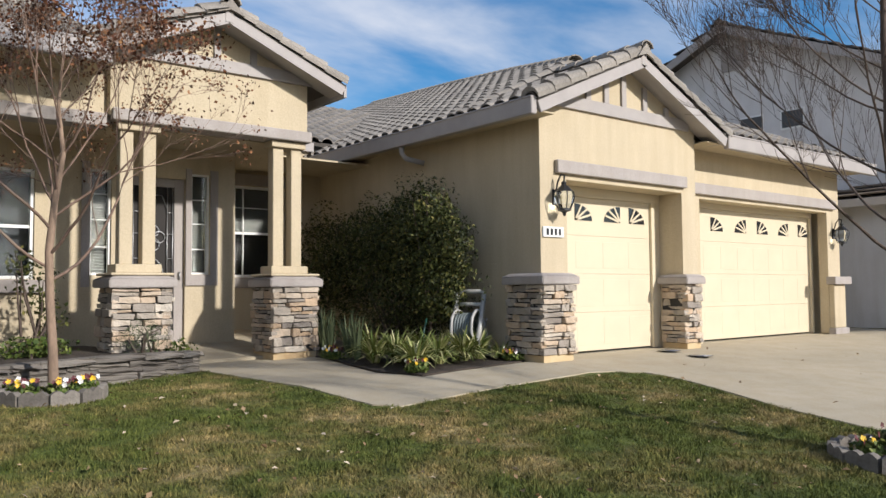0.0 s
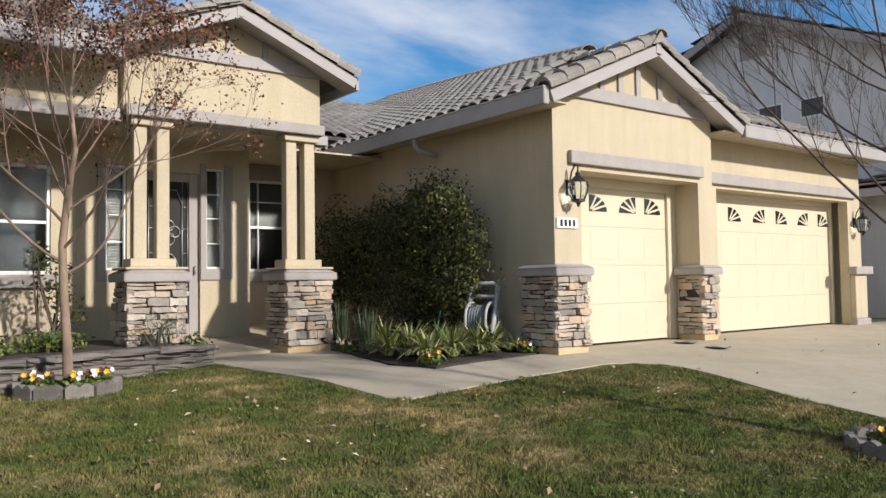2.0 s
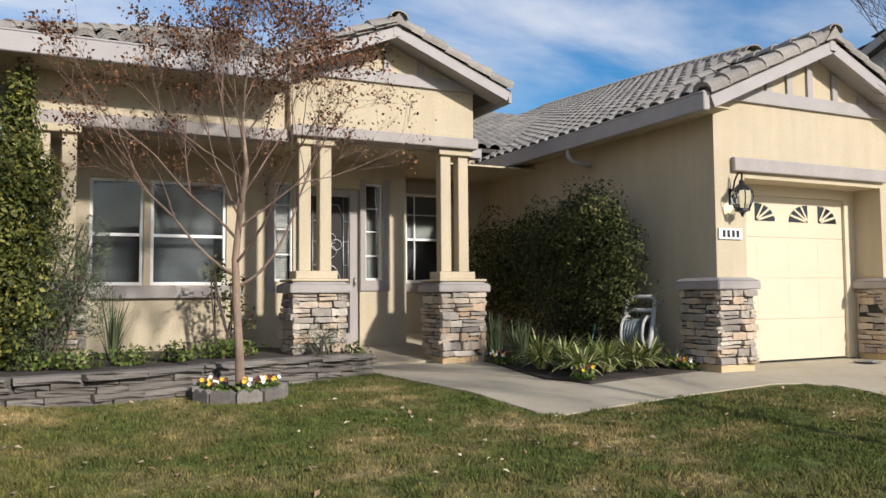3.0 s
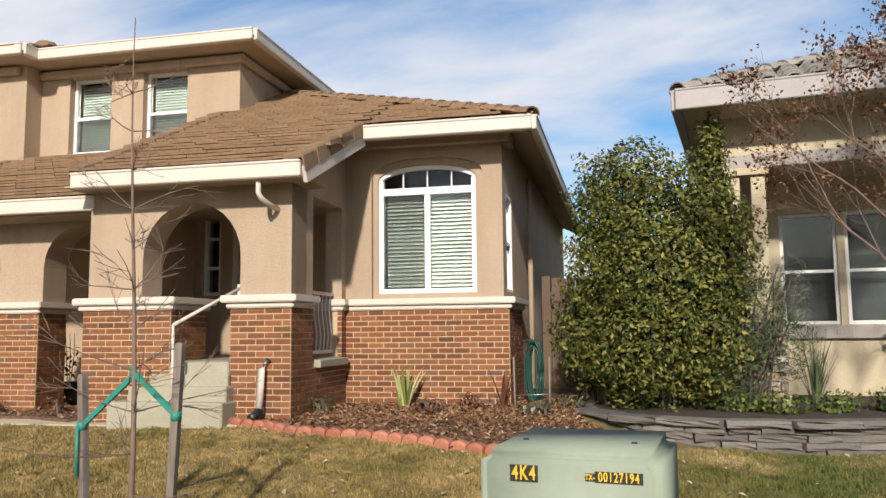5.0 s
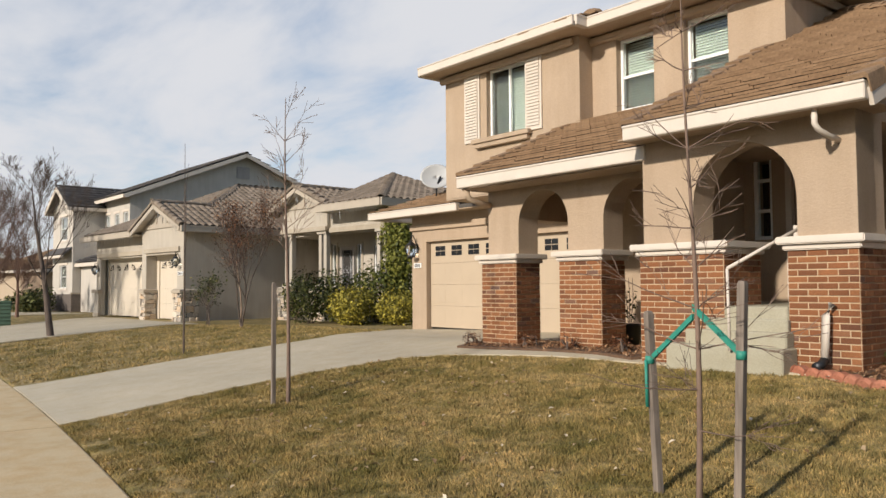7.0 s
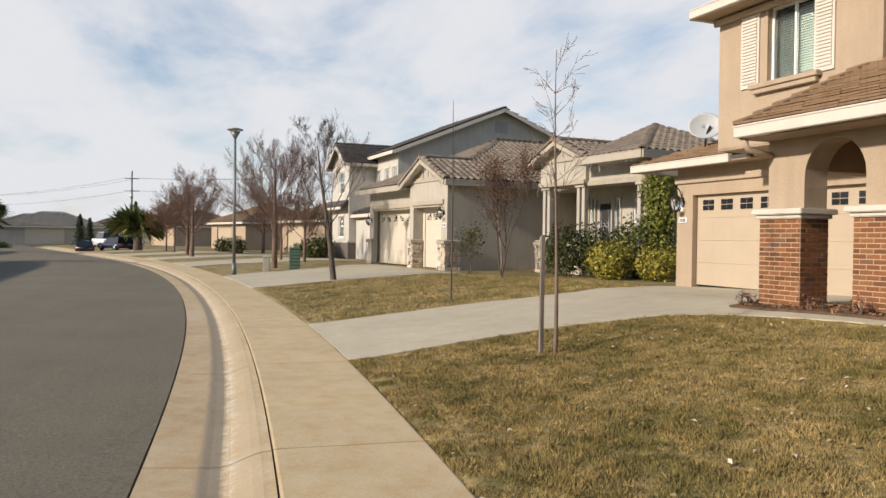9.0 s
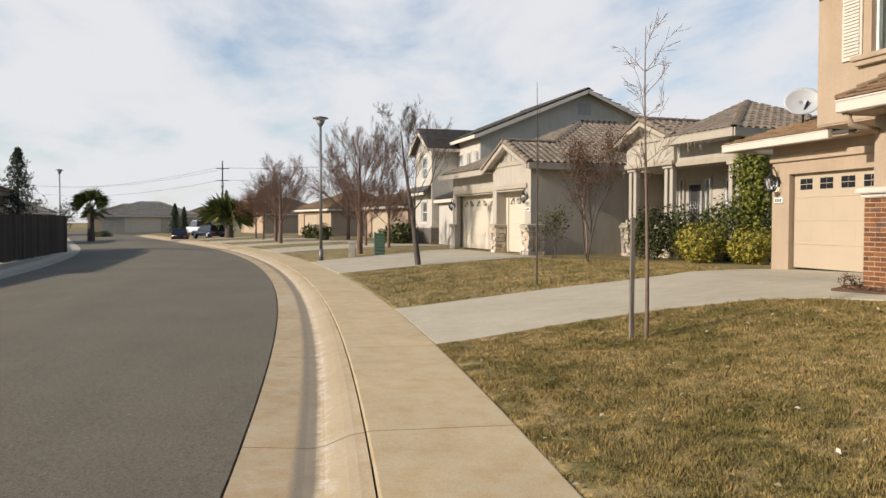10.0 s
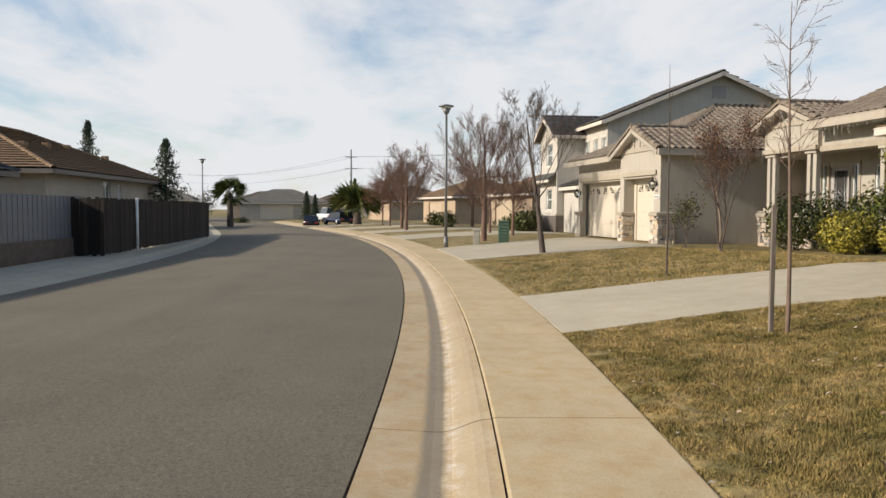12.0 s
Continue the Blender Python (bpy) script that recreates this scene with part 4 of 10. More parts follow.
def lantern(p, face, name="wall_lantern"):
    """A carriage lantern on a scrolled bracket; p: its wall plate."""
    ob = thing(name, CUR["ob"].matrix_world @ Matrix.Translation(loc(p)) @ Matrix.Scale(1.1, 4), "black metal carriage lantern with glass sides on the wall", "wall lamp", "wall lanterns")
    d = Vector((0, -0.17, 0))
    def lathe(prof, c, seg=8):
        bm = bmesh.new()
        rings = []
        for r, z in prof:
            rings.append([bm.verts.new(c + Vector((r * math.cos(2 * math.pi * k / seg), r * math.sin(2 * math.pi * k / seg), z))) for k in range(seg)])
        for a, b in zip(rings, rings[1:]):
            for k in range(seg):
                bm.faces.new((a[k], a[(k + 1) % seg], b[(k + 1) % seg], b[k]))
        return bm
    part("roof", lathe([(0.012, 0.2), (0.035, 0.18), (0.03, 0.15), (0.06, 0.125), (0.10, 0.085), (0.128, 0.06), (0.11, 0.055)], d), DARK_METAL, ob)
    part("base", lathe([(0.09, -0.16), (0.09, -0.19), (0.03, -0.21), (0.012, -0.26)], d), DARK_METAL, ob)
    part("glass", lathe([(0.118, 0.055), (0.132, 0.0), (0.122, -0.07), (0.085, -0.16)], d), GLASS, ob).visible_shadow = False
    bm = bmesh.new()
    for k in range(6):
        a = 2 * math.pi * k / 6
        for z0, z1, r0, r1 in ((-0.16, -0.07, 0.086, 0.124), (-0.07, 0.0, 0.124, 0.134), (0.0, 0.055, 0.134, 0.12)):
            e0, e1 = d + Vector((r0 * math.cos(a), r0 * math.sin(a), z0)), d + Vector((r1 * math.cos(a), r1 * math.sin(a), z1))
            bmesh.ops.create_cube(bm, size=1.0, matrix=Matrix.Translation((e0 + e1) / 2) @ (e1 - e0).to_track_quat("Z", "Y").to_matrix().to_4x4() @ Matrix.Diagonal((0.012, 0.012, (e1 - e0).length, 1)))
    part("cage", bm, DARK_METAL, ob)
    bm = bmesh.new()
    pts = [Vector((0, -0.01, 0.02)), Vector((0, -0.06, 0.2)), Vector((0, -0.12, 0.29)), Vector((0, -0.18, 0.27)), Vector((0, -0.17, 0.2))]
    for a, b in zip(pts, pts[1:]):
        bmesh.ops.create_cube(bm, size=1.0, matrix=Matrix.Translation((a + b) / 2) @ (b - a).to_track_quat("Z", "Y").to_matrix().to_4x4() @ Matrix.Diagonal((0.016, 0.016, (b - a).length + 0.01, 1)))
    bmesh.ops.create_cube(bm, size=1.0, matrix=Matrix.Translation((0, -0.008, 0.0)) @ Matrix.Diagonal((0.09, 0.016, 0.2, 1)))
    part("bracket", bm, DARK_METAL, ob)
    return ob


def number_plate(p, w, h):
    """A small white plaque with dark bars for its figures."""
    ob = thing("house_plaque", CUR["ob"].matrix_world @ Matrix.Translation(loc(p)), "small white plaque with dark figures on the stucco", "plaque")
    bm = bmesh.new()
    bmesh.ops.create_cube(bm, size=1.0, matrix=Matrix.Diagonal((w, 0.03, h, 1)))
    part("plate", bevelled(bm, 0.004), VINYL, ob)
    for k in range(4):
        bm = bmesh.new()
        bmesh.ops.create_cube(bm, size=1.0, matrix=Matrix.Translation((w * (-0.3 + 0.2 * k), -0.017, 0)) @ Matrix.Diagonal((w * 0.11, 0.006, h * 0.62, 1)))
        part("figure_bar", bm, DARK_METAL, ob)
    return ob


def gutter_run(mat, p0, p1, h, name="gutter"):
    """A rain gutter: a deep moulded trough with a rolled lip."""
    g = beam(name, mat, p0, p1, 0.11, h, off=0.012)
    lift = lambda p, dz: (p[0], p[1], p[2] + dz)
    beam("gutter_lip", mat, lift(p0, 0.012), lift(p1, 0.012), 0.135, 0.03, g, off=0.008)
    return g


def icicle_lights(pts, seed):
    """A string of small lights with drops of uneven length."""
    rnd = random.Random(seed)
    s = thing_part("light_string", "string of small white hanging lights under the eave")
    vs, fs = [], []

    def strand(p, q, r=0.006):
        o = len(vs)
        for e in (p, q):
            for k in range(3):
                a = 2 * math.pi * k / 3
                vs.append((e[0] + r * math.cos(a), e[1] + r * math.sin(a), e[2]))
        for k in range(3):
            fs.append((o + k, o + (k + 1) % 3, o + 3 + (k + 1) % 3, o + 3 + k))

    for a, b in zip(pts, pts[1:]):
        a, b = loc(a), loc(b)
        n = int((b - a).length / 0.13)
        for k in range(n):
            p = a.lerp(b, (k + rnd.random()) / n)
            z = rnd.choice((0.1, 0.18, 0.26, 0.36)) * rnd.uniform(0.8, 1.1)
            m = p + Vector((rnd.uniform(-0.08, 0.08), 0, -z * 0.55))
            strand(p, m); strand(m, p + Vector((rnd.uniform(-0.08, 0.08), 0, -z)))
    tagged(part_mesh("light_drops", mesh_from("light_drops", vs, fs), BLIND, s), kind="stuff")


# ---- the single-storey house model, built once as it stands and once mirrored ----
def ranch(name, m, side, label, walls, trim, wood, door_mat, tiles, near):
    """Plan numbers are those of the first house; side -1 mirrors it."""
    hs = house(name, m, (8.07, 7.94, 0.59), side, label)
    G = 0.59
    # garage wing, gable to the street
    k = 0.447
    gab = cells_with(8.07, 11.86, G, 4.25, [(8.62, 11.46, G, 3.2)])
    gab += [(8.07, 10.03, 4.25, 4.25, 4.25, 4.25 + k * 1.93), (10.03, 11.86, 4.25, 4.25, 4.25 + k * 1.93, 4.25)]
    wall("wall", walls, "x", 7.94, 0.2, gab)
    wall("wall", walls, "y", 8.07, 0.2, [(8.14, 15.0, 0.2, 0.2, 4.25, 4.25)])
    wall("wall", walls, "y", 11.46, 0.2, [(8.14, 8.6, G, G, 3.2, 3.2)])
    wall("wall", walls, "y", 8.62, -0.2, [(8.14, 8.6, G, G, 3.2, 3.2)])
    pbox("soffit", walls, (8.62, 8.14, 3.2), (11.46, 8.7, 3.35))
    pbox("door_frame", door_mat, (8.55, 8.40, 3.05), (11.46, 8.5, 3.2))
    pbox("door_frame", door_mat, (11.25, 8.41, G), (11.46, 8.5, 3.05))
    garage_door(8.66, 11.25, G + 0.02, 3.05, 8.46, door_mat, 4, ((8.76, 1), (9.36, -1), (10.06, 1), (10.70, -1)))
    pbox("lintel", trim, (8.37, 7.86, 3.28), (11.53, 7.938, 3.47), off=0.01)
    # gable trim: a level board, short uprights, barge boards
    zb = 4.26
    pbox("gable_board", wood, (8.28, 7.89, zb), (11.64, 7.938, zb + 0.19), off=0.005)
    for gx in (8.72, 9.11, 9.53, 9.95, 10.48, 11.05):
        top = 4.2 + k * (1.93 - abs(gx - 10.03)) - 0.02
        pbox("gable_batten", wood, (gx - 0.055, 7.90, zb + 0.192), (gx + 0.055, 7.938, top), off=0.004)
    for x0, x1 in ((7.68, 10.03), (12.30, 10.03)):
        beam("barge_board", wood, (x0, 7.59, 4.17), (x1, 7.59, 4.17 + k * 2.31), 0.045, 0.16)
        beam("soffit", wood, (x0 + (0.02 if x0 < x1 else -0.02), 7.78, 4.10), (x1, 7.78, 4.10 + k * 2.29), 0.33, 0.03)
    wall("wall", walls, "y", 11.86, -0.2, [(8.14, 8.26, G, G, 4.2, 4.2)])
    # wide garage, set back a little
    wide = cells_with(11.86, 17.74, G, 4.25, [(12.45, 17.2, G, 3.2)])
    wall("wall", walls, "x", 8.26, 0.2, wide)
    pbox("soffit", walls, (12.45, 8.46, 3.2), (17.2, 8.75, 3.35))
    pbox("door_frame", door_mat, (12.45, 8.60, 3.1), (17.2, 8.7, 3.2))
    pbox("door_frame", door_mat, (17.14, 8.6, G), (17.2, 8.7, 3.1))
    garage_door(12.49, 17.14, G + 0.02, 3.1, 8.66, door_mat, 4, [(12.58 + 0.825 * i, 1 if i % 2 == 0 else -1) for i in range(6)])
    pbox("lintel", trim, (11.88, 8.18, 3.27), (17.5, 8.258, 3.47), off=0.01)
    wall("wall", walls, "y", 17.74, -0.2, [(8.46, 15.0, G, G, 4.25, 4.25)])
    pbox("pilaster", walls, (17.2, 8.14, G + 0.12), (17.70, 8.258, 1.64), off=0.01)
    pbox("pilaster_cap", trim, (17.08, 8.05, 1.642), (17.82, 8.258, 1.81), off=0.012)
    pbox("pilaster_base", trim, (17.14, 8.10, G - 0.1), (17.76, 8.258, G + 0.118), off=0.012)
    # piers of ledge stone
    stone_pier(7.90, 8.56, 7.74, 8.5, G, 1.658, [("x", -1), ("y", -1), ("y", 1)], 11, 0.05, trim, big=not near)
    stone_pier(11.40, 11.84, 7.84, 8.36, G, 1.658, [("x", -1), ("y", -1), ("y", 1)], 21, 0.05, trim, big=not near)
    # porch: piers, twin posts, beams, gable
    for n, (cx, x0, x1) in enumerate(((3.46, 3.07, 3.87), (5.735, 5.37, 6.15), (0.05, -0.32, 0.44))):
        stone_pier(x0, x1, 10.88, 11.6, G, 1.658, [("x", -1), ("y", -1), ("y", 1)], 31 + 10 * n, 0.055, trim, big=not near)
        bm = bmesh.new()
        add_box(bm, (x0 - 0.02, 10.88, 1.825), (x1 + 0.02, 11.6, 1.86))
        add_box(bm, (cx - 0.31, 11.03, 1.86), (cx + 0.31, 11.42, 1.98))
        part("post_base", bevelled(bm, 0.01), walls, hs)
        bz = 3.92 if n < 2 else 3.84
        for px in (cx - 0.155, cx + 0.155):
            pbox("porch_post", walls, (px - 0.088, 11.12, 1.98), (px + 0.088, 11.30, bz - 0.1), off=0.008)
        pbox("post_cap", walls, (cx - 0.29, 11.06, bz - 0.1), (cx + 0.29, 11.36, bz), off=0.008)
    gk = 0.41
    pg = [(3.06, 6.04, 4.0, 4.0, 4.92, 4.92), (3.06, 4.55, 4.92, 4.92, 4.92, 4.92 + gk * 1.49), (4.55, 6.04, 4.92, 4.92, 4.92 + gk * 1.49, 4.92)]
    wall("porch_gable_wall", walls, "x", 11.05, 0.3, pg)
    pbox("porch_beam", trim, (3.08, 10.97, 3.925), (6.09, 11.36, 4.09), off=0.012)
    pbox("gable_board", wood, (2.98, 11.0, 4.83), (6.12, 11.048, 5.01), off=0.005)
    for gx in (3.98, 4.55, 5.12):
        pbox("gable_batten", wood, (gx - 0.05, 11.01, 5.012), (gx + 0.05, 11.048, 4.92 + gk * (1.49 - abs(gx - 4.55)) - 0.01))
    for x0 in (2.63, 6.47):
        beam("barge_board", wood, (x0, 10.62, 4.80), (4.55, 10.62, 4.80 + gk * 1.92), 0.045, 0.15)
        beam("soffit", wood, (x0, 10.84, 4.72), (4.55, 10.84, 4.72 + gk * 1.92), 0.42, 0.03)
    wall("porch_side_wall", walls, "y", 6.04, -0.2, [(11.36, 14.2, 4.03, 4.03, 4.85, 4.85)])
    pbox("porch_side_beam", trim, (5.84, 11.362, 3.93), (6.06, 14.2, 4.03))
    wall("porch_front_wall", walls, "x", 11.2, 0.25, [(-0.24, 3.06, 3.94, 3.94, 4.66, 4.66)])
    pbox("porch_beam", trim, (-0.3, 11.13, 3.845), (3.078, 11.46, 4.025), off=0.012)
    wall("porch_end_wall", walls, "y", -0.24, 0.2, [(11.45, 12.9, 3.94, 3.94, 4.66, 4.66), (12.9, 17.0, G, G, 4.66, 4.66)])
    # the arm beyond x = 6.1 is added, to shade the recess beside the porch
    slab("porch_ceiling", walls, [(-0.2, 11.4, 3.95), (6.1, 11.4, 3.95), (6.1, 12.4, 3.95), (8.07, 12.4, 3.95), (8.07, 14.4, 3.95), (-0.2, 14.4, 3.95)], 0.03)
    pf = lambda x, y: (x, y, 0.60 + 0.092 * (y - 11.2))
    slab("porch_floor", CONCRETE, [pf(-0.2, 11.25), pf(5.5, 11.25), pf(5.9, 12.2), pf(7.9, 12.4), pf(7.9, 14.3), pf(-0.2, 14.3)], 0.3)
    # house front under the porch
    holes = [(0.50, 1.26, 1.8, 3.42), (1.36, 2.50, 1.8, 3.42), (3.26, 3.58, 1.86, 3.5), (3.74, 4.74, 0.78, 3.44), (4.84, 5.16, 1.88, 3.55)]
    wall("wall", walls, "x", 12.78, 0.2, cells_with(-0.04, 5.6, 0.5, 3.93, holes))
    window("window", "x", 12.84, 0.50, 1.26, 1.8, 3.42, 1, rails=(2.57,), back=DARK_CURTAIN)
    window("window", "x", 12.84, 1.36, 2.50, 1.8, 3.42, 1, rails=(2.57,), back=DARK_CURTAIN)
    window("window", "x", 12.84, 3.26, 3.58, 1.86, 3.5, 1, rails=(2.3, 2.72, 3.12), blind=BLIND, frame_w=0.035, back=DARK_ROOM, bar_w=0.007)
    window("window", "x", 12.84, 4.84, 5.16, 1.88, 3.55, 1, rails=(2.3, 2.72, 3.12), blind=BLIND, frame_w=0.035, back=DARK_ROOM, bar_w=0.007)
    pbox("window_sill", trim, (0.1, 12.70, 1.60), (2.75, 12.778, 1.79), off=0.01)
    pbox("window_surround", trim, (4.742, 12.745, 1.70), (4.838, 12.778, 3.62))
    pbox("window_surround", trim, (5.162, 12.745, 1.70), (5.29, 12.778, 3.62))
    pbox("window_surround", trim, (4.838, 12.745, 1.70), (5.162, 12.778, 1.875))
    pbox("window_surround", trim, (3.14, 12.745, 1.68), (3.258, 12.778, 3.6))
    front_door(3.74, 4.74, 0.785, 3.44, 12.84)
    wall("wall", walls, "y", 5.6, -0.2, [(12.98, 14.2, 0.5, 0.5, 3.93, 3.93)])
    wall("wall", walls, "x", 14.2, 0.2, cells_with(5.4, 8.07, 0.4, 4.4, [(6.2, 7.12, 1.86, 3.62)]))
    window("window", "x", 14.26, 6.2, 7.12, 1.86, 3.62, 1, rails=(2.71, 3.2), bars=(6.42,), blind=BLIND, half=2.75, back=DARK_ROOM, bar_w=0.008)
    pbox("window_sill", trim, (6.05, 14.13, 1.66), (7.3, 14.198, 1.85), off=0.01)
    pbox("window_head", trim, (6.05, 14.15, 3.63), (7.3, 14.198, 3.85), off=0.01)
    # roofs
    z0, zr = 4.2, 4.2 + k * 2.31
    t, tm = tiles
    if near:
        roof("roof", [(7.70, 7.60, z0), (7.70, 9.3, z0), (10.03, 9.3, zr), (10.03, 7.60, zr)], t, tm, most=300)
        up = lambda x, y: (x, y, z0 + 0.505 * (x - 7.70))
        roof("roof", [up(7.70, 9.3), up(7.70, 26.0), up(16.4, 26.0), up(16.2, 24.6), up(13.4, 16.4), up(11.8, 12.4), up(10.35, 9.3)], t, tm, most=300)
        for a, b in (((10.35, 9.3), (11.8, 12.4)), ((11.8, 12.4), (13.4, 16.4)), ((13.4, 16.4), (16.2, 24.6))):
            caps(up(*a), up(*b), tm, most=40)
    else:
        roof("roof", [(7.70, 7.60, z0), (7.70, 18.6, z0), (13.1, 18.6, z0 + k * 5.4), (13.1, 13.0, z0 + k * 5.4), (10.03, 9.93, zr), (10.03, 7.60, zr)], t, tm)
    roof("roof", [(12.36, 7.60, z0), (12.36, 7.62, z0), (10.03, 9.93, zr), (10.03, 7.60, zr)], t, tm)
    roof("roof", [(18.2, 7.72, z0 + 0.03), (12.3, 7.72, z0 + 0.03), (10.03, 9.93, zr), (13.1, 13.0, z0 + k * 5.4)], t, tm)
    roof("roof", [(18.2, 15.6, z0), (18.2, 7.72, z0), (13.1, 13.0, z0 + k * 5.4), (13.1, 15.6, z0 + k * 5.4)], t, tm)
    caps((10.03, 7.52, zr + 0.05), (10.03, 9.93, zr + 0.05), tm)
    pbox("gable_peak", wood, (9.97, 7.56, zr - 0.17), (10.09, 7.60, zr + 0.02))
    wall("ridge_end", tm[0], "x", 7.51, 0.04, [(9.83, 10.03, zr - 0.07, zr - 0.0, zr - 0.06, zr + 0.17), (10.03, 10.23, zr - 0.0, zr - 0.07, zr + 0.17, zr - 0.06)])
    caps((10.03, 9.93, zr), (13.1, 13.0, z0 + k * 5.4), tm)
    caps((13.1, 13.0, z0 + k * 5.4), (13.1, 15.6, z0 + k * 5.4), tm)
    verge((7.70, 7.61, z0), (10.03, 7.61, zr), (0, -1), VERGE, tm)
    verge((12.36, 7.61, z0), (10.03, 7.61, zr), (0, -1), VERGE, tm)
    gutter_run(wood, (7.64, 7.6, z0 + 0.03), (7.64, 15.4, z0 + 0.03), 0.24)
    slab("eave_soffit", walls, [(7.68, 7.62, z0 - 0.14), (8.06, 7.62, z0 - 0.14), (8.06, 15.4, z0 - 0.14), (7.68, 15.4, z0 - 0.14)], 0.02)
    gutter_run(wood, (12.4, 7.66, z0 + 0.05), (18.2, 7.66, z0 + 0.05), 0.24)
    slab("eave_soffit", walls, [(11.9, 7.7, z0 - 0.1), (18.1, 7.7, z0 - 0.1), (18.1, 8.25, z0 - 0.1), (11.9, 8.25, z0 - 0.1)], 0.02)
    # porch gable roof and the long front roof
    zp = 4.82
    roof("roof", [(6.49, 10.6, zp), (6.49, 13.2, zp), (4.55, 15.0, zp + gk * 1.94), (4.55, 10.6, zp + gk * 1.94)], t, tm)
    roof("roof", [(2.61, 13.2, zp), (2.61, 10.6, zp), (4.55, 10.6, zp + gk * 1.94), (4.55, 15.0, zp + gk * 1.94)], t, tm)
    for x0 in (2.63, 6.47):
        verge((x0, 10.63, zp), (4.55, 10.63, zp + gk * 1.92), (0, -1), VERGE, tm)
    caps((4.55, 10.54, zp + gk * 1.94 + 0.03), (4.55, 14.6, zp + gk * 1.94 + 0.03), tm)
    zk = zp + gk * 1.92
    pbox("gable_peak", wood, (4.49, 10.59, zk - 0.17), (4.61, 10.63, zk + 0.02))
    wall("ridge_end", tm[0], "x", 10.53, 0.04, [(4.35, 4.55, zk - 0.07, zk - 0.0, zk - 0.06, zk + 0.16), (4.55, 4.75, zk - 0.0, zk - 0.07, zk + 0.16, zk - 0.06)])
    beam("fascia", wood, (6.47, 10.6, zp - 0.02), (6.47, 13.4, zp - 0.02), 0.05, 0.17)
    zf = 4.73
    roof("roof", [(-0.68, 10.5, zf), (3.0, 10.5, zf), (3.0, 14.0, zf + 0.42 * 3.5), (2.82, 14.0, zf + 0.42 * 3.5)], t, tm)
    roof("roof", [(-0.68, 17.5, zf), (-0.68, 10.5, zf), (2.82, 14.0, zf + 0.42 * 3.5)], t, tm)
    caps((-0.68, 10.5, zf + 0.02), (2.82, 14.0, zf + 0.42 * 3.5), tm)
    gutter_run(wood, (-0.74, 10.44, zf + 0.05), (2.9, 10.44, zf + 0.05), 0.26)
    gutter_run(wood, (-0.74, 17.4, zf + 0.05), (-0.74, 10.44, zf + 0.05), 0.26)
    slab("eave_soffit", walls, [(-0.66, 10.5, zf - 0.17), (2.9, 10.5, zf - 0.17), (2.9, 11.2, zf - 0.17), (-0.66, 11.2, zf - 0.17)], 0.02)
    slab("eave_soffit", walls, [(-0.66, 11.2, zf - 0.17), (-0.24, 11.2, zf - 0.17), (-0.24, 17.2, zf - 0.17), (-0.66, 17.2, zf - 0.17)], 0.02)
    roof("roof", [(4.6, 13.9, 4.55), (9.6, 13.9, 4.55), (12.7, 18.2, 6.36), (4.6, 18.2, 6.36)], t, tm)
    beam("gutter", wood, (6.14, 13.86, 4.53), (7.7, 13.86, 4.53), 0.1, 0.18)
    # roof vents
    for vx, vy, vz in ((9.4, 13.6, 4.86),):
        pbox("roof_vent", tm[0], (vx - 0.12, vy - 0.12, vz), (vx + 0.12, vy + 0.12, vz + 0.28), off=0.02)
    # rain spout elbow out of the side eave
    if near:
        tube("downspout", WOOD_GREY, [(7.66, 10.75, 4.05), (7.66, 10.75, 3.88), (7.72, 10.72, 3.80), (7.98, 10.55, 3.72)], 0.045)
    lantern((8.37, 7.94, 2.92), -1)
    lantern((17.47, 8.26, 2.75), -1)
    if not near:
        icicle_lights([(12.4, 7.62, z0 - 0.16), (18.1, 7.62, z0 - 0.16)], 5)
        icicle_lights([(12.3, 7.55, z0 - 0.05), (10.03, 7.55, zr - 0.2), (7.75, 7.55, z0 - 0.05)], 6)
        icicle_lights([(-0.7, 10.38, zf - 0.2), (2.6, 10.38, zf - 0.2)], 7)
        icicle_lights([(2.68, 10.58, zp - 0.1), (4.55, 10.58, zp + gk * 1.9 - 0.2), (6.44, 10.58, zp - 0.1)], 8)
        icicle_lights([(7.6, 8.0, z0 - 0.2), (7.6, 14.0, z0 - 0.2)], 9)
    number_plate((8.31, 7.925, 2.415), 0.42, 0.15)
    return hs


def tube(name, mat, pts, r, parent=None, label="", seg=8, plan=True):
    """A round pipe along points."""
    q = [loc(p) if plan else Vector(p) for p in pts]
    bm = bmesh.new()
    rings = []
    for i, p in enumerate(q):
        d = (q[min(i + 1, len(q) - 1)] - q[max(i - 1, 0)]).normalized()
        s = d.cross(Vector((0.3, 0.2, 1)) if abs(d.z) < 0.9 else Vector((1, 0, 0))).normalized()
        t = d.cross(s)
        rr = r[i] if isinstance(r, (list, tuple)) else r
        rings.append([bm.verts.new(p + (s * math.cos(2 * math.pi * k / seg) + t * math.sin(2 * math.pi * k / seg)) * rr) for k in range(seg)])
    for a, b in zip(rings, rings[1:]):
        for k in range(seg):
            bm.faces.new((a[k], a[(k + 1) % seg], b[(k + 1) % seg], b[k]))
    bm.faces.new(rings[0][::-1])
    bm.faces.new(rings[-1])
    return part(name, bm, mat, parent if parent is not None else (CUR["ob"] if plan else None), label, True)


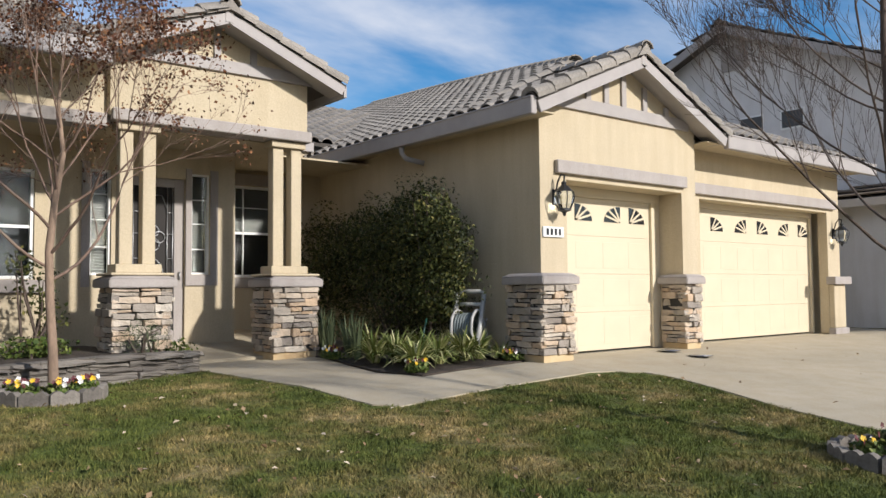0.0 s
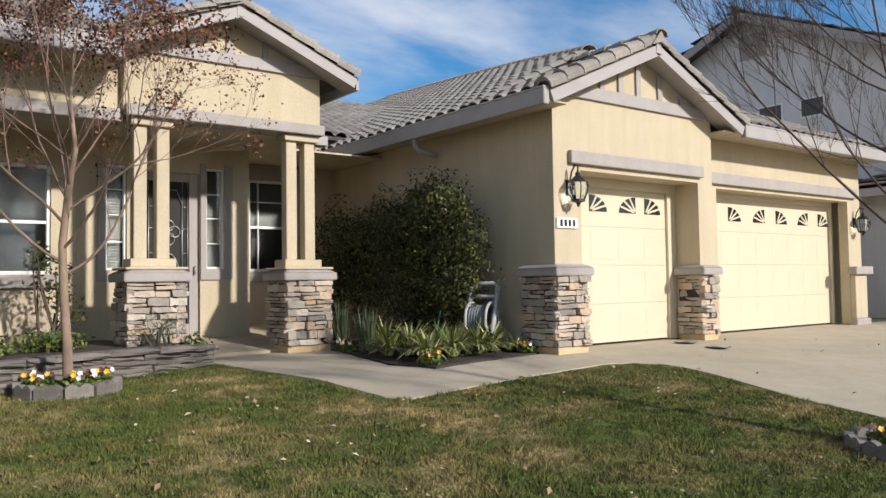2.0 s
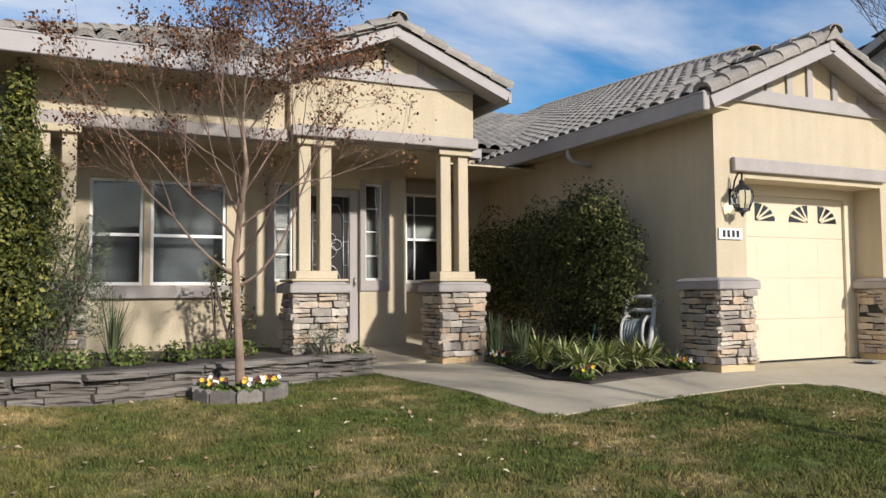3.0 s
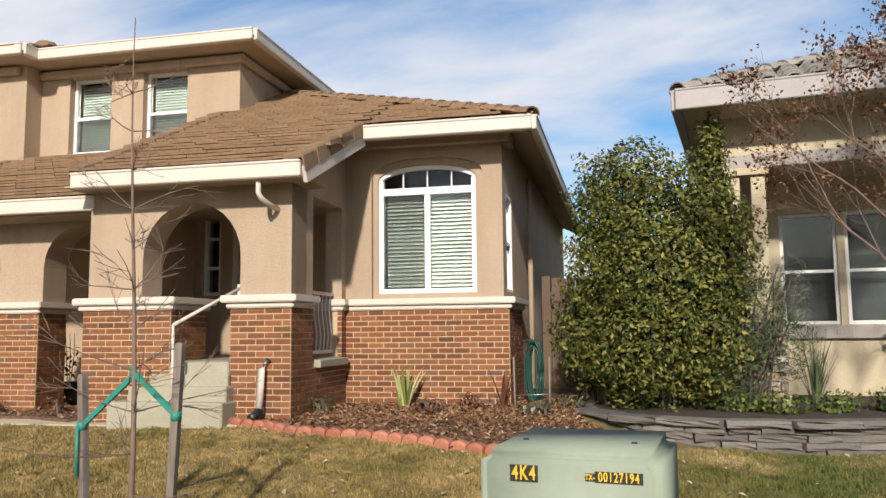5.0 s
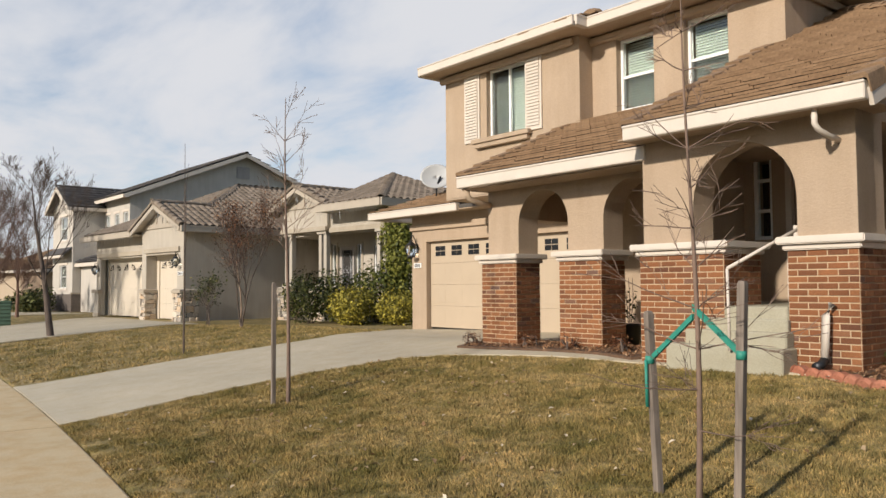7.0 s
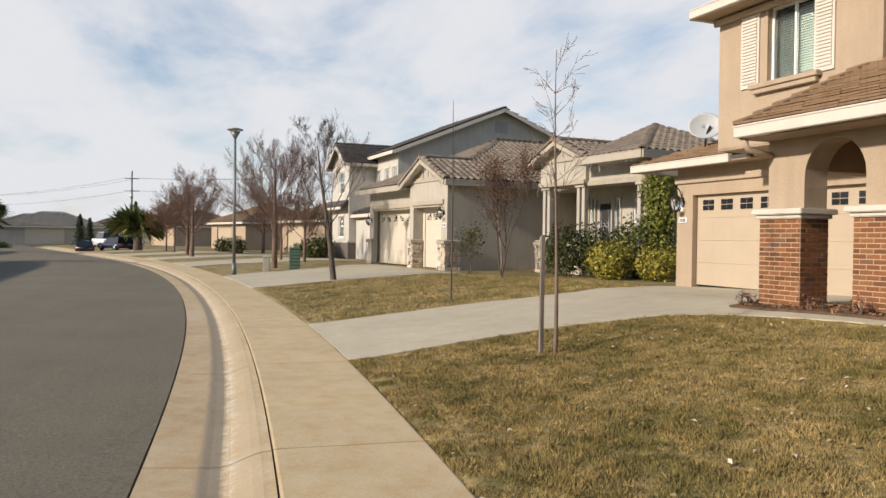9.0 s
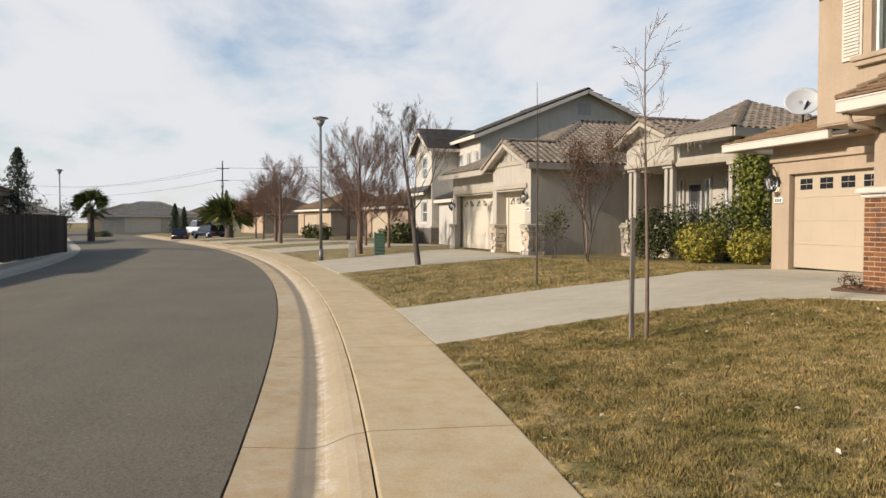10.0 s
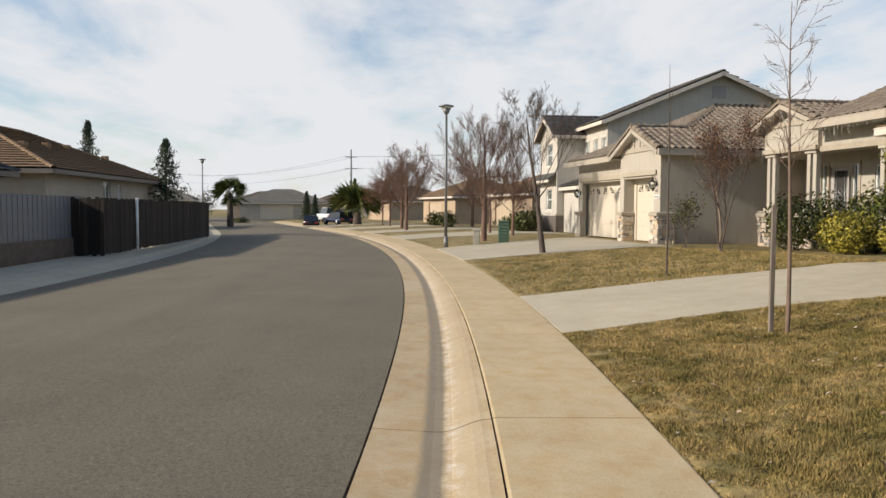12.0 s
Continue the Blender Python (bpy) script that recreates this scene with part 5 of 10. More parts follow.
def front_door(x0, x1, z0, z1, y):
    """A grey screen door with a scrolled iron grille before a dark entry."""
    f = 0.16
    bm = bmesh.new()
    for a, b in (((x0, y, z0), (x0 + f, y + 0.05, z1)), ((x1 - f, y, z0), (x1, y + 0.05, z1)), ((x0 + f, y, z0), (x1 - f, y + 0.05, z0 + 0.2)), ((x0 + f, y, z1 - 0.14), (x1 - f, y + 0.05, z1))):
        add_box(bm, a, b)
    door = part("front_door", bevelled(bm, 0.006), TRIM_GREY, CUR["ob"], "grey screen door with a scrolled iron grille")
    # solid sheet; its dark colour stands in for the dim entry behind the mesh
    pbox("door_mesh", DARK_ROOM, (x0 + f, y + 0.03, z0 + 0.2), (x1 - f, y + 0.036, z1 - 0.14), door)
    cx, w, h = (x0 + x1) / 2, (x1 - x0) / 2 - f, z1 - z0
    def ring(c, rx, rz, n=20):
        return [(c[0] + rx * math.cos(2 * math.pi * k / n), y - 0.002, c[1] + rz * math.sin(2 * math.pi * k / n)) for k in range(n + 1)]
    zc = (z0 + z1) / 2 + 0.05
    for c, rx, rz in (((cx, zc - 0.45), w * 0.55, 0.42), ((cx, zc + 0.2), 0.1, 0.1), ((cx - 0.1, zc + 0.32), 0.09, 0.09), ((cx + 0.1, zc + 0.32), 0.09, 0.09), ((cx, zc + 0.42), 0.09, 0.09)):
        tube("scroll", PALE_METAL, ring(c, rx, rz), 0.008, door, seg=5)
    for u in (-0.92, -0.66, 0.66, 0.92):
        tube("grille_bar", PALE_METAL, [(cx + u * w, y - 0.002, z0 + 0.2), (cx + u * w, y - 0.002, z1 - 0.14)], 0.008, door, seg=5)
    for z in (0.55, 0.95, 1.35, 1.75, 2.1):
        for s in (-1, 1):
            tube("grille_bar", PALE_METAL, [(cx + s * 0.92 * w, y - 0.002, z0 + z), (cx + s * 0.66 * w, y - 0.002, z0 + z)], 0.007, door, seg=5)
    tube("grille_bar", PALE_METAL, [(cx - 0.66 * w, y - 0.002, z1 - 0.5), (cx - 0.4 * w, y - 0.002, z1 - 0.28), (cx + 0.4 * w, y - 0.002, z1 - 0.28), (cx + 0.66 * w, y - 0.002, z1 - 0.5)], 0.008, door, seg=5)
    tube("door_handle", PALE_METAL, [(x1 - 0.08, y - 0.04, z0 + 1.0), (x1 - 0.08, y - 0.04, z0 + 1.14)], 0.012, door, seg=6)
    return door


ranch("ranch_house", Matrix.Translation((8.07, 7.94, 0.59)), 1.0, "cream stucco single-storey house with stone piers and grey tile roof", CREAM, TRIM_GREY, WOOD_GREY, DOOR_CREAM, (BARREL, (TILE_GREY, TILE_GREY_I)), True)
ranch("ranch_house", Matrix.Translation((-31.24, 7.60, 0.41)) @ Matrix.Rotation(radians(12.3), 4, "Z"), -1.0, "taupe stucco single-storey house with stone piers, further along the street", TAUPE, TRIM_TAUPE, WOOD_CREAM, DOOR_TAUPE, (BARREL, (TILE_TAUPE, TILE_TAUPE_I)), False)

# ---- the two-storey house with brick piers ----
def moulded_cap(x0, x1, y0, y1, z, mat, over=0.09, parent=None):
    """A two-step moulding on top of brickwork."""
    bm = bmesh.new()
    add_box(bm, (x0 - over * 0.45, y0 - over * 0.45, z), (x1 + over * 0.45, y1 + over * 0.45, z + 0.06))
    add_box(bm, (x0 - over, y0 - over, z + 0.06), (x1 + over, y1 + over, z + 0.14))
    bevelled(bm, 0.012, 2)
    return part("moulding", bm, mat, parent or CUR["ob"], "white two-step moulding")


def brick_pier(x0, x1, y0, y1, z0, z1, faces, seed, most, label="red brick pier under a white moulding"):
    core = pbox("brick_pier", MORTAR, (x0 + 0.001, y0 + 0.001, z0 - 0.3), (x1 - 0.001, y1 - 0.001, z1), label=label)
    ms = []
    for k, (axis, face) in enumerate(faces):
        at = {("x", -1): y0, ("y", -1): x0, ("y", 1): x1, ("x", 1): y1}[(axis, face)]
        u0, u1 = (x0, x1) if axis == "x" else (y0, y1)
        bricks(ms, axis, at, face, u0, u1, z0 - 0.13, z1, seed=seed + k)
    lay("brick", BRICK_ME, ms, BRICK, BRICK_I, core, most)
    return core


REFLECTOR = plain("grey_dish_paint", (0.42, 0.43, 0.43), 0.5, 0.04, 4.0, relief=0.0)


def tudor_house():
    TH = radians(7.8)
    O = (-8.0, 10.0, 0.8)
    hs = house("two_storey_house", Matrix.Rotation(TH, 4, "Z") @ Matrix.Translation(O), O, 1.0, "tan stucco two-storey house with brick piers and brown tile roof")
    C0, C1 = 2.04, 2.18
    # bay: brick below, arched window above
    core = pbox("brick_wall", MORTAR, (-3.54, 9.911, 0.5), (-1.421, 10.3, C0), label="red brick base of the bay")
    ms = []
    bricks(ms, "x", 9.91, -1, -3.54, -1.42, 0.80, C0, seed=1)
    bricks(ms, "y", -1.42, 1, 9.91, 11.2, 0.80, C0, seed=2)
    lay("brick", BRICK_ME, ms, BRICK, BRICK_I, core, 200)
    pbox("brick_wall", MORTAR, (-1.8, 10.3, 0.5), (-1.421, 11.2, C0))
    wall("wall", TAN, "y", -1.48, -0.22, [(11.2, 20.5, 0.5, 0.5, C1, C1)])
    moulded_cap(-3.47, -1.42, 9.91, 10.3, C0, WHITE_TRIM)
    moulded_cap(-1.9, -1.42, 10.45, 11.2, C0, WHITE_TRIM)
    W0, W1, ZB, ZS, RISE = -3.12, -1.83, 2.25, 3.73, 0.18
    top = 4.46
    cells = cells_with(-3.54, -1.48, C1, ZS, [(W0, W1, ZB, ZS)])
    cells += [(-3.54, W0, ZS, ZS, top, top), (W1, -1.48, ZS, ZS, top, top)] + arch_cells(W0, W1, ZS, top, RISE)
    wall("wall", TAN, "x", 9.98, 0.22, cells)
    # raised frame of plaster round the window, with its own arch
    fr = [(-3.54, -3.19, C1, C1, top, top), (-1.735, -1.48, C1, C1, top, top)] + arch_cells(-3.19, -1.735, 3.80, top, 0.2)
    wall("window_surround", TAN, "x", 9.905, 0.073, fr)
    pbox("frieze", TAN, (-3.54, 9.80, 4.12), (-1.36, 9.902, 4.27), off=0.02)
    pbox("frieze", TAN, (-1.478, 9.93, 4.10), (-1.36, 10.25, 4.24), off=0.02)
    wall("wall", TAN, "y", -1.48, -0.22, cells_with(10.2, 20.5, C1, 4.46, [(10.22, 10.76, 2.26, 3.54)]) )
    window("window", "y", -1.50, 10.22, 10.76, 2.26, 3.54, -1, rails=(2.9,), blind=BLIND_B, frame_w=0.04, back=DARK_ROOM)
    arched_window(W0, W1, ZB, ZS, RISE, 10.03)
    # right flank of the porch: brick, opening with a railing, plaster above
    core = pbox("brick_wall", MORTAR, (-3.9, 8.8, 0.5), (-3.541, 9.93, 1.42), label="low red brick wall under the railing")
    ms = []
    bricks(ms, "y", -3.54, 1, 8.17, 9.92, 0.78, 1.36, seed=5)
    bricks(ms, "y", -3.54, 1, 8.17, 8.80, 1.36, C0, seed=6)
    bricks(ms, "y", -3.54, 1, 9.74, 9.92, 1.36, C0, seed=7)
    lay("brick", BRICK_ME, ms, BRICK, BRICK_I, core, 120)
    pbox("brick_jamb", MORTAR, (-3.9, 9.75, 1.42), (-3.541, 9.93, C0))
    pbox("sill", STEP_CONC, (-3.92, 8.84, 1.36), (-3.46, 9.78, 1.45), off=0.008)
    moulded_cap(-3.9, -3.54, 9.74, 9.9, C0, WHITE_TRIM, 0.07)
    wall("wall", TAN, "y", -3.54, -0.22, [(8.17, 8.78, C1, C1, 3.5, 3.75), (8.78, 9.75, 3.35, 3.35, 3.75, 4.2), (9.75, 9.98, C1, C1, 4.2, 4.3)])
    wavy_railing(-3.66, 8.84, 9.72, 1.47, 2.24)
    # pier and arches of the entry
    brick_pier(-4.25, -3.54, 8.17, 8.80, 0.9, C0, [("x", -1), ("y", -1)], 10, 90)
    moulded_cap(-4.25, -3.54, 8.17, 8.72, C0, WHITE_TRIM)
    brick_pier(-6.10, -4.98, 8.17, 8.95, 0.88, C0, [("x", -1), ("y", 1)], 14, 120)
    moulded_cap(-6.10, -4.98, 8.17, 8.95, C0, WHITE_TRIM)
    A0, A1 = -5.36, -4.15
    pc = [(-6.05, A0, C1, C1, 3.52, 3.52), (A1, -3.54, C1, C1, 3.52, 3.52)] + arch_cells(A0, A1, 2.62, 3.52, 0.62)
    pc += [(A0, A0 + 0.0005, C1, C1, 2.62, 2.62)]
    wall("arch_wall", TAN, "x", 8.19, 0.4, pc)
    # arcade beside the drive
    brick_pier(-9.57, -8.80, 8.73, 9.25, 0.80, C0, [("x", -1), ("y", 1), ("y", -1)], 20, 110)
    brick_pier(-7.92, -7.16, 8.73, 9.25, 0.82, C0, [("x", -1), ("y", 1), ("y", -1)], 24, 110)
    moulded_cap(-9.57, -8.80, 8.73, 9.25, C0, WHITE_TRIM)
    moulded_cap(-7.92, -7.16, 8.73, 9.25, C0, WHITE_TRIM)
    zt = 3.40
    ac = [(-9.45, -8.78, C1, C1, zt, zt), (-7.78, -7.14, C1, C1, zt, zt), (-6.14, -6.05, C1, C1, zt, zt)] + arch_cells(-8.78, -7.78, 2.62, zt, 0.5) + arch_cells(-7.14, -6.14, 2.62, zt, 0.5)
    wall("arch_wall", TAN, "x", 8.77, 0.42, ac)
    wall("arch_wall", TAN, "y", -9.45, 0.35, [(9.19, 12.1, 2.75, 2.75, zt, zt)])
    # inner walls of the porch, front door, window behind the arcade
    wall("wall", TAN, "x", 10.9, 0.2, cells_with(-9.45, -6.05, 0.7, 3.9, [(-7.3, -6.45, 1.75, 3.3)]))
    window("window", "x", 10.95, -7.3, -6.45, 1.75, 3.3, 1, rails=(2.5,), back=DARK_CURTAIN)
    wall("wall", TAN, "y", -6.05, -0.2, [(8.95, 11.1, 0.8, 0.8, 3.6, 3.6)])
    wall("wall", TAN, "x", 10.5, 0.2, cells_with(-6.05, -3.54, 1.4, 3.9, [(-5.92, -5.64, 2.3, 3.55), (-5.45, -4.5, 1.46, 3.5)]))
    window("window", "x", 10.55, -5.92, -5.64, 2.3, 3.55, 1, rails=(2.7, 3.12), frame_w=0.05, back=DARK_ROOM)
    fd = pbox("front_door", BROWN_ST, (-5.37, 10.56, 1.47), (-4.58, 10.62, 3.42), off=0.01, label="brown panelled front door")
    for x0, x1, z0, z1 in ((-5.27, -5.03, 1.62, 2.3), (-4.92, -4.68, 1.62, 2.3), (-5.27, -5.03, 2.42, 3.3), (-4.92, -4.68, 2.42, 3.3)):
        pbox("door_panel", BROWN_ST, (x0, 10.545, z0), (x1, 10.558, z1), fd, off=0.006)
    for x0, x1, z0, z1 in ((-5.45, -5.37, 1.46, 3.5), (-4.58, -4.5, 1.46, 3.5), (-5.37, -4.58, 3.42, 3.5)):
        pbox("door_frame", WHITE_TRIM, (x0, 10.49, z0), (x1, 10.6, z1))
    tube("door_knob", PALE_METAL, [(-4.66, 10.52, 2.4), (-4.66, 10.56, 2.4)], 0.03, fd)
    slab("porch_floor", STEP_CONC, [(-6.05, 8.35, 1.46), (-3.56, 8.35, 1.46), (-3.56, 10.6, 1.46), (-6.05, 10.6, 1.46)], 0.6)
    slab("porch_ceiling", TAN, [(-9.4, 8.9, 3.42), (-3.6, 8.5, 3.42), (-3.6, 10.9, 3.42), (-9.4, 10.9, 3.42)], 0.03)
    st = thing_part("steps", "three pale concrete steps to the porch")
    for yf, yb, z, xl, xr in ((7.86, 8.165, 1.04, -5.54, -4.17), (8.0, 8.166, 1.2, -5.38, -4.2), (8.09, 8.167, 1.33, -5.18, -4.23), (8.15, 8.352, 1.457, -4.975, -4.255)):
        pbox("step", STEP_CONC, (xl, yf, 0.55), (xr, yb, z), st, off=0.015)
    tube("handrail", WHITE_TRIM, [(-4.72, 7.80, 1.86), (-4.30, 8.5, 2.28)], 0.02)
    tube("handrail_post", WHITE_TRIM, [(-4.72, 7.82, 1.0), (-4.72, 7.80, 1.86)], 0.016)
    tube("porch_post", WHITE_TRIM, [(-4.52, 8.9, 1.46), (-4.52, 8.9, 2.35)], 0.03)
    # garage
    gy, gz0 = 12.1, 0.71
    wall("wall", TAN, "x", gy, 0.2, cells_with(-15.86, -9.45, 0.4, 3.5, [(-15.3, -10.3, 0.4, 2.77)]))
    wall("wall", TAN, "y", -15.86, 0.2, [(12.3, 18, 0.3, 0.3, 3.5, 3.5)])
    pbox("door_frame", TAN, (-15.3, 12.2, 2.75), (-10.3, 12.3, 2.77))
    garage_door(-15.27, -10.32, gz0, 2.75, 12.22, DOOR_TAN, 4, (), squares=[-15.08 + 0.6 * i for i in range(8)])
    pbox("frieze", TAN, (-15.9, 12.04, 3.05), (-9.5, 12.098, 3.2), off=0.01)
    # upper storey, which overhangs the garage
    U0, U1 = 3.5, 6.13
    def upper(x0, x1, y, wins):
        wall("upper_wall", TAN, "x", y, 0.25, cells_with(x0, x1, U0, U1, [w[:4] for w in wins]))
    upper(-12.95, -9.47, 10.8, [(-11.68, -10.6, 4.62, 5.98)])
    window("window", "x", 10.92, -11.68, -10.6, 4.62, 5.98, 1, bars=(-11.14,), blind=BLIND_B, back=DARK_ROOM, screen=(-11.63, -11.165, 4.67, 5.93))
    for s0, s1 in ((-12.32, -11.86), (-10.58, -10.16)):
        sh = pbox("shutter", WHITE_TRIM, (s0, 10.765, 4.58), (s1, 10.798, 6.05), off=0.004, label="white louvred shutter")
        for k in range(22):
            z = 4.66 + k * 0.0605
            pbox("louvre", WHITE_TRIM, (s0 + 0.045, 10.745, z), (s1 - 0.045, 10.763, z + 0.042), sh)
    pbox("window_sill", TAN, (-12.02, 10.66, 4.52), (-10.42, 10.798, 4.61), off=0.01)
    pbox("window_sill", TAN, (-11.95, 10.70, 4.43), (-10.48, 10.798, 4.52), off=0.01)
    upper(-9.47, -5.72, 11.15, [(-8.74, -7.97, 4.68, 5.94), (-7.40, -6.62, 4.68, 5.94)])
    for x0, x1 in ((-8.74, -7.97), (-7.40, -6.62)):
        window("window", "x", 11.29, x0, x1, 4.68, 5.94, 1, rails=(5.28,), blind=BLIND_B, back=DARK_ROOM, screen=(x0 + 0.05, x1 - 0.05, 4.73, 5.255))
    pbox("wall_nib", TAN, (-9.47, 10.8, 4.2), (-9.27, 11.15, U1))
    wall("upper_wall", TAN, "y", -12.95, 0.25, [(11.05, 17.5, U0, U0, U1, U1)])
    wall("upper_wall", TAN, "y", -5.72, -0.25, [(11.4, 17.5, U0, U0, U1, U1)])
    slab("overhang_soffit", TAN, [(-12.95, 10.8, U0 + 0.02), (-9.47, 10.8, U0 + 0.02), (-9.47, 12.2, U0 + 0.02), (-12.95, 12.2, U0 + 0.02)], 0.04)
    pbox("frieze", TAN, (-13.05, 10.70, 5.93), (-9.37, 10.798, 6.07), off=0.03)
    pbox("frieze", TAN, (-9.27, 11.05, 5.93), (-5.62, 11.148, 6.07), off=0.03)
    pbox("frieze", TAN, (-5.718, 11.15, 5.93), (-5.62, 17.0, 6.07), off=0.03)
    # eaves: white boards with plain soffits
    def eave(a, b, z, h, depth):
        gutter_run(WHITE_TRIM, (*a, z - 0.01), (*b, z - 0.01), h - 0.035)
    for a, b in (((-13.22, 10.31), (-8.95, 10.31)), ((-8.95, 10.31), (-8.95, 10.63)), ((-8.95, 10.63), (-5.25, 10.63)), ((-5.25, 10.63), (-5.25, 18.0)), ((-13.22, 18.0), (-13.22, 10.31))):
        eave(a, b, 6.26, 0.2, 0.5)
    slab("eave_soffit", TAN, [(-13.2, 10.33, 6.11), (-8.97, 10.33, 6.11), (-8.97, 10.65, 6.11), (-5.27, 10.65, 6.11), (-5.27, 17.9, 6.11), (-13.2, 17.9, 6.11)], 0.02)
    t, tm = FLAT, (TILE_BROWN, TILE_BROWN_I)
    kU = 0.33
    roof("roof", [(-13.26, 10.29, 6.14), (-8.93, 10.29, 6.14), (-9.4, 14.2, 6.14 + kU * 3.91), (-9.5, 14.2, 6.14 + kU * 3.91)], t, tm, wide=0.3, gauge=0.19)
    roof("roof", [(-8.93, 10.62, 6.15), (-5.23, 10.62, 6.15), (-9.0, 14.2, 6.15 + kU * 3.58), (-9.3, 14.2, 6.15 + kU * 3.58)], t, tm, wide=0.3, gauge=0.19)
    roof("roof", [(-5.23, 10.62, 6.15), (-5.23, 18.0, 6.15), (-9.0, 14.2, 6.15 + kU * 3.58)], t, tm, wide=0.3, gauge=0.19)
    roof("roof", [(-13.26, 18.0, 6.14), (-13.26, 10.29, 6.14), (-9.5, 14.2, 6.14 + kU * 3.91)], t, tm, wide=0.3, gauge=0.19)
    tube("roof_vent", tm[0], [(-9.35, 11.3, 6.4), (-9.35, 11.3, 6.60), (-9.35, 11.3, 6.65), (-9.35, 11.3, 6.67)], [0.2, 0.2, 0.15, 0.05])
    # entry and bay roof, one slope broken by a verge
    k = 0.47
    zq = lambda y: 3.50 + k * (y - 7.77)
    Q = [(-5.97, 7.77, zq(7.77)), (-3.32, 7.77, zq(7.77)), (-3.2, 9.37, zq(9.37)), (-3.2, 10.97, zq(10.97)), (-5.72, 13.0, zq(13.0)), (-5.72, 11.4, zq(11.4)), (-5.97, 11.4, zq(11.4))]
    roof("roof", Q, t, tm, most=300, wide=0.3, gauge=0.19)
    zb = zq(9.37)
    verge((-5.98, 7.8, zq(7.8)), (-5.98, 11.13, zq(11.13)), (-1, 0), VERGE_FLAT, tm)
    roof("roof", [(-3.2, 9.37, zb), (-1.05, 9.37, zb), (-3.2, 10.97, zq(10.97))], t, tm, most=120, wide=0.3, gauge=0.19, lift=0.03)
    roof("roof", [(-1.05, 9.37, zb), (-1.05, 20.5, zb), (-5.6, 20.5, zq(12.75)), (-5.6, 12.75, zq(12.75))], t, tm, most=60, wide=0.3, gauge=0.19)
    hipcap = lambda a, b: caps(a, b, tm, most=60, size=0.85)
    hipcap((-1.05, 9.37, zb + 0.02), (-5.6, 12.75, zq(12.75) + 0.02))
    verge((-3.27, 7.77, zq(7.77)), (-3.15, 9.37, zq(9.37)), (1, 0), VERGE_FLAT, tm)
    eave((-5.97, 7.75), (-3.25, 7.75), zq(7.77) + 0.05, 0.2, 0.4)
    eave((-3.2, 9.36), (-1.03, 9.36), zb + 0.05, 0.2, 0.4)
    eave((-1.03, 9.34), (-1.03, 20.4), zb + 0.05, 0.2, 0.4)
    beam("barge_board", WHITE_TRIM, (-3.24, 7.75, zq(7.77) - 0.02), (-3.14, 9.37, zq(9.37) - 0.02), 0.045, 0.17)
    slab("eave_soffit", TAN, [(-3.3, 9.4, zb - 0.12), (-1.05, 9.4, zb - 0.12), (-1.48, 9.98, zb + 0.11), (-3.3, 9.98, zb + 0.11)], 0.02)
    slab("eave_soffit", TAN, [(-1.05, 9.4, zb - 0.12), (-1.05, 20.3, zb - 0.12), (-1.48, 20.3, zb + 0.11), (-1.48, 9.98, zb + 0.11)], 0.02)
    slab("eave_soffit", TAN, [(-6.1, 7.78, 3.42), (-3.3, 7.78, 3.42), (-3.3, 8.6, 3.42), (-6.1, 8.6, 3.42)], 0.02)
    za = lambda y: 3.33 + 0.44 * (y - 8.24)
    roof("roof", [(-9.52, 8.24, za(8.24)), (-6.0, 8.24, za(8.24)), (-6.0, 11.1, za(11.1)), (-9.5, 11.1, za(11.1)), (-9.5, 10.8, za(10.8))], t, tm, most=200, wide=0.3, gauge=0.19)
    eave((-9.53, 8.22), (-6.0, 8.22), za(8.24) + 0.05, 0.2, 0.4)
    beam("barge_board", WHITE_TRIM, (-9.54, 8.24, za(8.24)), (-9.5, 10.8, za(10.8)), 0.045, 0.15)
    slab("eave_soffit", TAN, [(-9.5, 8.26, 3.2), (-6.1, 8.26, 3.2), (-6.1, 8.8, 3.2), (-9.5, 8.8, 3.2)], 0.02)
    verge((-9.53, 8.26, za(8.26)), (-9.5, 10.78, za(10.78)), (-1, 0), VERGE_FLAT, tm)
    zg = lambda y: 3.49 + 0.36 * (y - 11.6)
    roof("roof", [(-16.95, 11.6, zg(11.6)), (-12.9, 11.6, zg(11.6)), (-12.9, 16.0, zg(16)), (-13.5, 16.0, zg(16))], t, tm, wide=0.3, gauge=0.19)
    eave((-16.98, 11.58), (-13.5, 11.58), 3.54, 0.2, 0.4)
    eave((-16.98, 17.0), (-16.98, 11.58), 3.54, 0.2, 0.4)
    slab("eave_soffit", TAN, [(-16.9, 11.62, 3.42), (-12.6, 11.62, 3.42), (-12.6, 12.1, 3.42), (-16.9, 12.1, 3.42)], 0.02)
    # rain pipes
    tube("downspout", WHITE_TRIM, [(-3.76, 7.80, 3.40), (-3.76, 7.80, 3.24), (-3.74, 7.83, 3.18), (-3.71, 8.0, 3.13), (-3.70, 8.19, 3.11)], 0.03)
    dp = tube("downpipe", WHITE_TRIM, [(-3.78, 8.10, 1.5), (-3.83, 8.07, 1.38), (-3.85, 8.07, 0.95)], 0.04, label="short cream rain pipe with a black elbow")
    tube("elbow", DARK_METAL, [(-3.85, 8.07, 0.95), (-3.86, 8.0, 0.9), (-3.88, 7.93, 0.88)], 0.046, dp)
    tube("downspout", TAN, [(-9.42, 8.28, 3.2), (-9.42, 8.33, 3.05), (-9.4, 8.55, 2.99), (-9.38, 8.75, 2.97)], 0.045)
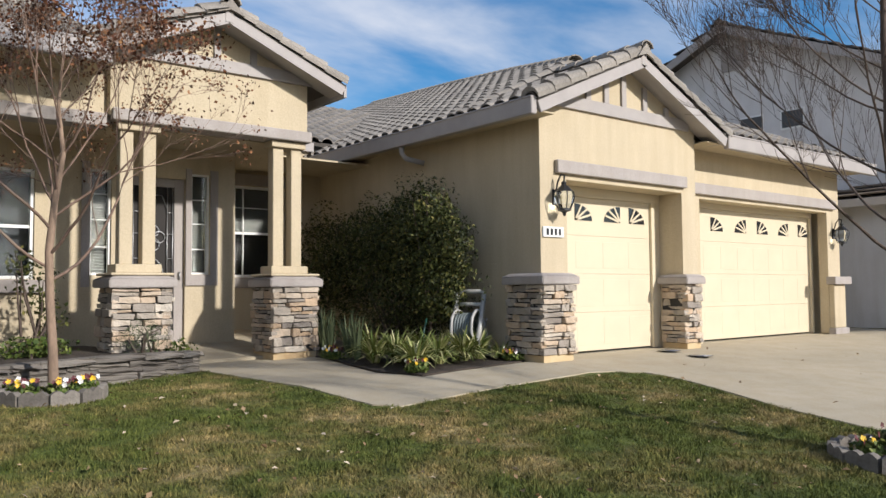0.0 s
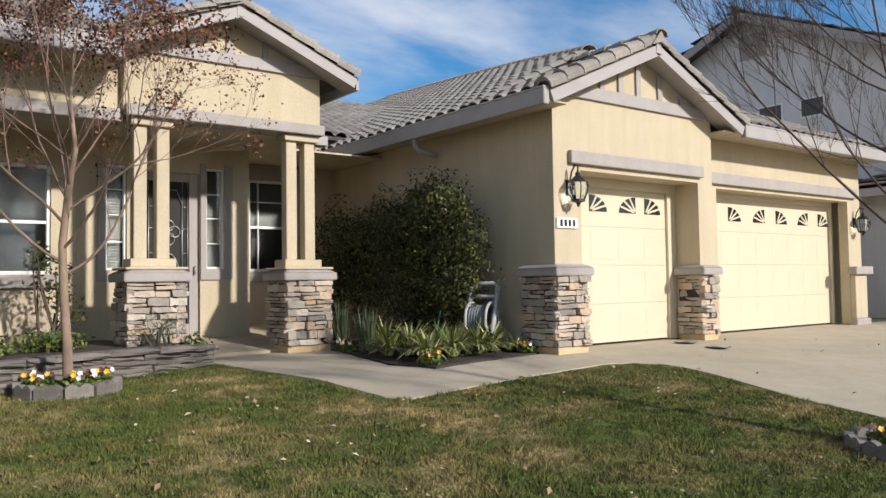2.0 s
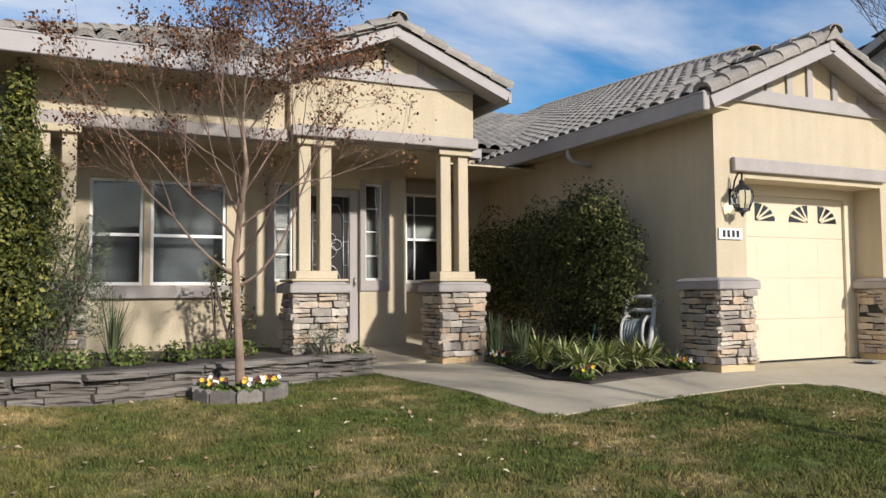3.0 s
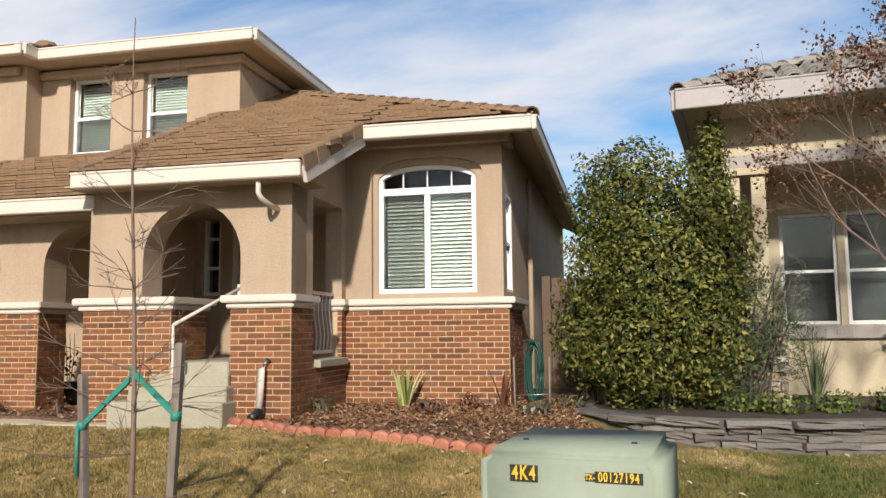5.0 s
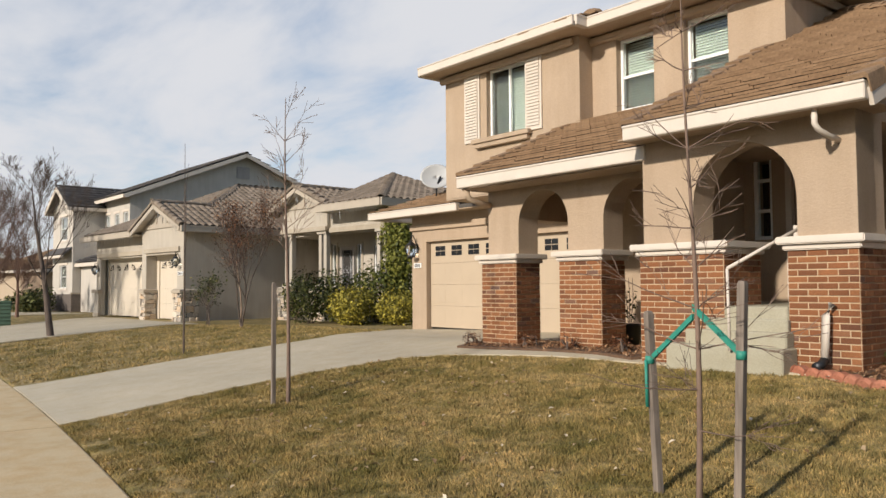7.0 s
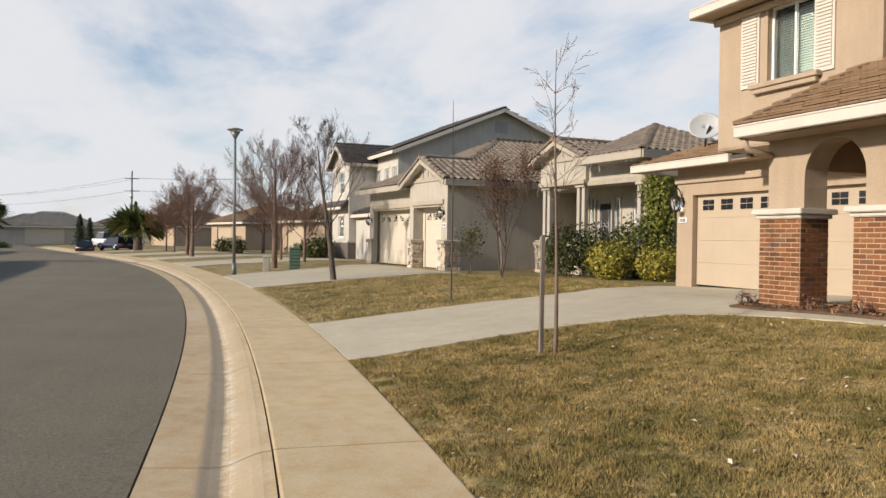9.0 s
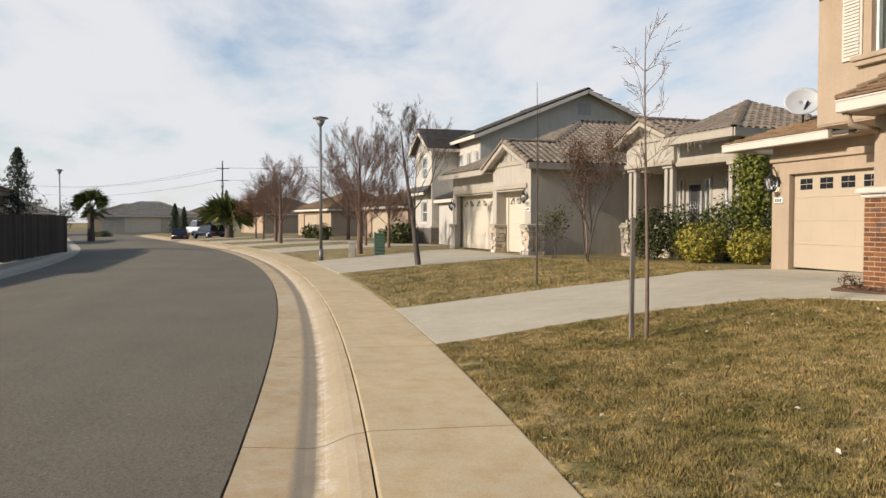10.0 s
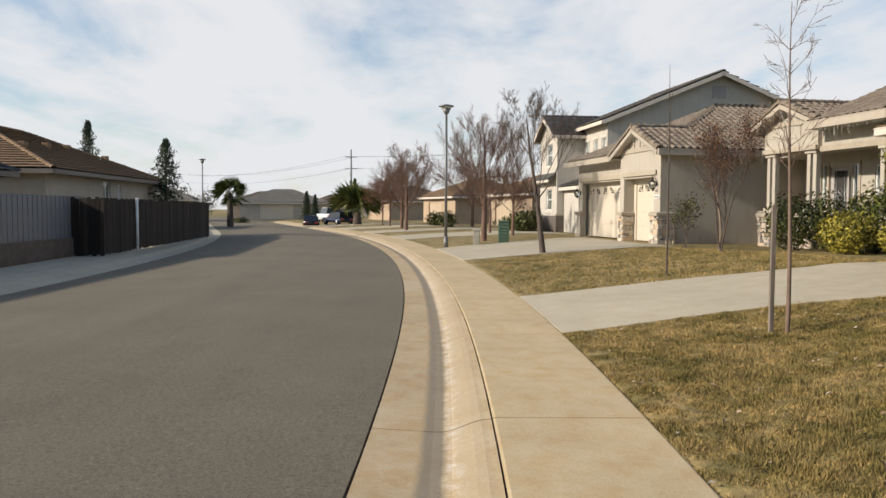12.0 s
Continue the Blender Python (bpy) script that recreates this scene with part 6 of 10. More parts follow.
    tube("downpipe", TAN, [(-1.40, 12.2, 4.1), (-1.40, 12.2, 0.9)], 0.04)
    lantern((-15.66, 12.1, 2.62), -1)
    number_plate((-15.62, 12.085, 2.2), 0.28, 0.12)
    # satellite dish on the garage roof
    d = thing("satellite_dish", hs.matrix_world @ Matrix.Translation(loc((-15.4, 12.5, zg(12.5)))), "grey satellite dish on a short mast above the garage roof", "satellite dish")
    bm = bmesh.new()
    rings = []
    for r in (0.0001, 0.12, 0.24, 0.36, 0.42):
        rings.append([bm.verts.new((r * math.cos(2 * math.pi * a / 20) * 0.95, -0.02 - 0.45 * r * r + 0.12, r * math.sin(2 * math.pi * a / 20) * 0.8)) for a in range(20)])
    for a, b in zip(rings, rings[1:]):
        for i in range(20):
            bm.faces.new((a[i], a[(i + 1) % 20], b[(i + 1) % 20], b[i]))
    got = bmesh.ops.extrude_face_region(bm, geom=bm.faces[:])
    bmesh.ops.translate(bm, vec=(0, 0.02, 0), verts=[v for v in got["geom"] if isinstance(v, bmesh.types.BMVert)])
    dish = part("reflector", bm, REFLECTOR, d, "", True)
    dish.matrix_basis = Matrix.Translation((0, 0, 0.62)) @ Matrix.Rotation(radians(50), 4, "Z") @ Matrix.Rotation(radians(-20), 4, "X")
    tube("mast", DARK_METAL, [(0, 0, 0.0), (0, 0.02, 0.35), (0.05, 0.1, 0.6)], 0.025, d, plan=False)
    return hs


def arched_window(x0, x1, z0, zs, rise, y):
    """The bay's window: two sliding lights under a four-pane segmental fanlight."""
    f, zt = 0.06, 3.575
    bm = bmesh.new()
    add_box(bm, (x0, y - 0.02, z0), (x0 + f, y + 0.06, zs))
    add_box(bm, (x1 - f, y - 0.02, z0), (x1, y + 0.06, zs))
    add_box(bm, (x0 + f, y - 0.02, z0), (x1 - f, y + 0.06, z0 + f))
    add_box(bm, (x0 + f, y - 0.02, zt - 0.045), (x1 - f, y + 0.06, zt + 0.045))
    mid, half = (x0 + x1) / 2, (x1 - x0) / 2
    n = 16
    def arc(u, d):
        return zs + (rise - d) * math.sqrt(max(0, 1 - ((u - mid) / half) ** 2))
    for k in range(n):
        ua, ub = mid - half * math.cos(math.pi * k / n), mid - half * math.cos(math.pi * (k + 1) / n)
        quad = [(ua, arc(ua, 0) - 0.055), (ub, arc(ub, 0) - 0.055), (ub, arc(ub, 0) + 0.004), (ua, arc(ua, 0) + 0.004)]
        a = [bm.verts.new(loc((u, y - 0.02, z))) for u, z in quad]
        b = [bm.verts.new(loc((u, y + 0.06, z))) for u, z in quad]
        bm.faces.new(a); bm.faces.new(b[::-1])
        for i in range(4):
            bm.faces.new((a[i], b[i], b[(i + 1) % 4], a[(i + 1) % 4]))
    win = part("window", bm, VINYL, CUR["ob"], "white arched window with lowered blinds")
    for i in (1, 2, 3):
        u = x0 + (x1 - x0) * i / 4
        pbox("glazing_bar", VINYL, (u - 0.008, y + 0.005, zt + 0.045), (u + 0.008, y + 0.03, arc(u, 0) - 0.04), win)
    pbox("mullion", VINYL, (mid - 0.035, y - 0.01, z0 + f), (mid + 0.035, y + 0.05, zt - 0.045), win)
    pn = pbox("pane", GLASS, (x0 + f, y + 0.03, z0 + f), (x1 - f, y + 0.036, zt - 0.045), win)
    pn.visible_shadow = False
    bm = bmesh.new()
    vs = [bm.verts.new(loc((u, y + 0.034, z))) for u, z in [(x0 + f, zt + 0.04)] + [(mid - (half - f) * math.cos(math.pi * k / n), arc(mid - (half - f) * math.cos(math.pi * k / n), 0) - 0.03) for k in range(n + 1)] + [(x1 - f, zt + 0.04)]]
    bm.faces.new(vs)
    pn = part("pane", bm, GLASS, win)
    pn.visible_shadow = False
    bm = bmesh.new()
    z = zt - 0.07
    while z > z0 + f:
        for v in add_box(bm, (x0 + f + 0.01, y + 0.11, z - 0.003), (x1 - f - 0.01, y + 0.165, z)):
            v.co.z += 0.82 * (v.co.y - loc((0, y + 0.13, 0)).y)
        z -= 0.05
    pbox("insect_screen", SCREEN, (x0 + f, y + 0.008, z0 + f), (mid - 0.036, y + 0.012, zt - 0.046), win)
    tagged(part("blind", bm, BLIND_B, win, "pale slatted blinds"), kind="stuff")
    # dark sheet in place of the unlit room
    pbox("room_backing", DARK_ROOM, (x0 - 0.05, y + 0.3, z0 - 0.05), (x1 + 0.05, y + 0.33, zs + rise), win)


def wavy_railing(x, y0, y1, z0, z1):
    """A white railing panel of upright wavy bars."""
    r = thing_part("railing", "white railing of wavy upright bars")
    for z in (z0 + 0.06, z1):
        pbox("rail", WHITE_TRIM, (x - 0.02, y0, z - 0.02), (x + 0.02, y1, z + 0.02), r)
    n = 7
    for k in range(n):
        y = y0 + 0.06 + (y1 - y0 - 0.12) * k / (n - 1)
        pts = [(x, y + 0.045 * math.sin(2 * math.pi * j / 14), z0 + 0.06 + (z1 - z0 - 0.06) * j / 14) for j in range(15)]
        tube("bar", WHITE_TRIM, pts, 0.011, r, seg=5)


tudor_house()

# ---- planting: leaves, stems, blades ----
def leaf_mesh(name, pos, nrm, size, seed, slim=0.5, fold=0.25, vary=0.45):
    """Pointed leaves, each of two folded halves, one at every place, facing about along nrm."""
    rs = np.random.RandomState(seed)
    n = len(pos)
    a = nrm + rs.normal(0, 0.55, (n, 3))
    a /= np.linalg.norm(a, axis=1)[:, None] + 1e-9
    r = rs.normal(0, 1, (n, 3))
    u = np.cross(a, r)
    u /= np.linalg.norm(u, axis=1)[:, None] + 1e-9
    v = np.cross(a, u)
    s = size * (1 + vary * rs.uniform(-1, 1, n))[:, None]
    tip, base = pos + u * s * 0.5, pos - u * s * 0.5
    l, q = pos + v * s * slim * 0.5 + a * s * fold * 0.3, pos - v * s * slim * 0.5 + a * s * fold * 0.3
    verts = np.stack([base, l, tip, q], 1).reshape(-1, 3)
    k = np.arange(n)[:, None] * 4
    faces = np.concatenate([k + [0, 1, 2], k + [0, 2, 3]], 1).reshape(-1, 3)
    return tri_mesh(name, verts, faces)


def tri_mesh(name, verts, faces):
    me = bpy.data.meshes.new(name)
    me.vertices.add(len(verts)); me.vertices.foreach_set("co", np.ascontiguousarray(verts, dtype=np.float32).ravel())
    me.loops.add(faces.size); me.loops.foreach_set("vertex_index", np.ascontiguousarray(faces, dtype=np.int32).ravel())
    me.polygons.add(len(faces)); me.polygons.foreach_set("loop_start", np.arange(0, faces.size, 3, dtype=np.int32))
    me.update(); me.validate()
    return me


def cloud(n, blobs, seed, skin=0.55):
    """Places and outward ways in a heap of ellipsoids (centre, radii), most of them near the skin, clumped."""
    rs = np.random.RandomState(seed)
    vol = np.array([b[1][0] * b[1][1] * b[1][2] for b in blobs]) ** 0.7
    pick = rs.choice(len(blobs), n, p=vol / vol.sum())
    d = rs.normal(0, 1, (n, 3))
    d /= np.linalg.norm(d, axis=1)[:, None]
    r = 1 - np.abs(rs.normal(0, 1 - skin, n)) * 0.6
    lump = 1 + 0.16 * np.sin(5 * d[:, 0] + 3 * pick) * np.sin(4 * d[:, 1] + pick) + 0.12 * np.sin(9 * d[:, 2] + 5 * d[:, 0])
    c, rad = np.array([b[0] for b in blobs], float)[pick], np.array([b[1] for b in blobs], float)[pick]
    p = c + d * rad * (r * lump).clip(0.05, 1.35)[:, None]
    return p, d


def skin_tube(chains, seg=5):
    """One mesh of many tapering stems: chains of (points, radii)."""
    vs, fs, o = [], [], 0
    for pts, rad in chains:
        pts = np.array(pts, float)
        m = len(pts)
        d = np.gradient(pts, axis=0)
        d /= np.linalg.norm(d, axis=1)[:, None] + 1e-9
        ref = np.where(np.abs(d[:, 2:3]) > 0.9, [[1.0, 0, 0]], [[0, 0, 1.0]])
        s = np.cross(d, ref); s /= np.linalg.norm(s, axis=1)[:, None] + 1e-9
        t = np.cross(d, s)
        ang = 2 * np.pi * np.arange(seg) / seg
        ring = pts[:, None] + (s[:, None] * np.cos(ang)[None, :, None] + t[:, None] * np.sin(ang)[None, :, None]) * np.array(rad)[:, None, None]
        vs.append(ring.reshape(-1, 3))
        i, j = np.meshgrid(np.arange(m - 1), np.arange(seg), indexing="ij")
        a, b = o + i * seg + j, o + i * seg + (j + 1) % seg
        fs.append(np.stack([a, b, b + seg], -1).reshape(-1, 3)); fs.append(np.stack([a, b + seg, a + seg], -1).reshape(-1, 3))
        o += m * seg
    return np.concatenate(vs), np.concatenate(fs)


def grow(seed, start, way, length, r0, depth, spread=0.75, up=0.12, kids=(3, 5), shrink=(0.5, 0.72), wob=0.1, first=0.35, taper=0.35, rmin=0.0018):
    """Limbs by chance: (points, radii) of a stem and all that grows from it, and the tips."""
    rnd = random.Random(seed)
    out, tips = [], []

    def stem(p, w, ln, r, dep):
        n = max(4, int(ln / 0.18)) if dep > 1 else 4
        pts, rad, q, d = [], [], Vector(p), Vector(w).normalized()
        for k in range(n + 1):
            pts.append(tuple(q)); rad.append(max(rmin, r * (1 - (1 - taper) * k / n)))
            d = (d + Vector((rnd.uniform(-wob, wob), rnd.uniform(-wob, wob), rnd.uniform(-wob, wob) + up * 0.35))).normalized()
            q = q + d * ln / n
        out.append((pts, rad))
        if dep <= 0:
            tips.append(pts[-1])
            return
        for _ in range(rnd.randint(*kids)):
            f = rnd.uniform(first, 1.0)
            k = min(n, int(f * n))
            base = Vector(pts[k])
            dd = (Vector(pts[min(k + 1, n)]) - Vector(pts[max(k - 1, 0)])).normalized()
            side = dd.cross(Vector((rnd.uniform(-1, 1), rnd.uniform(-1, 1), rnd.uniform(-1, 1)))).normalized()
            nd = (dd + side * rnd.uniform(0.5, 1.1) * spread + Vector((0, 0, up))).normalized()
            stem(base, nd, ln * rnd.uniform(*shrink) * (1.15 - 0.35 * f), rad[k] * rnd.uniform(0.45, 0.7), dep - 1)
        tips.append(pts[-1])

    stem(start, way, length, r0, depth)
    return out, tips


def tree(name, at, label, trunk, limbs, bark, leaves=None, seg=6, category="tree", group="", twig=None):
    """A tree at a place: trunk, limbs (each with all its twigs) and, where it has them, leaves; all are given about its foot."""
    ob = thing(name, Matrix.Translation(at), label, category, group)
    v, f = skin_tube(trunk, 9)
    part_mesh("trunk", tri_mesh("trunk", v, f), bark, ob, "", True)
    for limb in limbs:
        v, f = skin_tube(limb, seg)
        part_mesh("limb", tri_mesh("limb", v, f), twig or bark, ob, "", True)
    if leaves:
        me, mat, lab = leaves
        tagged(part_mesh("leaves", me, mat, ob, lab), kind="stuff")
    return ob


LEAF_HEDGE = leafy("glossy_hedge_leaf", [(0.0, (0.026, 0.036, 0.009)), (0.5, (0.075, 0.088, 0.019)), (0.85, (0.155, 0.158, 0.034)), (1.0, (0.27, 0.235, 0.06))], 0.4)
LEAF_SUN = leafy("shrub_leaf", [(0.0, (0.015, 0.022, 0.008)), (0.6, (0.045, 0.056, 0.014)), (0.93, (0.10, 0.105, 0.028)), (1.0, (0.22, 0.19, 0.06))], 0.4)
LEAF_DARK = leafy("dark_shrub_leaf", [(0.0, (0.018, 0.025, 0.009)), (0.55, (0.055, 0.066, 0.018)), (0.9, (0.125, 0.13, 0.035)), (1.0, (0.22, 0.19, 0.06))], 0.4)
LEAF_VINE = leafy("vine_leaf", [(0.0, (0.05, 0.062, 0.012)), (0.5, (0.12, 0.13, 0.025)), (1.0, (0.26, 0.25, 0.05))])
LEAF_YELLOW = leafy("yellow_green_leaf", [(0.0, (0.06, 0.055, 0.012)), (0.45, (0.19, 0.165, 0.025)), (0.8, (0.34, 0.28, 0.04)), (1.0, (0.5, 0.42, 0.07))])
LEAF_BROWN = leafy("withered_leaf", [(0.0, (0.042, 0.018, 0.011)), (0.5, (0.12, 0.052, 0.03)), (0.85, (0.22, 0.10, 0.05)), (1.0, (0.34, 0.18, 0.085))], 0.7, 0.2)
LEAF_STRAP = leafy("strap_leaf", [(0.0, (0.06, 0.10, 0.02)), (0.4, (0.19, 0.225, 0.055)), (0.75, (0.42, 0.43, 0.17)), (1.0, (0.64, 0.60, 0.33))], 0.4)
LEAF_GREY = leafy("grey_green_leaf", [(0.0, (0.05, 0.07, 0.035)), (1.0, (0.14, 0.17, 0.085))])
LEAF_PLANT = leafy("bedding_leaf", [(0.0, (0.04, 0.07, 0.015)), (0.6, (0.10, 0.14, 0.03)), (1.0, (0.2, 0.22, 0.06))])
LEAF_PINE = leafy("conifer_needle", [(0.0, (0.018, 0.03, 0.016)), (1.0, (0.06, 0.08, 0.04))])
LEAF_PALM = leafy("palm_frond", [(0.0, (0.05, 0.07, 0.018)), (0.8, (0.12, 0.14, 0.035)), (1.0, (0.25, 0.22, 0.08))])
PETAL_Y = plain("yellow_petal", (0.80, 0.50, 0.02), 0.6, 0.1, 20.0, relief=0.0)
PETAL_W = plain("white_petal", (0.80, 0.79, 0.76), 0.6, 0.05, 20.0, relief=0.0)
PETAL_M = plain("maroon_petal", (0.10, 0.015, 0.02), 0.6, 0.1, 20.0, relief=0.0)
PETAL_R = plain("red_petal", (0.5, 0.05, 0.03), 0.6, 0.1, 20.0, relief=0.0)
TIE = plain("green_tie", (0.02, 0.22, 0.16), 0.6, 0.1, 20.0, relief=0.0)
HOSE = plain("green_hose", (0.01, 0.06, 0.042), 0.4, 0.1, 20.0, relief=0.0)
HOSE_GREY = plain("grey_hose", (0.16, 0.19, 0.19), 0.45, 0.1, 20.0, relief=0.0)
REEL = plain("grey_plastic", (0.42, 0.42, 0.40), 0.5, 0.05, 8.0, relief=0.0)
CABINET = plain("sage_green_cabinet", (0.275, 0.315, 0.23), 0.75, 0.07, 3.0, grain=25.0, relief=0.05)
YELLOW = plain("yellow_decal", (0.75, 0.46, 0.02), 0.6, 0.03, 5.0, relief=0.0)
BLACK = plain("black_decal", (0.015, 0.014, 0.013), 0.6, 0.03, 5.0, relief=0.0)


def shrub(name, at, blobs, n, size, leaf, label, seed, slim=0.5, stems=6, category="shrub", skin=0.55, group=""):
    ob = thing(name, Matrix.Translation(at), label, category, group)
    p, d = cloud(n, blobs, seed, skin)
    p[:, 2] = np.maximum(p[:, 2], 0.03)
    tagged(part_mesh("leaves", leaf_mesh("leaves", p, d, size, seed, slim), leaf, ob), kind="stuff")
    rnd = random.Random(seed)
    for k in range(stems):
        c, r = rnd.choice(blobs)
        end = Vector(c) + Vector((rnd.uniform(-0.6, 0.6) * r[0], rnd.uniform(-0.6, 0.6) * r[1], rnd.uniform(0.0, 0.7) * r[2]))
        a = Vector((rnd.uniform(-0.15, 0.15), rnd.uniform(-0.15, 0.15), -0.05))
        m = (a + end) / 2 + Vector((rnd.uniform(-0.1, 0.1), rnd.uniform(-0.1, 0.1), 0.1))
        v, f = skin_tube([([tuple(a), tuple(m), tuple(end)], [0.02, 0.014, 0.006])])
        part_mesh("stem", tri_mesh("stem", v, f), BARK_DARK, ob)
    return ob


def straps(name, at, n, length, seed, label, mat=LEAF_STRAP, wide=0.022, arch=0.9, spread=1.0, category="plant", stiff=0.0, group="", low=0.25):
    """A clump of arching strap leaves."""
    rs = np.random.RandomState(seed)
    az, ln = rs.uniform(0, 2 * np.pi, n), length * rs.uniform(0.6, 1.1, n)
    out = rs.uniform(low, 1.0, n) * spread
    vs, fs, seg = [], [], 5
    for k in range(n):
        d, s = np.array([np.cos(az[k]), np.sin(az[k]), 0]), np.array([-np.sin(az[k]), np.cos(az[k]), 0])
        b = d * rs.uniform(0, 0.06)
        o = len(vs)
        for j in range(seg + 1):
            t = j / seg
            p = b + d * ln[k] * out[k] * t * (0.55 + 0.45 * t) * 0.8 + np.array([0, 0, ln[k] * (t * (1.05 - 0.3 * out[k]) - arch * out[k] * 0.75 * t * t * (1 - stiff))])
            w = wide * (1 - t ** 2.2) * 0.5 + 0.001
            vs += [p - s * w, p + s * w]
        for j in range(seg):
            a = o + 2 * j
            fs += [(a, a + 1, a + 3), (a, a + 3, a + 2)]
    ob = thing(name, Matrix.Translation(at), label, category, group)
    vs = np.array(vs); vs[:, 2] = np.maximum(vs[:, 2], 0.01)
    tagged(part_mesh("leaves", tri_mesh("leaves", vs, np.array(fs)), mat, ob), kind="stuff")
    return ob


def pansies(at, r, n, seed, label):
    """A low clump of leaves with flat five-petalled flowers."""
    ob = thing("pansies", Matrix.Translation(at), label, "flowers", "pansies")
    rs = np.random.RandomState(seed)
    p, d = cloud(260, [((0, 0, 0.03), (r, r, 0.09))], seed)
    p[:, 2] = np.maximum(p[:, 2], 0.0)
    tagged(part_mesh("leaves", leaf_mesh("leaves", p, d, 0.05, seed, 0.6), LEAF_PLANT, ob), kind="stuff")
    mats = [PETAL_Y, PETAL_W, PETAL_M]
    for k in range(n):
        a, q = rs.uniform(0, 2 * np.pi), r * np.sqrt(rs.uniform(0, 1))
        bm = bmesh.new()
        c = bm.verts.new((0, 0, 0))
        for j in range(5):
            t0, t1, tm = (2 * np.pi * (j + e) / 5 for e in (0.05, 0.95, 0.5))
            w = [bm.verts.new((0.024 * np.cos(t) * s, -0.006 * s, 0.024 * np.sin(t) * s)) for t, s in ((t0, 0.9), (tm, 1.25), (t1, 0.9))]
            bm.faces.new((c, *w))
        fl = part("flower", bm, mats[(k * 7 + seed) % 3 if k % 5 else 2], ob)
        fl.matrix_basis = Matrix.Translation((q * np.cos(a), q * np.sin(a), 0.10 + rs.uniform(0, 0.05))) @ Matrix.Rotation(rs.uniform(-0.6, 0.6), 4, "Z") @ Matrix.Rotation(rs.uniform(-0.6, 0.2), 4, "X")
    return ob


def edging_ring(at, r, label, n=11):
    """A ring of low scalloped concrete edging blocks."""
    ob = thing("edging_ring", Matrix.Translation(at), label, "edging")
    bm = bmesh.new()
    w = 2 * math.pi * r / n
    top = [(-0.5 + i / 8, 0.11 + 0.035 * abs(math.sin(2 * math.pi * (i / 8)))) for i in range(9)]
    a = [bm.verts.new((u * w * 0.98, -0.035, -0.08)) for u, _ in top] + [bm.verts.new((u * w * 0.98, -0.035, z)) for u, z in top]
    for i in range(8):
        bm.faces.new((a[i], a[i + 1], a[9 + i + 1], a[9 + i]))
    got = bmesh.ops.extrude_face_region(bm, geom=bm.faces[:])
    bmesh.ops.translate(bm, vec=(0, 0.07, 0), verts=[v for v in got["geom"] if isinstance(v, bmesh.types.BMVert)])
    bmesh.ops.recalc_face_normals(bm, faces=bm.faces[:])
    me = bpy.data.meshes.new("edging_block"); bm.to_mesh(me); bm.free()
    me.materials.append(WALLBLOCK)
    for k in range(n):
        t = 2 * math.pi * k / n
        b = new("edging_block", me); b.parent = ob
        b.matrix_basis = Matrix.Rotation(t, 4, "Z") @ Matrix.Translation((0, -r, 0))
    part_mesh("soil", tri_mesh("soil", np.array([(0, 0, 0.09)] + [((r - 0.02) * math.cos(2 * math.pi * k / 24), (r - 0.02) * math.sin(2 * math.pi * k / 24), 0.05) for k in range(24)]), np.array([(0, k + 1, (k + 1) % 24 + 1) for k in range(24)])), SOIL, ob)
    return ob


def G(x, y, up=0.0):
    return (x, y, gz(x, y) + up)


# ---- first garden ----
# crape myrtle with a few withered leaves, in a ring of pansies
def crape_myrtle():
    pts = [(0.02, 0, -0.1), (0.0, 0.0, 0.5), (-0.03, 0.02, 1.0), (-0.05, 0.0, 1.5), (0.0, 0.02, 2.0), (0.07, 0.0, 2.5), (0.02, 0.02, 3.0), (0.05, 0, 3.5)]
    trunk = [(pts, [0.058, 0.048, 0.044, 0.041, 0.035, 0.026, 0.018, 0.009])]
    limbs, tips = [], []
    for k in range(17):
        f = 2.4 + 4.4 * k / 17
        i = int(f)
        p = Vector(pts[i]).lerp(Vector(pts[i + 1]), f - i)
        az = 2.4 * k + 0.3
        a, t = grow(40 + k, tuple(p), (math.cos(az), 0.75 * math.sin(az), 0.6 + 0.05 * k), 2.25 - 0.06 * k, 0.019 - 0.0007 * k, 3, spread=0.8, up=0.14, kids=(3, 5), shrink=(0.42, 0.66), wob=0.14)
        limbs.append(a); tips += t
    rs = np.random.RandomState(3)
    tips = np.array(tips)
    hub = tips[rs.choice(len(tips), min(len(tips), 760), replace=False)]
    p = hub[rs.randint(0, len(hub), 10500)] + rs.normal(0, 0.062, (10500, 3))
    me = leaf_mesh("leaves", p, rs.normal(0, 1, p.shape), 0.036, 4, 0.75, 0.6)
    tree("crape_myrtle", G(1.9, 8.75), "slender crape myrtle with sparse withered brown leaves", trunk, limbs, BARK, (me, LEAF_BROWN, "withered brown leaves and seed pods"), twig=BARK_TWIG)
    edging_ring(G(1.9, 8.7), 0.46, "grey scalloped concrete edging ring round the tree")
    for k, (dx, dy) in enumerate(((-0.28, -0.16), (-0.05, -0.26), (0.2, -0.2), (0.3, 0.02), (-0.3, 0.12))):
        pansies(G(1.9 + dx, 8.7 + dy, 0.08), 0.13, 9, 60 + k, "yellow, white and maroon pansies in the tree ring")


crape_myrtle()


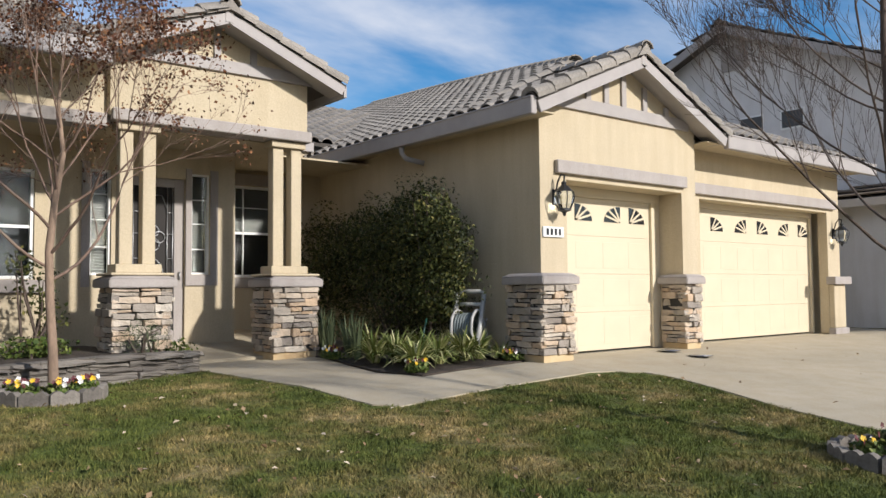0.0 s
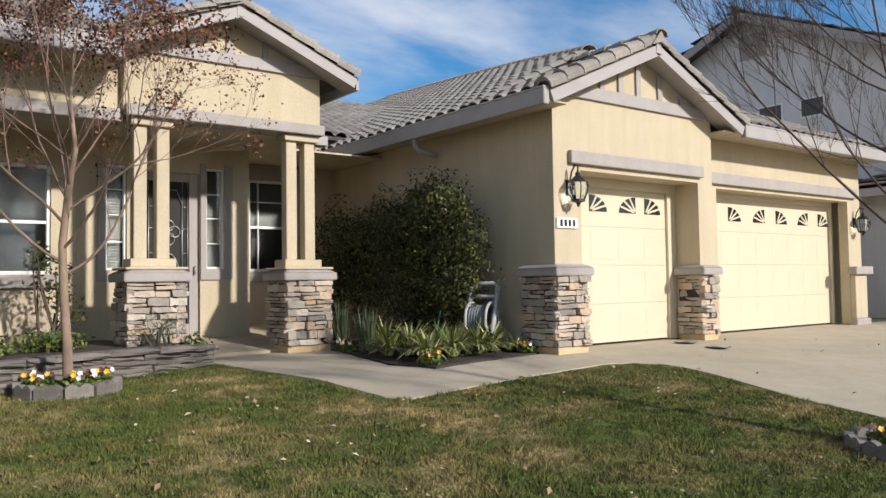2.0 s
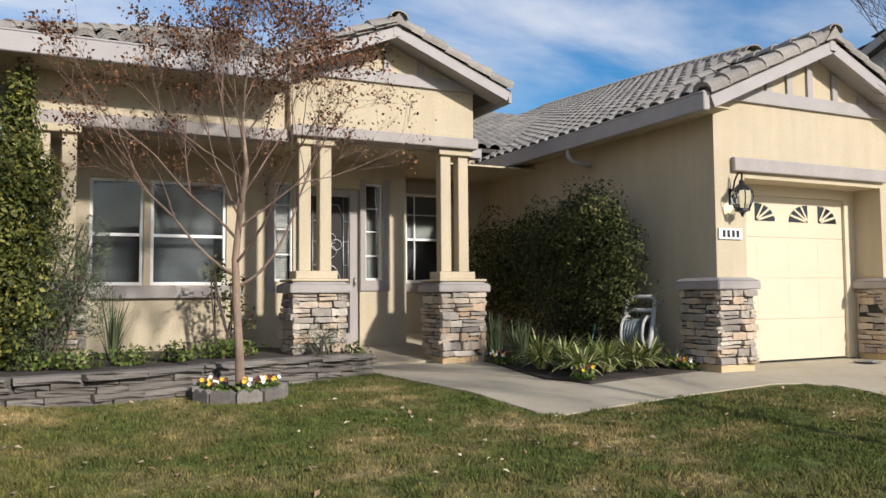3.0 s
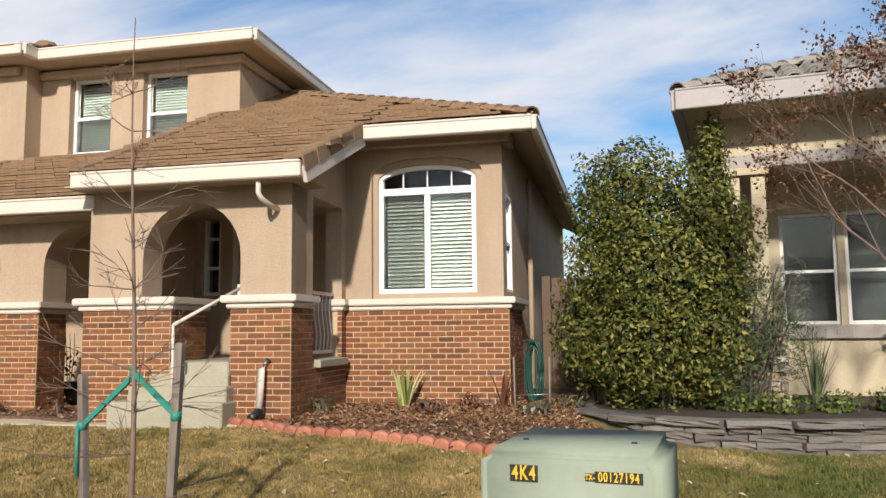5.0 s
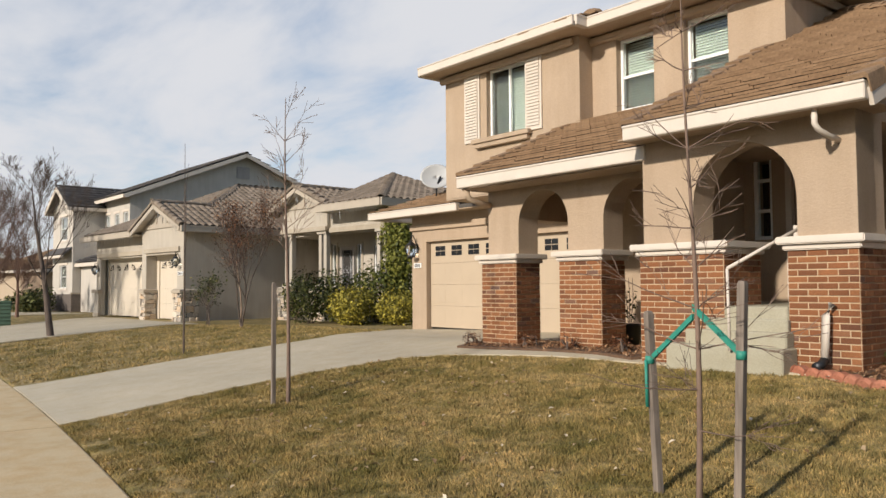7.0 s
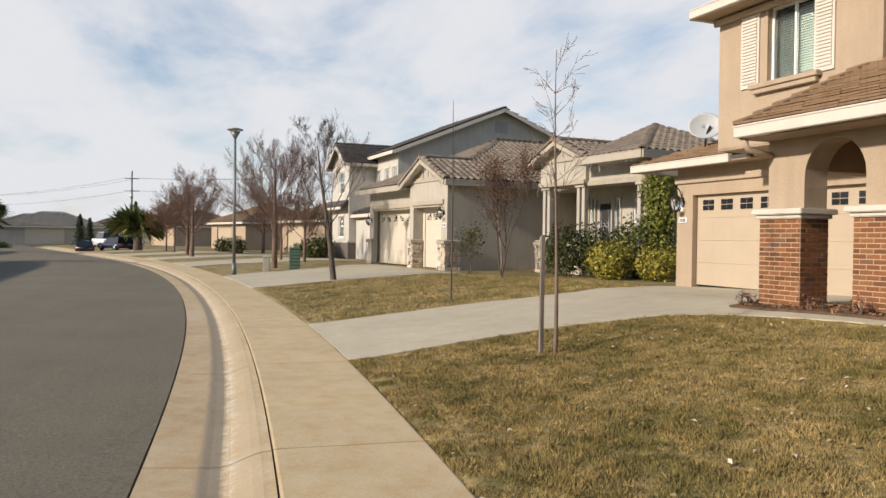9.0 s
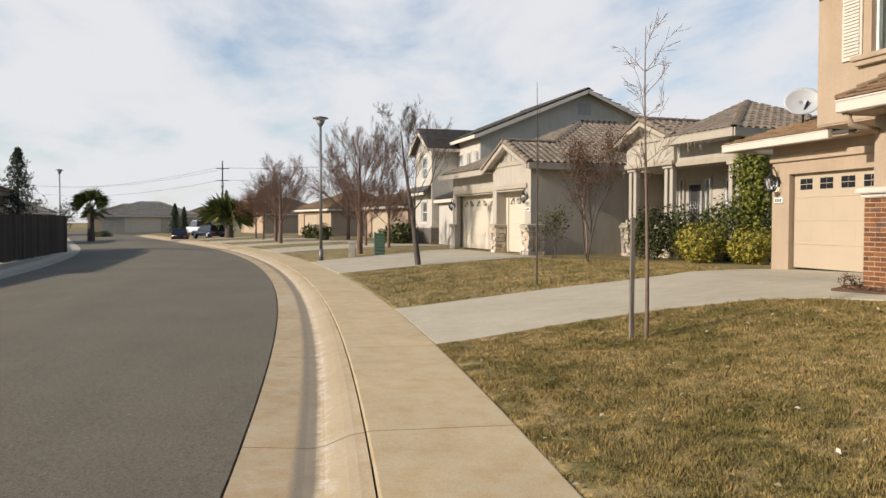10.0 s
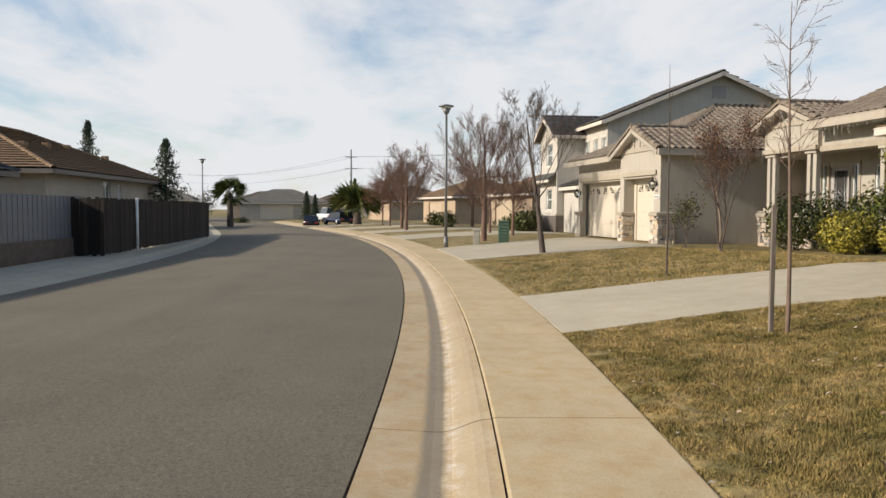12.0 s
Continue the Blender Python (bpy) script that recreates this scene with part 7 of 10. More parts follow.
def bare_tree(at, seed, height, r, fork, label, arms=7, depth=3, spread=0.8, lean=(0, 0), bark=BARK_DARK, thin=1.0, group="", rise=0.9, kids=(4, 6), leaves=None, rmin=0.0018):
    """A leafless tree with a leader and limbs from fork upward."""
    rnd = random.Random(seed)
    pts, rad, q = [], [], Vector((0, 0, -0.1))
    n = 12
    for k in range(n + 1):
        pts.append(tuple(q)); rad.append(max(0.006, r * (1.12 - 0.95 * k / n)))
        q = q + Vector((lean[0] / n + rnd.uniform(-0.02, 0.02), lean[1] / n + rnd.uniform(-0.02, 0.02), height * 0.85 / n))
    limbs, tips = [], []
    for k in range(arms):
        f = fork / height + (0.92 - fork / height) * (k + 0.3) / arms
        i = min(n - 1, int(f * n / 0.85)) if f < 0.85 else n - 1
        b = Vector(pts[i]).lerp(Vector(pts[i + 1]), rnd.random())
        a = 2.4 * k + rnd.uniform(-0.4, 0.4)
        a2, t2 = grow(seed * 31 + k, tuple(b), (math.cos(a), math.sin(a), rise), (height - b.z) * rnd.uniform(0.5, 0.72) + 0.25, rad[i] * 0.5 * thin, depth, spread=spread, up=0.2, kids=kids, shrink=(0.4, 0.6), wob=0.08, rmin=rmin)
        limbs.append(a2); tips += t2
    lv = None
    if leaves:
        rs = np.random.RandomState(seed)
        tp = np.array(tips)
        p = tp[rs.randint(0, len(tp), leaves[0])] + rs.normal(0, leaves[2], (leaves[0], 3))
        lv = (leaf_mesh("leaves", p, rs.normal(0, 1, p.shape), leaves[1], seed, 0.7, 0.5), leaves[3], "withered brown leaves")
    return tree("bare_tree", at, label, [(pts, rad)], limbs, bark, lv, 5, group=group)


bare_tree(G(7.05, 2.86), 7, 5.6, 0.075, 1.55, "leafless street tree with dark spreading limbs in a flower ring", 26, 3, 0.75, rise=0.5, kids=(5, 7), thin=0.48)
edging_ring(G(7.05, 2.86), 0.48, "dark scalloped edging ring round the bare tree")
for _k, (_dx, _dy) in enumerate(((-0.27, 0.12), (0.25, -0.1), (0.05, -0.28), (-0.2, -0.2), (0.3, 0.15))):
    pansies(G(7.05 + _dx, 2.86 + _dy, 0.08), 0.13, 8, 80 + _k, "yellow, white and maroon pansies under the bare tree")


# low wall of rough blocks round the raised bed
def bed_wall():
    path = [(-2.0, 10.2), (-1.75, 9.45), (-1.2, 8.95), (-0.4, 8.72), (0.6, 8.9), (1.6, 9.3), (2.6, 9.75), (3.5, 10.1), (4.02, 10.42)]
    ob = thing("retaining_wall", Matrix.Translation((1.0, 9.2, 0.5)), "low grey retaining wall of rough stacked blocks", "garden wall")
    base = Vector((1.0, 9.2, 0.5))
    q = [Vector((x, y, 0)) for x, y in path]
    seglen = [(b - a).length for a, b in zip(q, q[1:])]
    def along(s):
        for a, b, ln in zip(q, q[1:], seglen):
            if s <= ln:
                return a + (b - a) * s / ln, (b - a).normalized()
            s -= ln
        return q[-1], (q[-1] - q[-2]).normalized()
    rnd = random.Random(8)
    mes = []
    for v in range(6):
        bm = bmesh.new()
        bmesh.ops.create_cube(bm, size=1.0)
        bmesh.ops.subdivide_edges(bm, edges=bm.edges[:], cuts=2, use_grid_fill=True)
        for w in bm.verts:
            if w.co.y < -0.4:
                w.co.y += rnd.uniform(-0.10, 0.16)
            w.co.z += rnd.uniform(-0.03, 0.03)
        me = bpy.data.meshes.new("wall_block"); bm.to_mesh(me); bm.free()
        me.materials.append(WALLBLOCK); mes.append(me)
    total = sum(seglen)
    for row in range(6):
        s, h = 0.0, 0.072
        while s < total - 0.05:
            w = min(rnd.uniform(0.3, 0.75), total - s)
            p, d = along(s + w / 2)
            top = 0.86 - 0.05 * max(0, (s - total * 0.8) / (total * 0.2))
            z = top - 0.04 - row * h
            b = new("wall_block", rnd.choice(mes)); b.parent = ob
            b.matrix_basis = Matrix.Translation(p + Vector((0, 0, z)) - base) @ Matrix.Rotation(math.atan2(d.y, d.x), 4, "Z") @ Matrix.Translation((0, (0.02 if row else -0.015) * 1.0 + rnd.uniform(-0.012, 0.012), 0)) @ Matrix.Diagonal((w - 0.008, 0.26 if row == 0 else 0.2, h - 0.004, 1))
            s += w
    return ob


bed_wall()
drape("bed_soil", SOIL, [(-1.9, 10.2), (-1.6, 9.5), (-1.1, 9.05), (-0.4, 8.84), (0.6, 9.0), (1.6, 9.42), (2.6, 9.87), (3.4, 10.2), (3.7, 10.8), (3.2, 12.76), (-0.2, 12.76), (-2.2, 12.0)], "dark soil of the raised bed", "soil", 0.0, hf=lambda x, y: 0.80, thick=0.3)
drape("bed_soil", SOIL, [(5.56, 8.3), (5.75, 7.67), (7.64, 8.05), (7.9, 8.12), (8.05, 8.6), (8.05, 14.1), (5.7, 14.1), (6.2, 12.3), (6.12, 11.2), (6.09, 10.4), (5.8, 9.4)], "dark soil of the bed under the garage wall", "soil", 0.03)

# planting in the raised bed
shrub("rose_bush", (2.35, 11.9, 0.8), [((0, 0, 0.9), (0.35, 0.25, 0.35)), ((0.15, 0, 0.5), (0.3, 0.25, 0.3)), ((-0.2, -0.1, 1.2), (0.2, 0.2, 0.25))], 420, 0.07, LEAF_DARK, "straggly dark-leaved rose bush against the cream wall", 11, 0.6, 10)
straps("iris", (0.75, 11.2, 0.8), 26, 0.95, 12, "tall thin iris leaves in the raised bed", LEAF_GREY, 0.03, 0.5, 0.55, stiff=0.5)
for _k, (_x, _y, _r) in enumerate(((-0.2, 10.2, 0.35), (0.3, 10.0, 0.3), (0.9, 10.3, 0.3), (1.5, 10.6, 0.26), (2.0, 10.9, 0.28), (2.35, 11.0, 0.3), (0.0, 10.9, 0.4))):
    shrub("bedding_plant", (_x, _y, 0.8), [((0, 0, 0.1), (_r, _r * 0.8, 0.16))], 320, 0.055, LEAF_PLANT, "low green bedding plants in the raised bed", 20 + _k, 0.6, 2, "plant", group="bedding plants")
shrub("geranium", (2.2, 10.7, 0.8), [((0, 0, 0.14), (0.22, 0.2, 0.14))], 160, 0.06, LEAF_PLANT, "geranium with a few red flowers", 31, 0.8, 2, "plant")
shrub("lavender", (3.35, 10.45, 0.8), [((0, 0, 0.2), (0.32, 0.25, 0.25))], 700, 0.05, LEAF_GREY, "grey-green lavender before the stone pier", 32, 0.18, 6, "plant")
shrub("groundcover", (3.95, 10.75, 0.66), [((0, 0, 0.12), (0.2, 0.2, 0.2))], 240, 0.05, LEAF_PLANT, "small green plant at the end of the wall", 33, 0.6, 2, "plant")

# tall hedge trees between the houses, and a feathery shrub
shrub("hedge_tree", (-1.02, 10.35, 0.8), [((0, 0, 1.0), (1.0, 0.8, 1.05)), ((-0.1, 0, 2.0), (0.95, 0.75, 1.0)), ((-0.3, 0.1, 2.7), (0.75, 0.6, 0.7)), ((0.45, -0.1, 1.6), (0.62, 0.6, 0.9)), ((-0.2, -0.3, 0.75), (0.75, 0.6, 0.75)), ((0.1, -0.35, 1.5), (0.75, 0.55, 0.8)), ((0.55, -0.2, 0.8), (0.6, 0.55, 0.75)), ((0.6, 0, 2.2), (0.45, 0.45, 0.6)), ((-0.75, 0.1, 1.55), (0.5, 0.5, 0.8)), ((-0.62, 0.15, 2.45), (0.5, 0.45, 0.75)), ((-0.9, -0.05, 0.8), (0.42, 0.4, 0.6))], 44950, 0.066, LEAF_HEDGE, "dense glossy green hedge tree between the two houses", 41, 0.48, 14, "tree")
shrub("hedge_tree", (-0.42, 10.75, 0.8), [((0, 0, 2.6), (0.35, 0.35, 0.9)), ((0.15, 0, 1.9), (0.5, 0.4, 0.9)), ((0.1, 0, 3.3), (0.18, 0.18, 0.5))], 6500, 0.066, LEAF_HEDGE, "narrow glossy green hedge tree by the porch corner", 42, 0.48, 8, "tree")
shrub("dark_shrub", (-2.1, 10.9, 0.8), [((0, 0, 1.0), (0.5, 0.5, 0.6)), ((0.35, 0.2, 0.7), (0.5, 0.5, 0.6))], 2600, 0.075, LEAF_DARK, "dark shrub in the shade beside the hedge tree", 43, 0.4, 6)
shrub("feathery_shrub", (0.05, 10.3, 0.8), [((0, 0, 1.15), (0.42, 0.35, 0.6)), ((0.3, -0.1, 0.75), (0.4, 0.3, 0.45)), ((0.42, 0, 1.35), (0.25, 0.2, 0.5)), ((-0.2, -0.2, 0.5), (0.4, 0.35, 0.5))], 4200, 0.075, LEAF_GREY, "feathery grey-green shrub before the porch post", 44, 0.14, 10)

# clipped climbing shrub on the garage wall
shrub("wall_shrub", (7.45, 10.75, 0.58), [((0.05, 0.4, 1.0), (0.55, 2.3, 1.1)), ((0.05, -0.55, 1.75), (0.5, 1.0, 0.95)), ((0.05, 1.2, 1.6), (0.5, 1.5, 0.8)), ((0.0, -0.8, 1.1), (0.55, 0.75, 1.0)), ((0.05, 0.3, 2.0), (0.45, 1.2, 0.6)), ((0.05, -0.7, 1.95), (0.45, 0.8, 0.65)), ((0.0, 2.3, 1.5), (0.5, 1.0, 1.05))], 30000, 0.055, LEAF_DARK, "large dark-leaved shrub against the garage side wall", 51, 0.5, 14)
shrub("wall_shrub", (7.35, 9.55, 0.58), [((0, 0, 1.4), (0.45, 0.6, 0.85)), ((0, 0.1, 2.2), (0.36, 0.5, 0.55)), ((0.05, -0.15, 0.95), (0.38, 0.5, 0.5)), ((0.05, -0.4, 1.65), (0.36, 0.42, 0.6))], 8200, 0.055, LEAF_SUN, "sunlit green shrub on a thin stem by the garage wall", 52, 0.5, 6)
for _k, (_x, _y, _n, _l) in enumerate(((6.0, 8.15, 150, 0.6), (6.5, 8.3, 170, 0.62), (7.0, 8.4, 170, 0.62), (7.4, 8.55, 130, 0.58), (6.2, 8.85, 150, 0.62), (6.75, 8.95, 150, 0.62), (6.3, 9.6, 120, 0.62), (7.75, 8.45, 50, 0.4), (5.95, 9.0, 110, 0.55))):
    straps("agapanthus", G(_x, _y, 0.05), int(_n * 0.8), _l * 1.3, 100 + _k, "clump of arching green and cream strap leaves", LEAF_STRAP, 0.037, 0.95, 1.0, group="strap-leaved clumps", low=0.42)
for _k, (_x, _y) in enumerate(((6.2, 10.6), (6.15, 10.0), (6.35, 11.1), (6.05, 9.6))):
    straps("iris", G(_x, _y, 0.05), 26, 0.72, 120 + _k, "blue-green upright iris leaves by the stone pier", LEAF_GREY, 0.035, 0.3, 0.5, stiff=0.6, group="irises")
for _k, (_x, _y) in enumerate(((6.12, 10.5), (6.0, 10.2), (5.8, 7.85), (7.75, 8.2))):
    pansies(G(_x, _y, 0.05), 0.15, 12, 130 + _k, "yellow pansies at the foot of the bed")


def hose_reel():
    ob = thing("hose_reel", Matrix.Translation(G(7.62, 9.0, 0.06)) @ Matrix.Rotation(radians(-62), 4, "Z") @ Matrix.Scale(1.05, 4), "grey plastic hose reel cart with a coiled hose", "hose reel")
    for s in (-0.2, 0.2):
        tube("side_frame", REEL, [(s, -0.28, 0.0), (s, -0.1, 0.42), (s, 0.08, 0.86)], [0.045, 0.04, 0.035], ob, seg=6, plan=False)
        tube("foot", REEL, [(s, 0.26, 0.02), (s, 0.0, 0.5)], [0.04, 0.035], ob, seg=6, plan=False)
    tube("handle", REEL, [(-0.2, 0.08, 0.86), (-0.14, 0.09, 0.9), (0.14, 0.09, 0.9), (0.2, 0.08, 0.86)], 0.034, ob, seg=6, plan=False)
    tube("crossbar", REEL, [(-0.2, 0.02, 0.72), (0.2, 0.02, 0.72)], 0.03, ob, seg=6, plan=False)
    for s in (-0.15, 0.15):
        pts = [(s, 0.24 * math.cos(2 * math.pi * k / 20) - 0.06, 0.4 + 0.24 * math.sin(2 * math.pi * k / 20)) for k in range(21)]
        tube("drum_rim", REEL, pts, 0.022, ob, seg=6, plan=False)
    for j in range(7):
        x = -0.12 + 0.04 * j
        pts = [(x, 0.19 * math.cos(2 * math.pi * k / 18) - 0.06, 0.4 + 0.19 * math.sin(2 * math.pi * k / 18)) for k in range(19)]
        tube("hose_coil", HOSE_GREY, pts, 0.02, ob, seg=6, plan=False)
    tube("crank", REEL, [(0.2, -0.06, 0.4), (0.27, -0.06, 0.4), (0.29, -0.06, 0.53)], 0.018, ob, seg=6, plan=False)


hose_reel()
tube("plant_stake", HOSE, [G(7.0, 9.45, 0.0), G(7.12, 9.38, 0.62)], 0.013, None, plan=False)
tagged(bpy.data.objects["plant_stake"], "leaning green plant stake in the bed", "stake")
for _x, _y in ((10.75, 7.75), (10.65, 7.1)):
    _o = thing("drain_cover", Matrix.Translation(G(_x, _y, 0.036)), "round grey drain cover set in the driveway", "drain cover", "drain covers")
    tube("lid", PALE_METAL, [(0, 0, 0.0), (0, 0, 0.008)], 0.16, _o, seg=20, plan=False)
    tube("lid_ring", DARK_METAL, [(0, 0, 0.0), (0, 0, 0.005)], 0.18, _o, seg=20, plan=False)

# ---- second garden: mulch bed, edging, sapling, cabinet ----
BED = [(-5.0, 7.72), (-4.85, 7.45), (-4.2, 7.2), (-3.2, 7.15), (-2.2, 6.95), (-1.2, 7.0), (-0.9, 7.6), (-1.6, 8.6), (-1.9, 9.3), (-2.1, 10.4), (-2.4, 12.5), (-3.6, 12.3), (-4.9, 9.4), (-5.3, 8.4)]
drape("mulch_bed", MULCH, BED, "bed of brown bark mulch under the bay", "mulch", 0.03)
STRIP_BED = [(-10.95, 7.05), (-10.0, 7.12), (-8.9, 7.25), (-8.0, 7.33), (-7.3, 7.24), (-7.17, 7.45), (-7.2, 8.3), (-10.9, 7.9)]
drape("mulch_bed", MULCH, STRIP_BED, "narrow strip of red bark mulch under the brick piers", "mulch", 0.05)


def chips():
    rs = np.random.RandomState(9)
    pts = []
    while len(pts) < 12500:
        x, y = rs.uniform(-5.3, -0.9), rs.uniform(6.5, 10.5)
        if inside(x, y, BED):
            pts.append((x, y, gz(x, y) + 0.035 + rs.uniform(0, 0.02)))
    while len(pts) < 15000:
        x, y = rs.uniform(-11.0, -7.1), rs.uniform(7.0, 8.3)
        if inside(x, y, STRIP_BED):
            pts.append((x, y, gz(x, y) + 0.055 + rs.uniform(0, 0.02)))
    pts = np.array(pts)
    me = leaf_mesh("bark_chips", pts, np.tile([0, 0, 1.0], (len(pts), 1)), 0.045, 10, 0.38, 0.3, 0.7)
    tagged(part_mesh("bark_chips", me, CHIP), "loose brown bark chips lying on the beds", "mulch", kind="stuff")


chips()


def brick_edging():
    path = [(-6.0, 7.55), (-5.2, 7.42), (-4.85, 7.34), (-4.2, 7.1), (-3.2, 7.05), (-2.2, 6.85), (-1.3, 6.88)]
    ob = thing("brick_edging", Matrix.Translation(G(-3.5, 6.95)), "row of scalloped terracotta edging blocks along the mulch", "edging")
    bm = bmesh.new()
    tops = [(-0.078 + 0.156 * i / 8, 0.022 + 0.03 * math.sin(math.pi * i / 8) ** 0.8) for i in range(9)]
    rows = [[bm.verts.new((x, y, z + dz)) for x, z in tops] for y, dz in ((-0.055, -0.03), (-0.035, 0.0), (0.035, 0.0), (0.055, -0.03))]
    low = [[bm.verts.new((x, y, -0.08)) for x, _ in tops] for y in (-0.055, 0.055)]
    for a, b in zip([low[0]] + rows, rows + [low[1]]):
        for i in range(8):
            bm.faces.new((a[i], a[i + 1], b[i + 1], b[i]))
    for i in (0, 8):
        bm.faces.new([low[0][i]] + [q[i] for q in rows] + [low[1][i]])
    bmesh.ops.recalc_face_normals(bm, faces=bm.faces[:])
    me = bpy.data.meshes.new("edging_block"); bm.to_mesh(me); bm.free()
    me.materials.append(TERRACOTTA)
    base = ob.matrix_world.translation
    rnd = random.Random(4)
    for (a, b), (c, d) in zip(path, path[1:]):
        n = max(1, int(math.hypot(c - a, d - b) / 0.152))
        for k in range(n):
            f = (k + 0.5) / n
            x, y = a + (c - a) * f, b + (d - b) * f
            o = new("edging_block", me); o.parent = ob
            o.matrix_basis = Matrix.Translation(Vector(G(x, y, 0.035 + rnd.uniform(-0.006, 0.006))) - base) @ Matrix.Rotation(math.atan2(d - b, c - a) + rnd.uniform(-0.08, 0.08), 4, "Z")


TERRACOTTA = pieces("terracotta_edging", [(0.0, (0.33, 0.12, 0.07)), (1.0, (0.46, 0.19, 0.115))], 0.9, 30.0, 0.4, 0.004)
brick_edging()
straps("flax", G(-3.95, 9.1, 0.03), 12, 0.55, 201, "young flax with broad pointed green leaves in the mulch", LEAF_STRAP, 0.06, 0.35, 0.75, stiff=0.5)
straps("flax", G(-2.75, 9.25, 0.03), 9, 0.6, 202, "thin browning flax tied to stakes", LEAF_BROWN, 0.05, 0.35, 0.7, stiff=0.4)
for _k, (_x, _y) in enumerate(((-4.6, 8.2), (-3.4, 8.5), (-2.2, 8.7), (-3.1, 9.2), (-2.0, 9.6))):
    shrub("low_shrub", G(_x, _y, 0.03), [((0, 0, 0.08), (0.22, 0.2, 0.1))], 110, 0.05, LEAF_BROWN if _k % 2 else LEAF_DARK, "sparse low plant among the bark chips", 210 + _k, 0.4, 5, "plant", group="sparse low plants")
for _k, (_x, _y) in enumerate(((-10.78, 7.22), (-9.5, 7.36), (-8.65, 7.42), (-7.75, 7.5))):
    shrub("low_shrub", G(_x, _y, 0.05), [((0, 0, 0.1), (0.2, 0.15, 0.12))], 190, 0.035, LEAF_BROWN, "small twiggy plant before the brick piers", 220 + _k, 0.4, 3, "plant", group="small twiggy plants")


def frame_stakes():
    ob = thing("plant_support", Matrix.Translation(G(-2.35, 9.1, 0.02)), "two thin stakes with a tie in the mulch", "stake")
    for dx in (-0.2, 0.2):
        tube("stake", WOOD_OLD, [(dx, 0, -0.1), (dx * 1.05, 0, 0.62)], 0.014, ob, seg=5, plan=False)
    tube("tie", PALE_METAL, [(-0.2, 0, 0.18), (0.2, 0, 0.2)], 0.006, ob, seg=5, plan=False)
    bm = bmesh.new()
    bmesh.ops.create_cube(bm, size=1.0, matrix=Matrix.Translation(G(-2.25, 8.72, 0.06)) @ Matrix.Diagonal((0.2, 0.12, 0.14, 1)))
    tagged(part("paving_block", bevelled(bm, 0.012), STEP_CONC), "pale concrete block lying in the mulch", "block")


frame_stakes()


def potted_plant():
    ob = thing("potted_plant", Matrix.Rotation(radians(7.8), 4, "Z") @ Matrix.Translation((-7.37, 9.6, gz(-8.6, 8.5))), "thin plant in a black pot behind the brick piers", "plant")
    tube("pot", BLACK, [(0, 0, 0.0), (0, 0, 0.3), (0, 0, 0.34)], [0.13, 0.17, 0.18], ob, seg=14, plan=False)
    p, d = cloud(60, [((0, 0, 0.6), (0.14, 0.14, 0.25))], 77)
    tagged(part_mesh("leaves", leaf_mesh("leaves", p, d, 0.06, 7), LEAF_DARK, ob), kind="stuff")
    v, f = skin_tube([([(0.02 * k, 0.01, 0.3), (0.06 * k, 0.02, 0.7), (0.07 * k, 0, 1.0)], [0.008, 0.006, 0.003]) for k in (-1, 0, 1)])
    part_mesh("stem", tri_mesh("stem", v, f), BARK_DARK, ob)


potted_plant()


def hanging_hose():
    ob = thing("garden_hose", Matrix.Rotation(radians(7.8), 4, "Z") @ Matrix.Translation((-1.16, 10.35, 0.84)) @ Matrix.Scale(0.82, 4), "coiled green garden hose hanging by the brick corner", "hose")
    rnd = random.Random(2)
    for k in range(9):
        w, h = rnd.uniform(0.06, 0.13), rnd.uniform(0.36, 0.48)
        cx, cy = rnd.uniform(-0.03, 0.03), -0.1 + 0.02 * k
        pts = [(cx + w * math.cos(2 * math.pi * j / 22), cy + rnd.uniform(-0.006, 0.006), 0.5 + h * math.sin(2 * math.pi * j / 22) - (0.48 - h)) for j in range(23)]
        tube("coil", HOSE, pts, 0.014, ob, seg=5, plan=False)
    tube("hose_hook", PALE_METAL, [(-0.2, 0.0, 0.96), (-0.05, -0.05, 0.98), (0.0, -0.12, 1.0)], 0.014, ob, seg=5, plan=False)


hanging_hose()


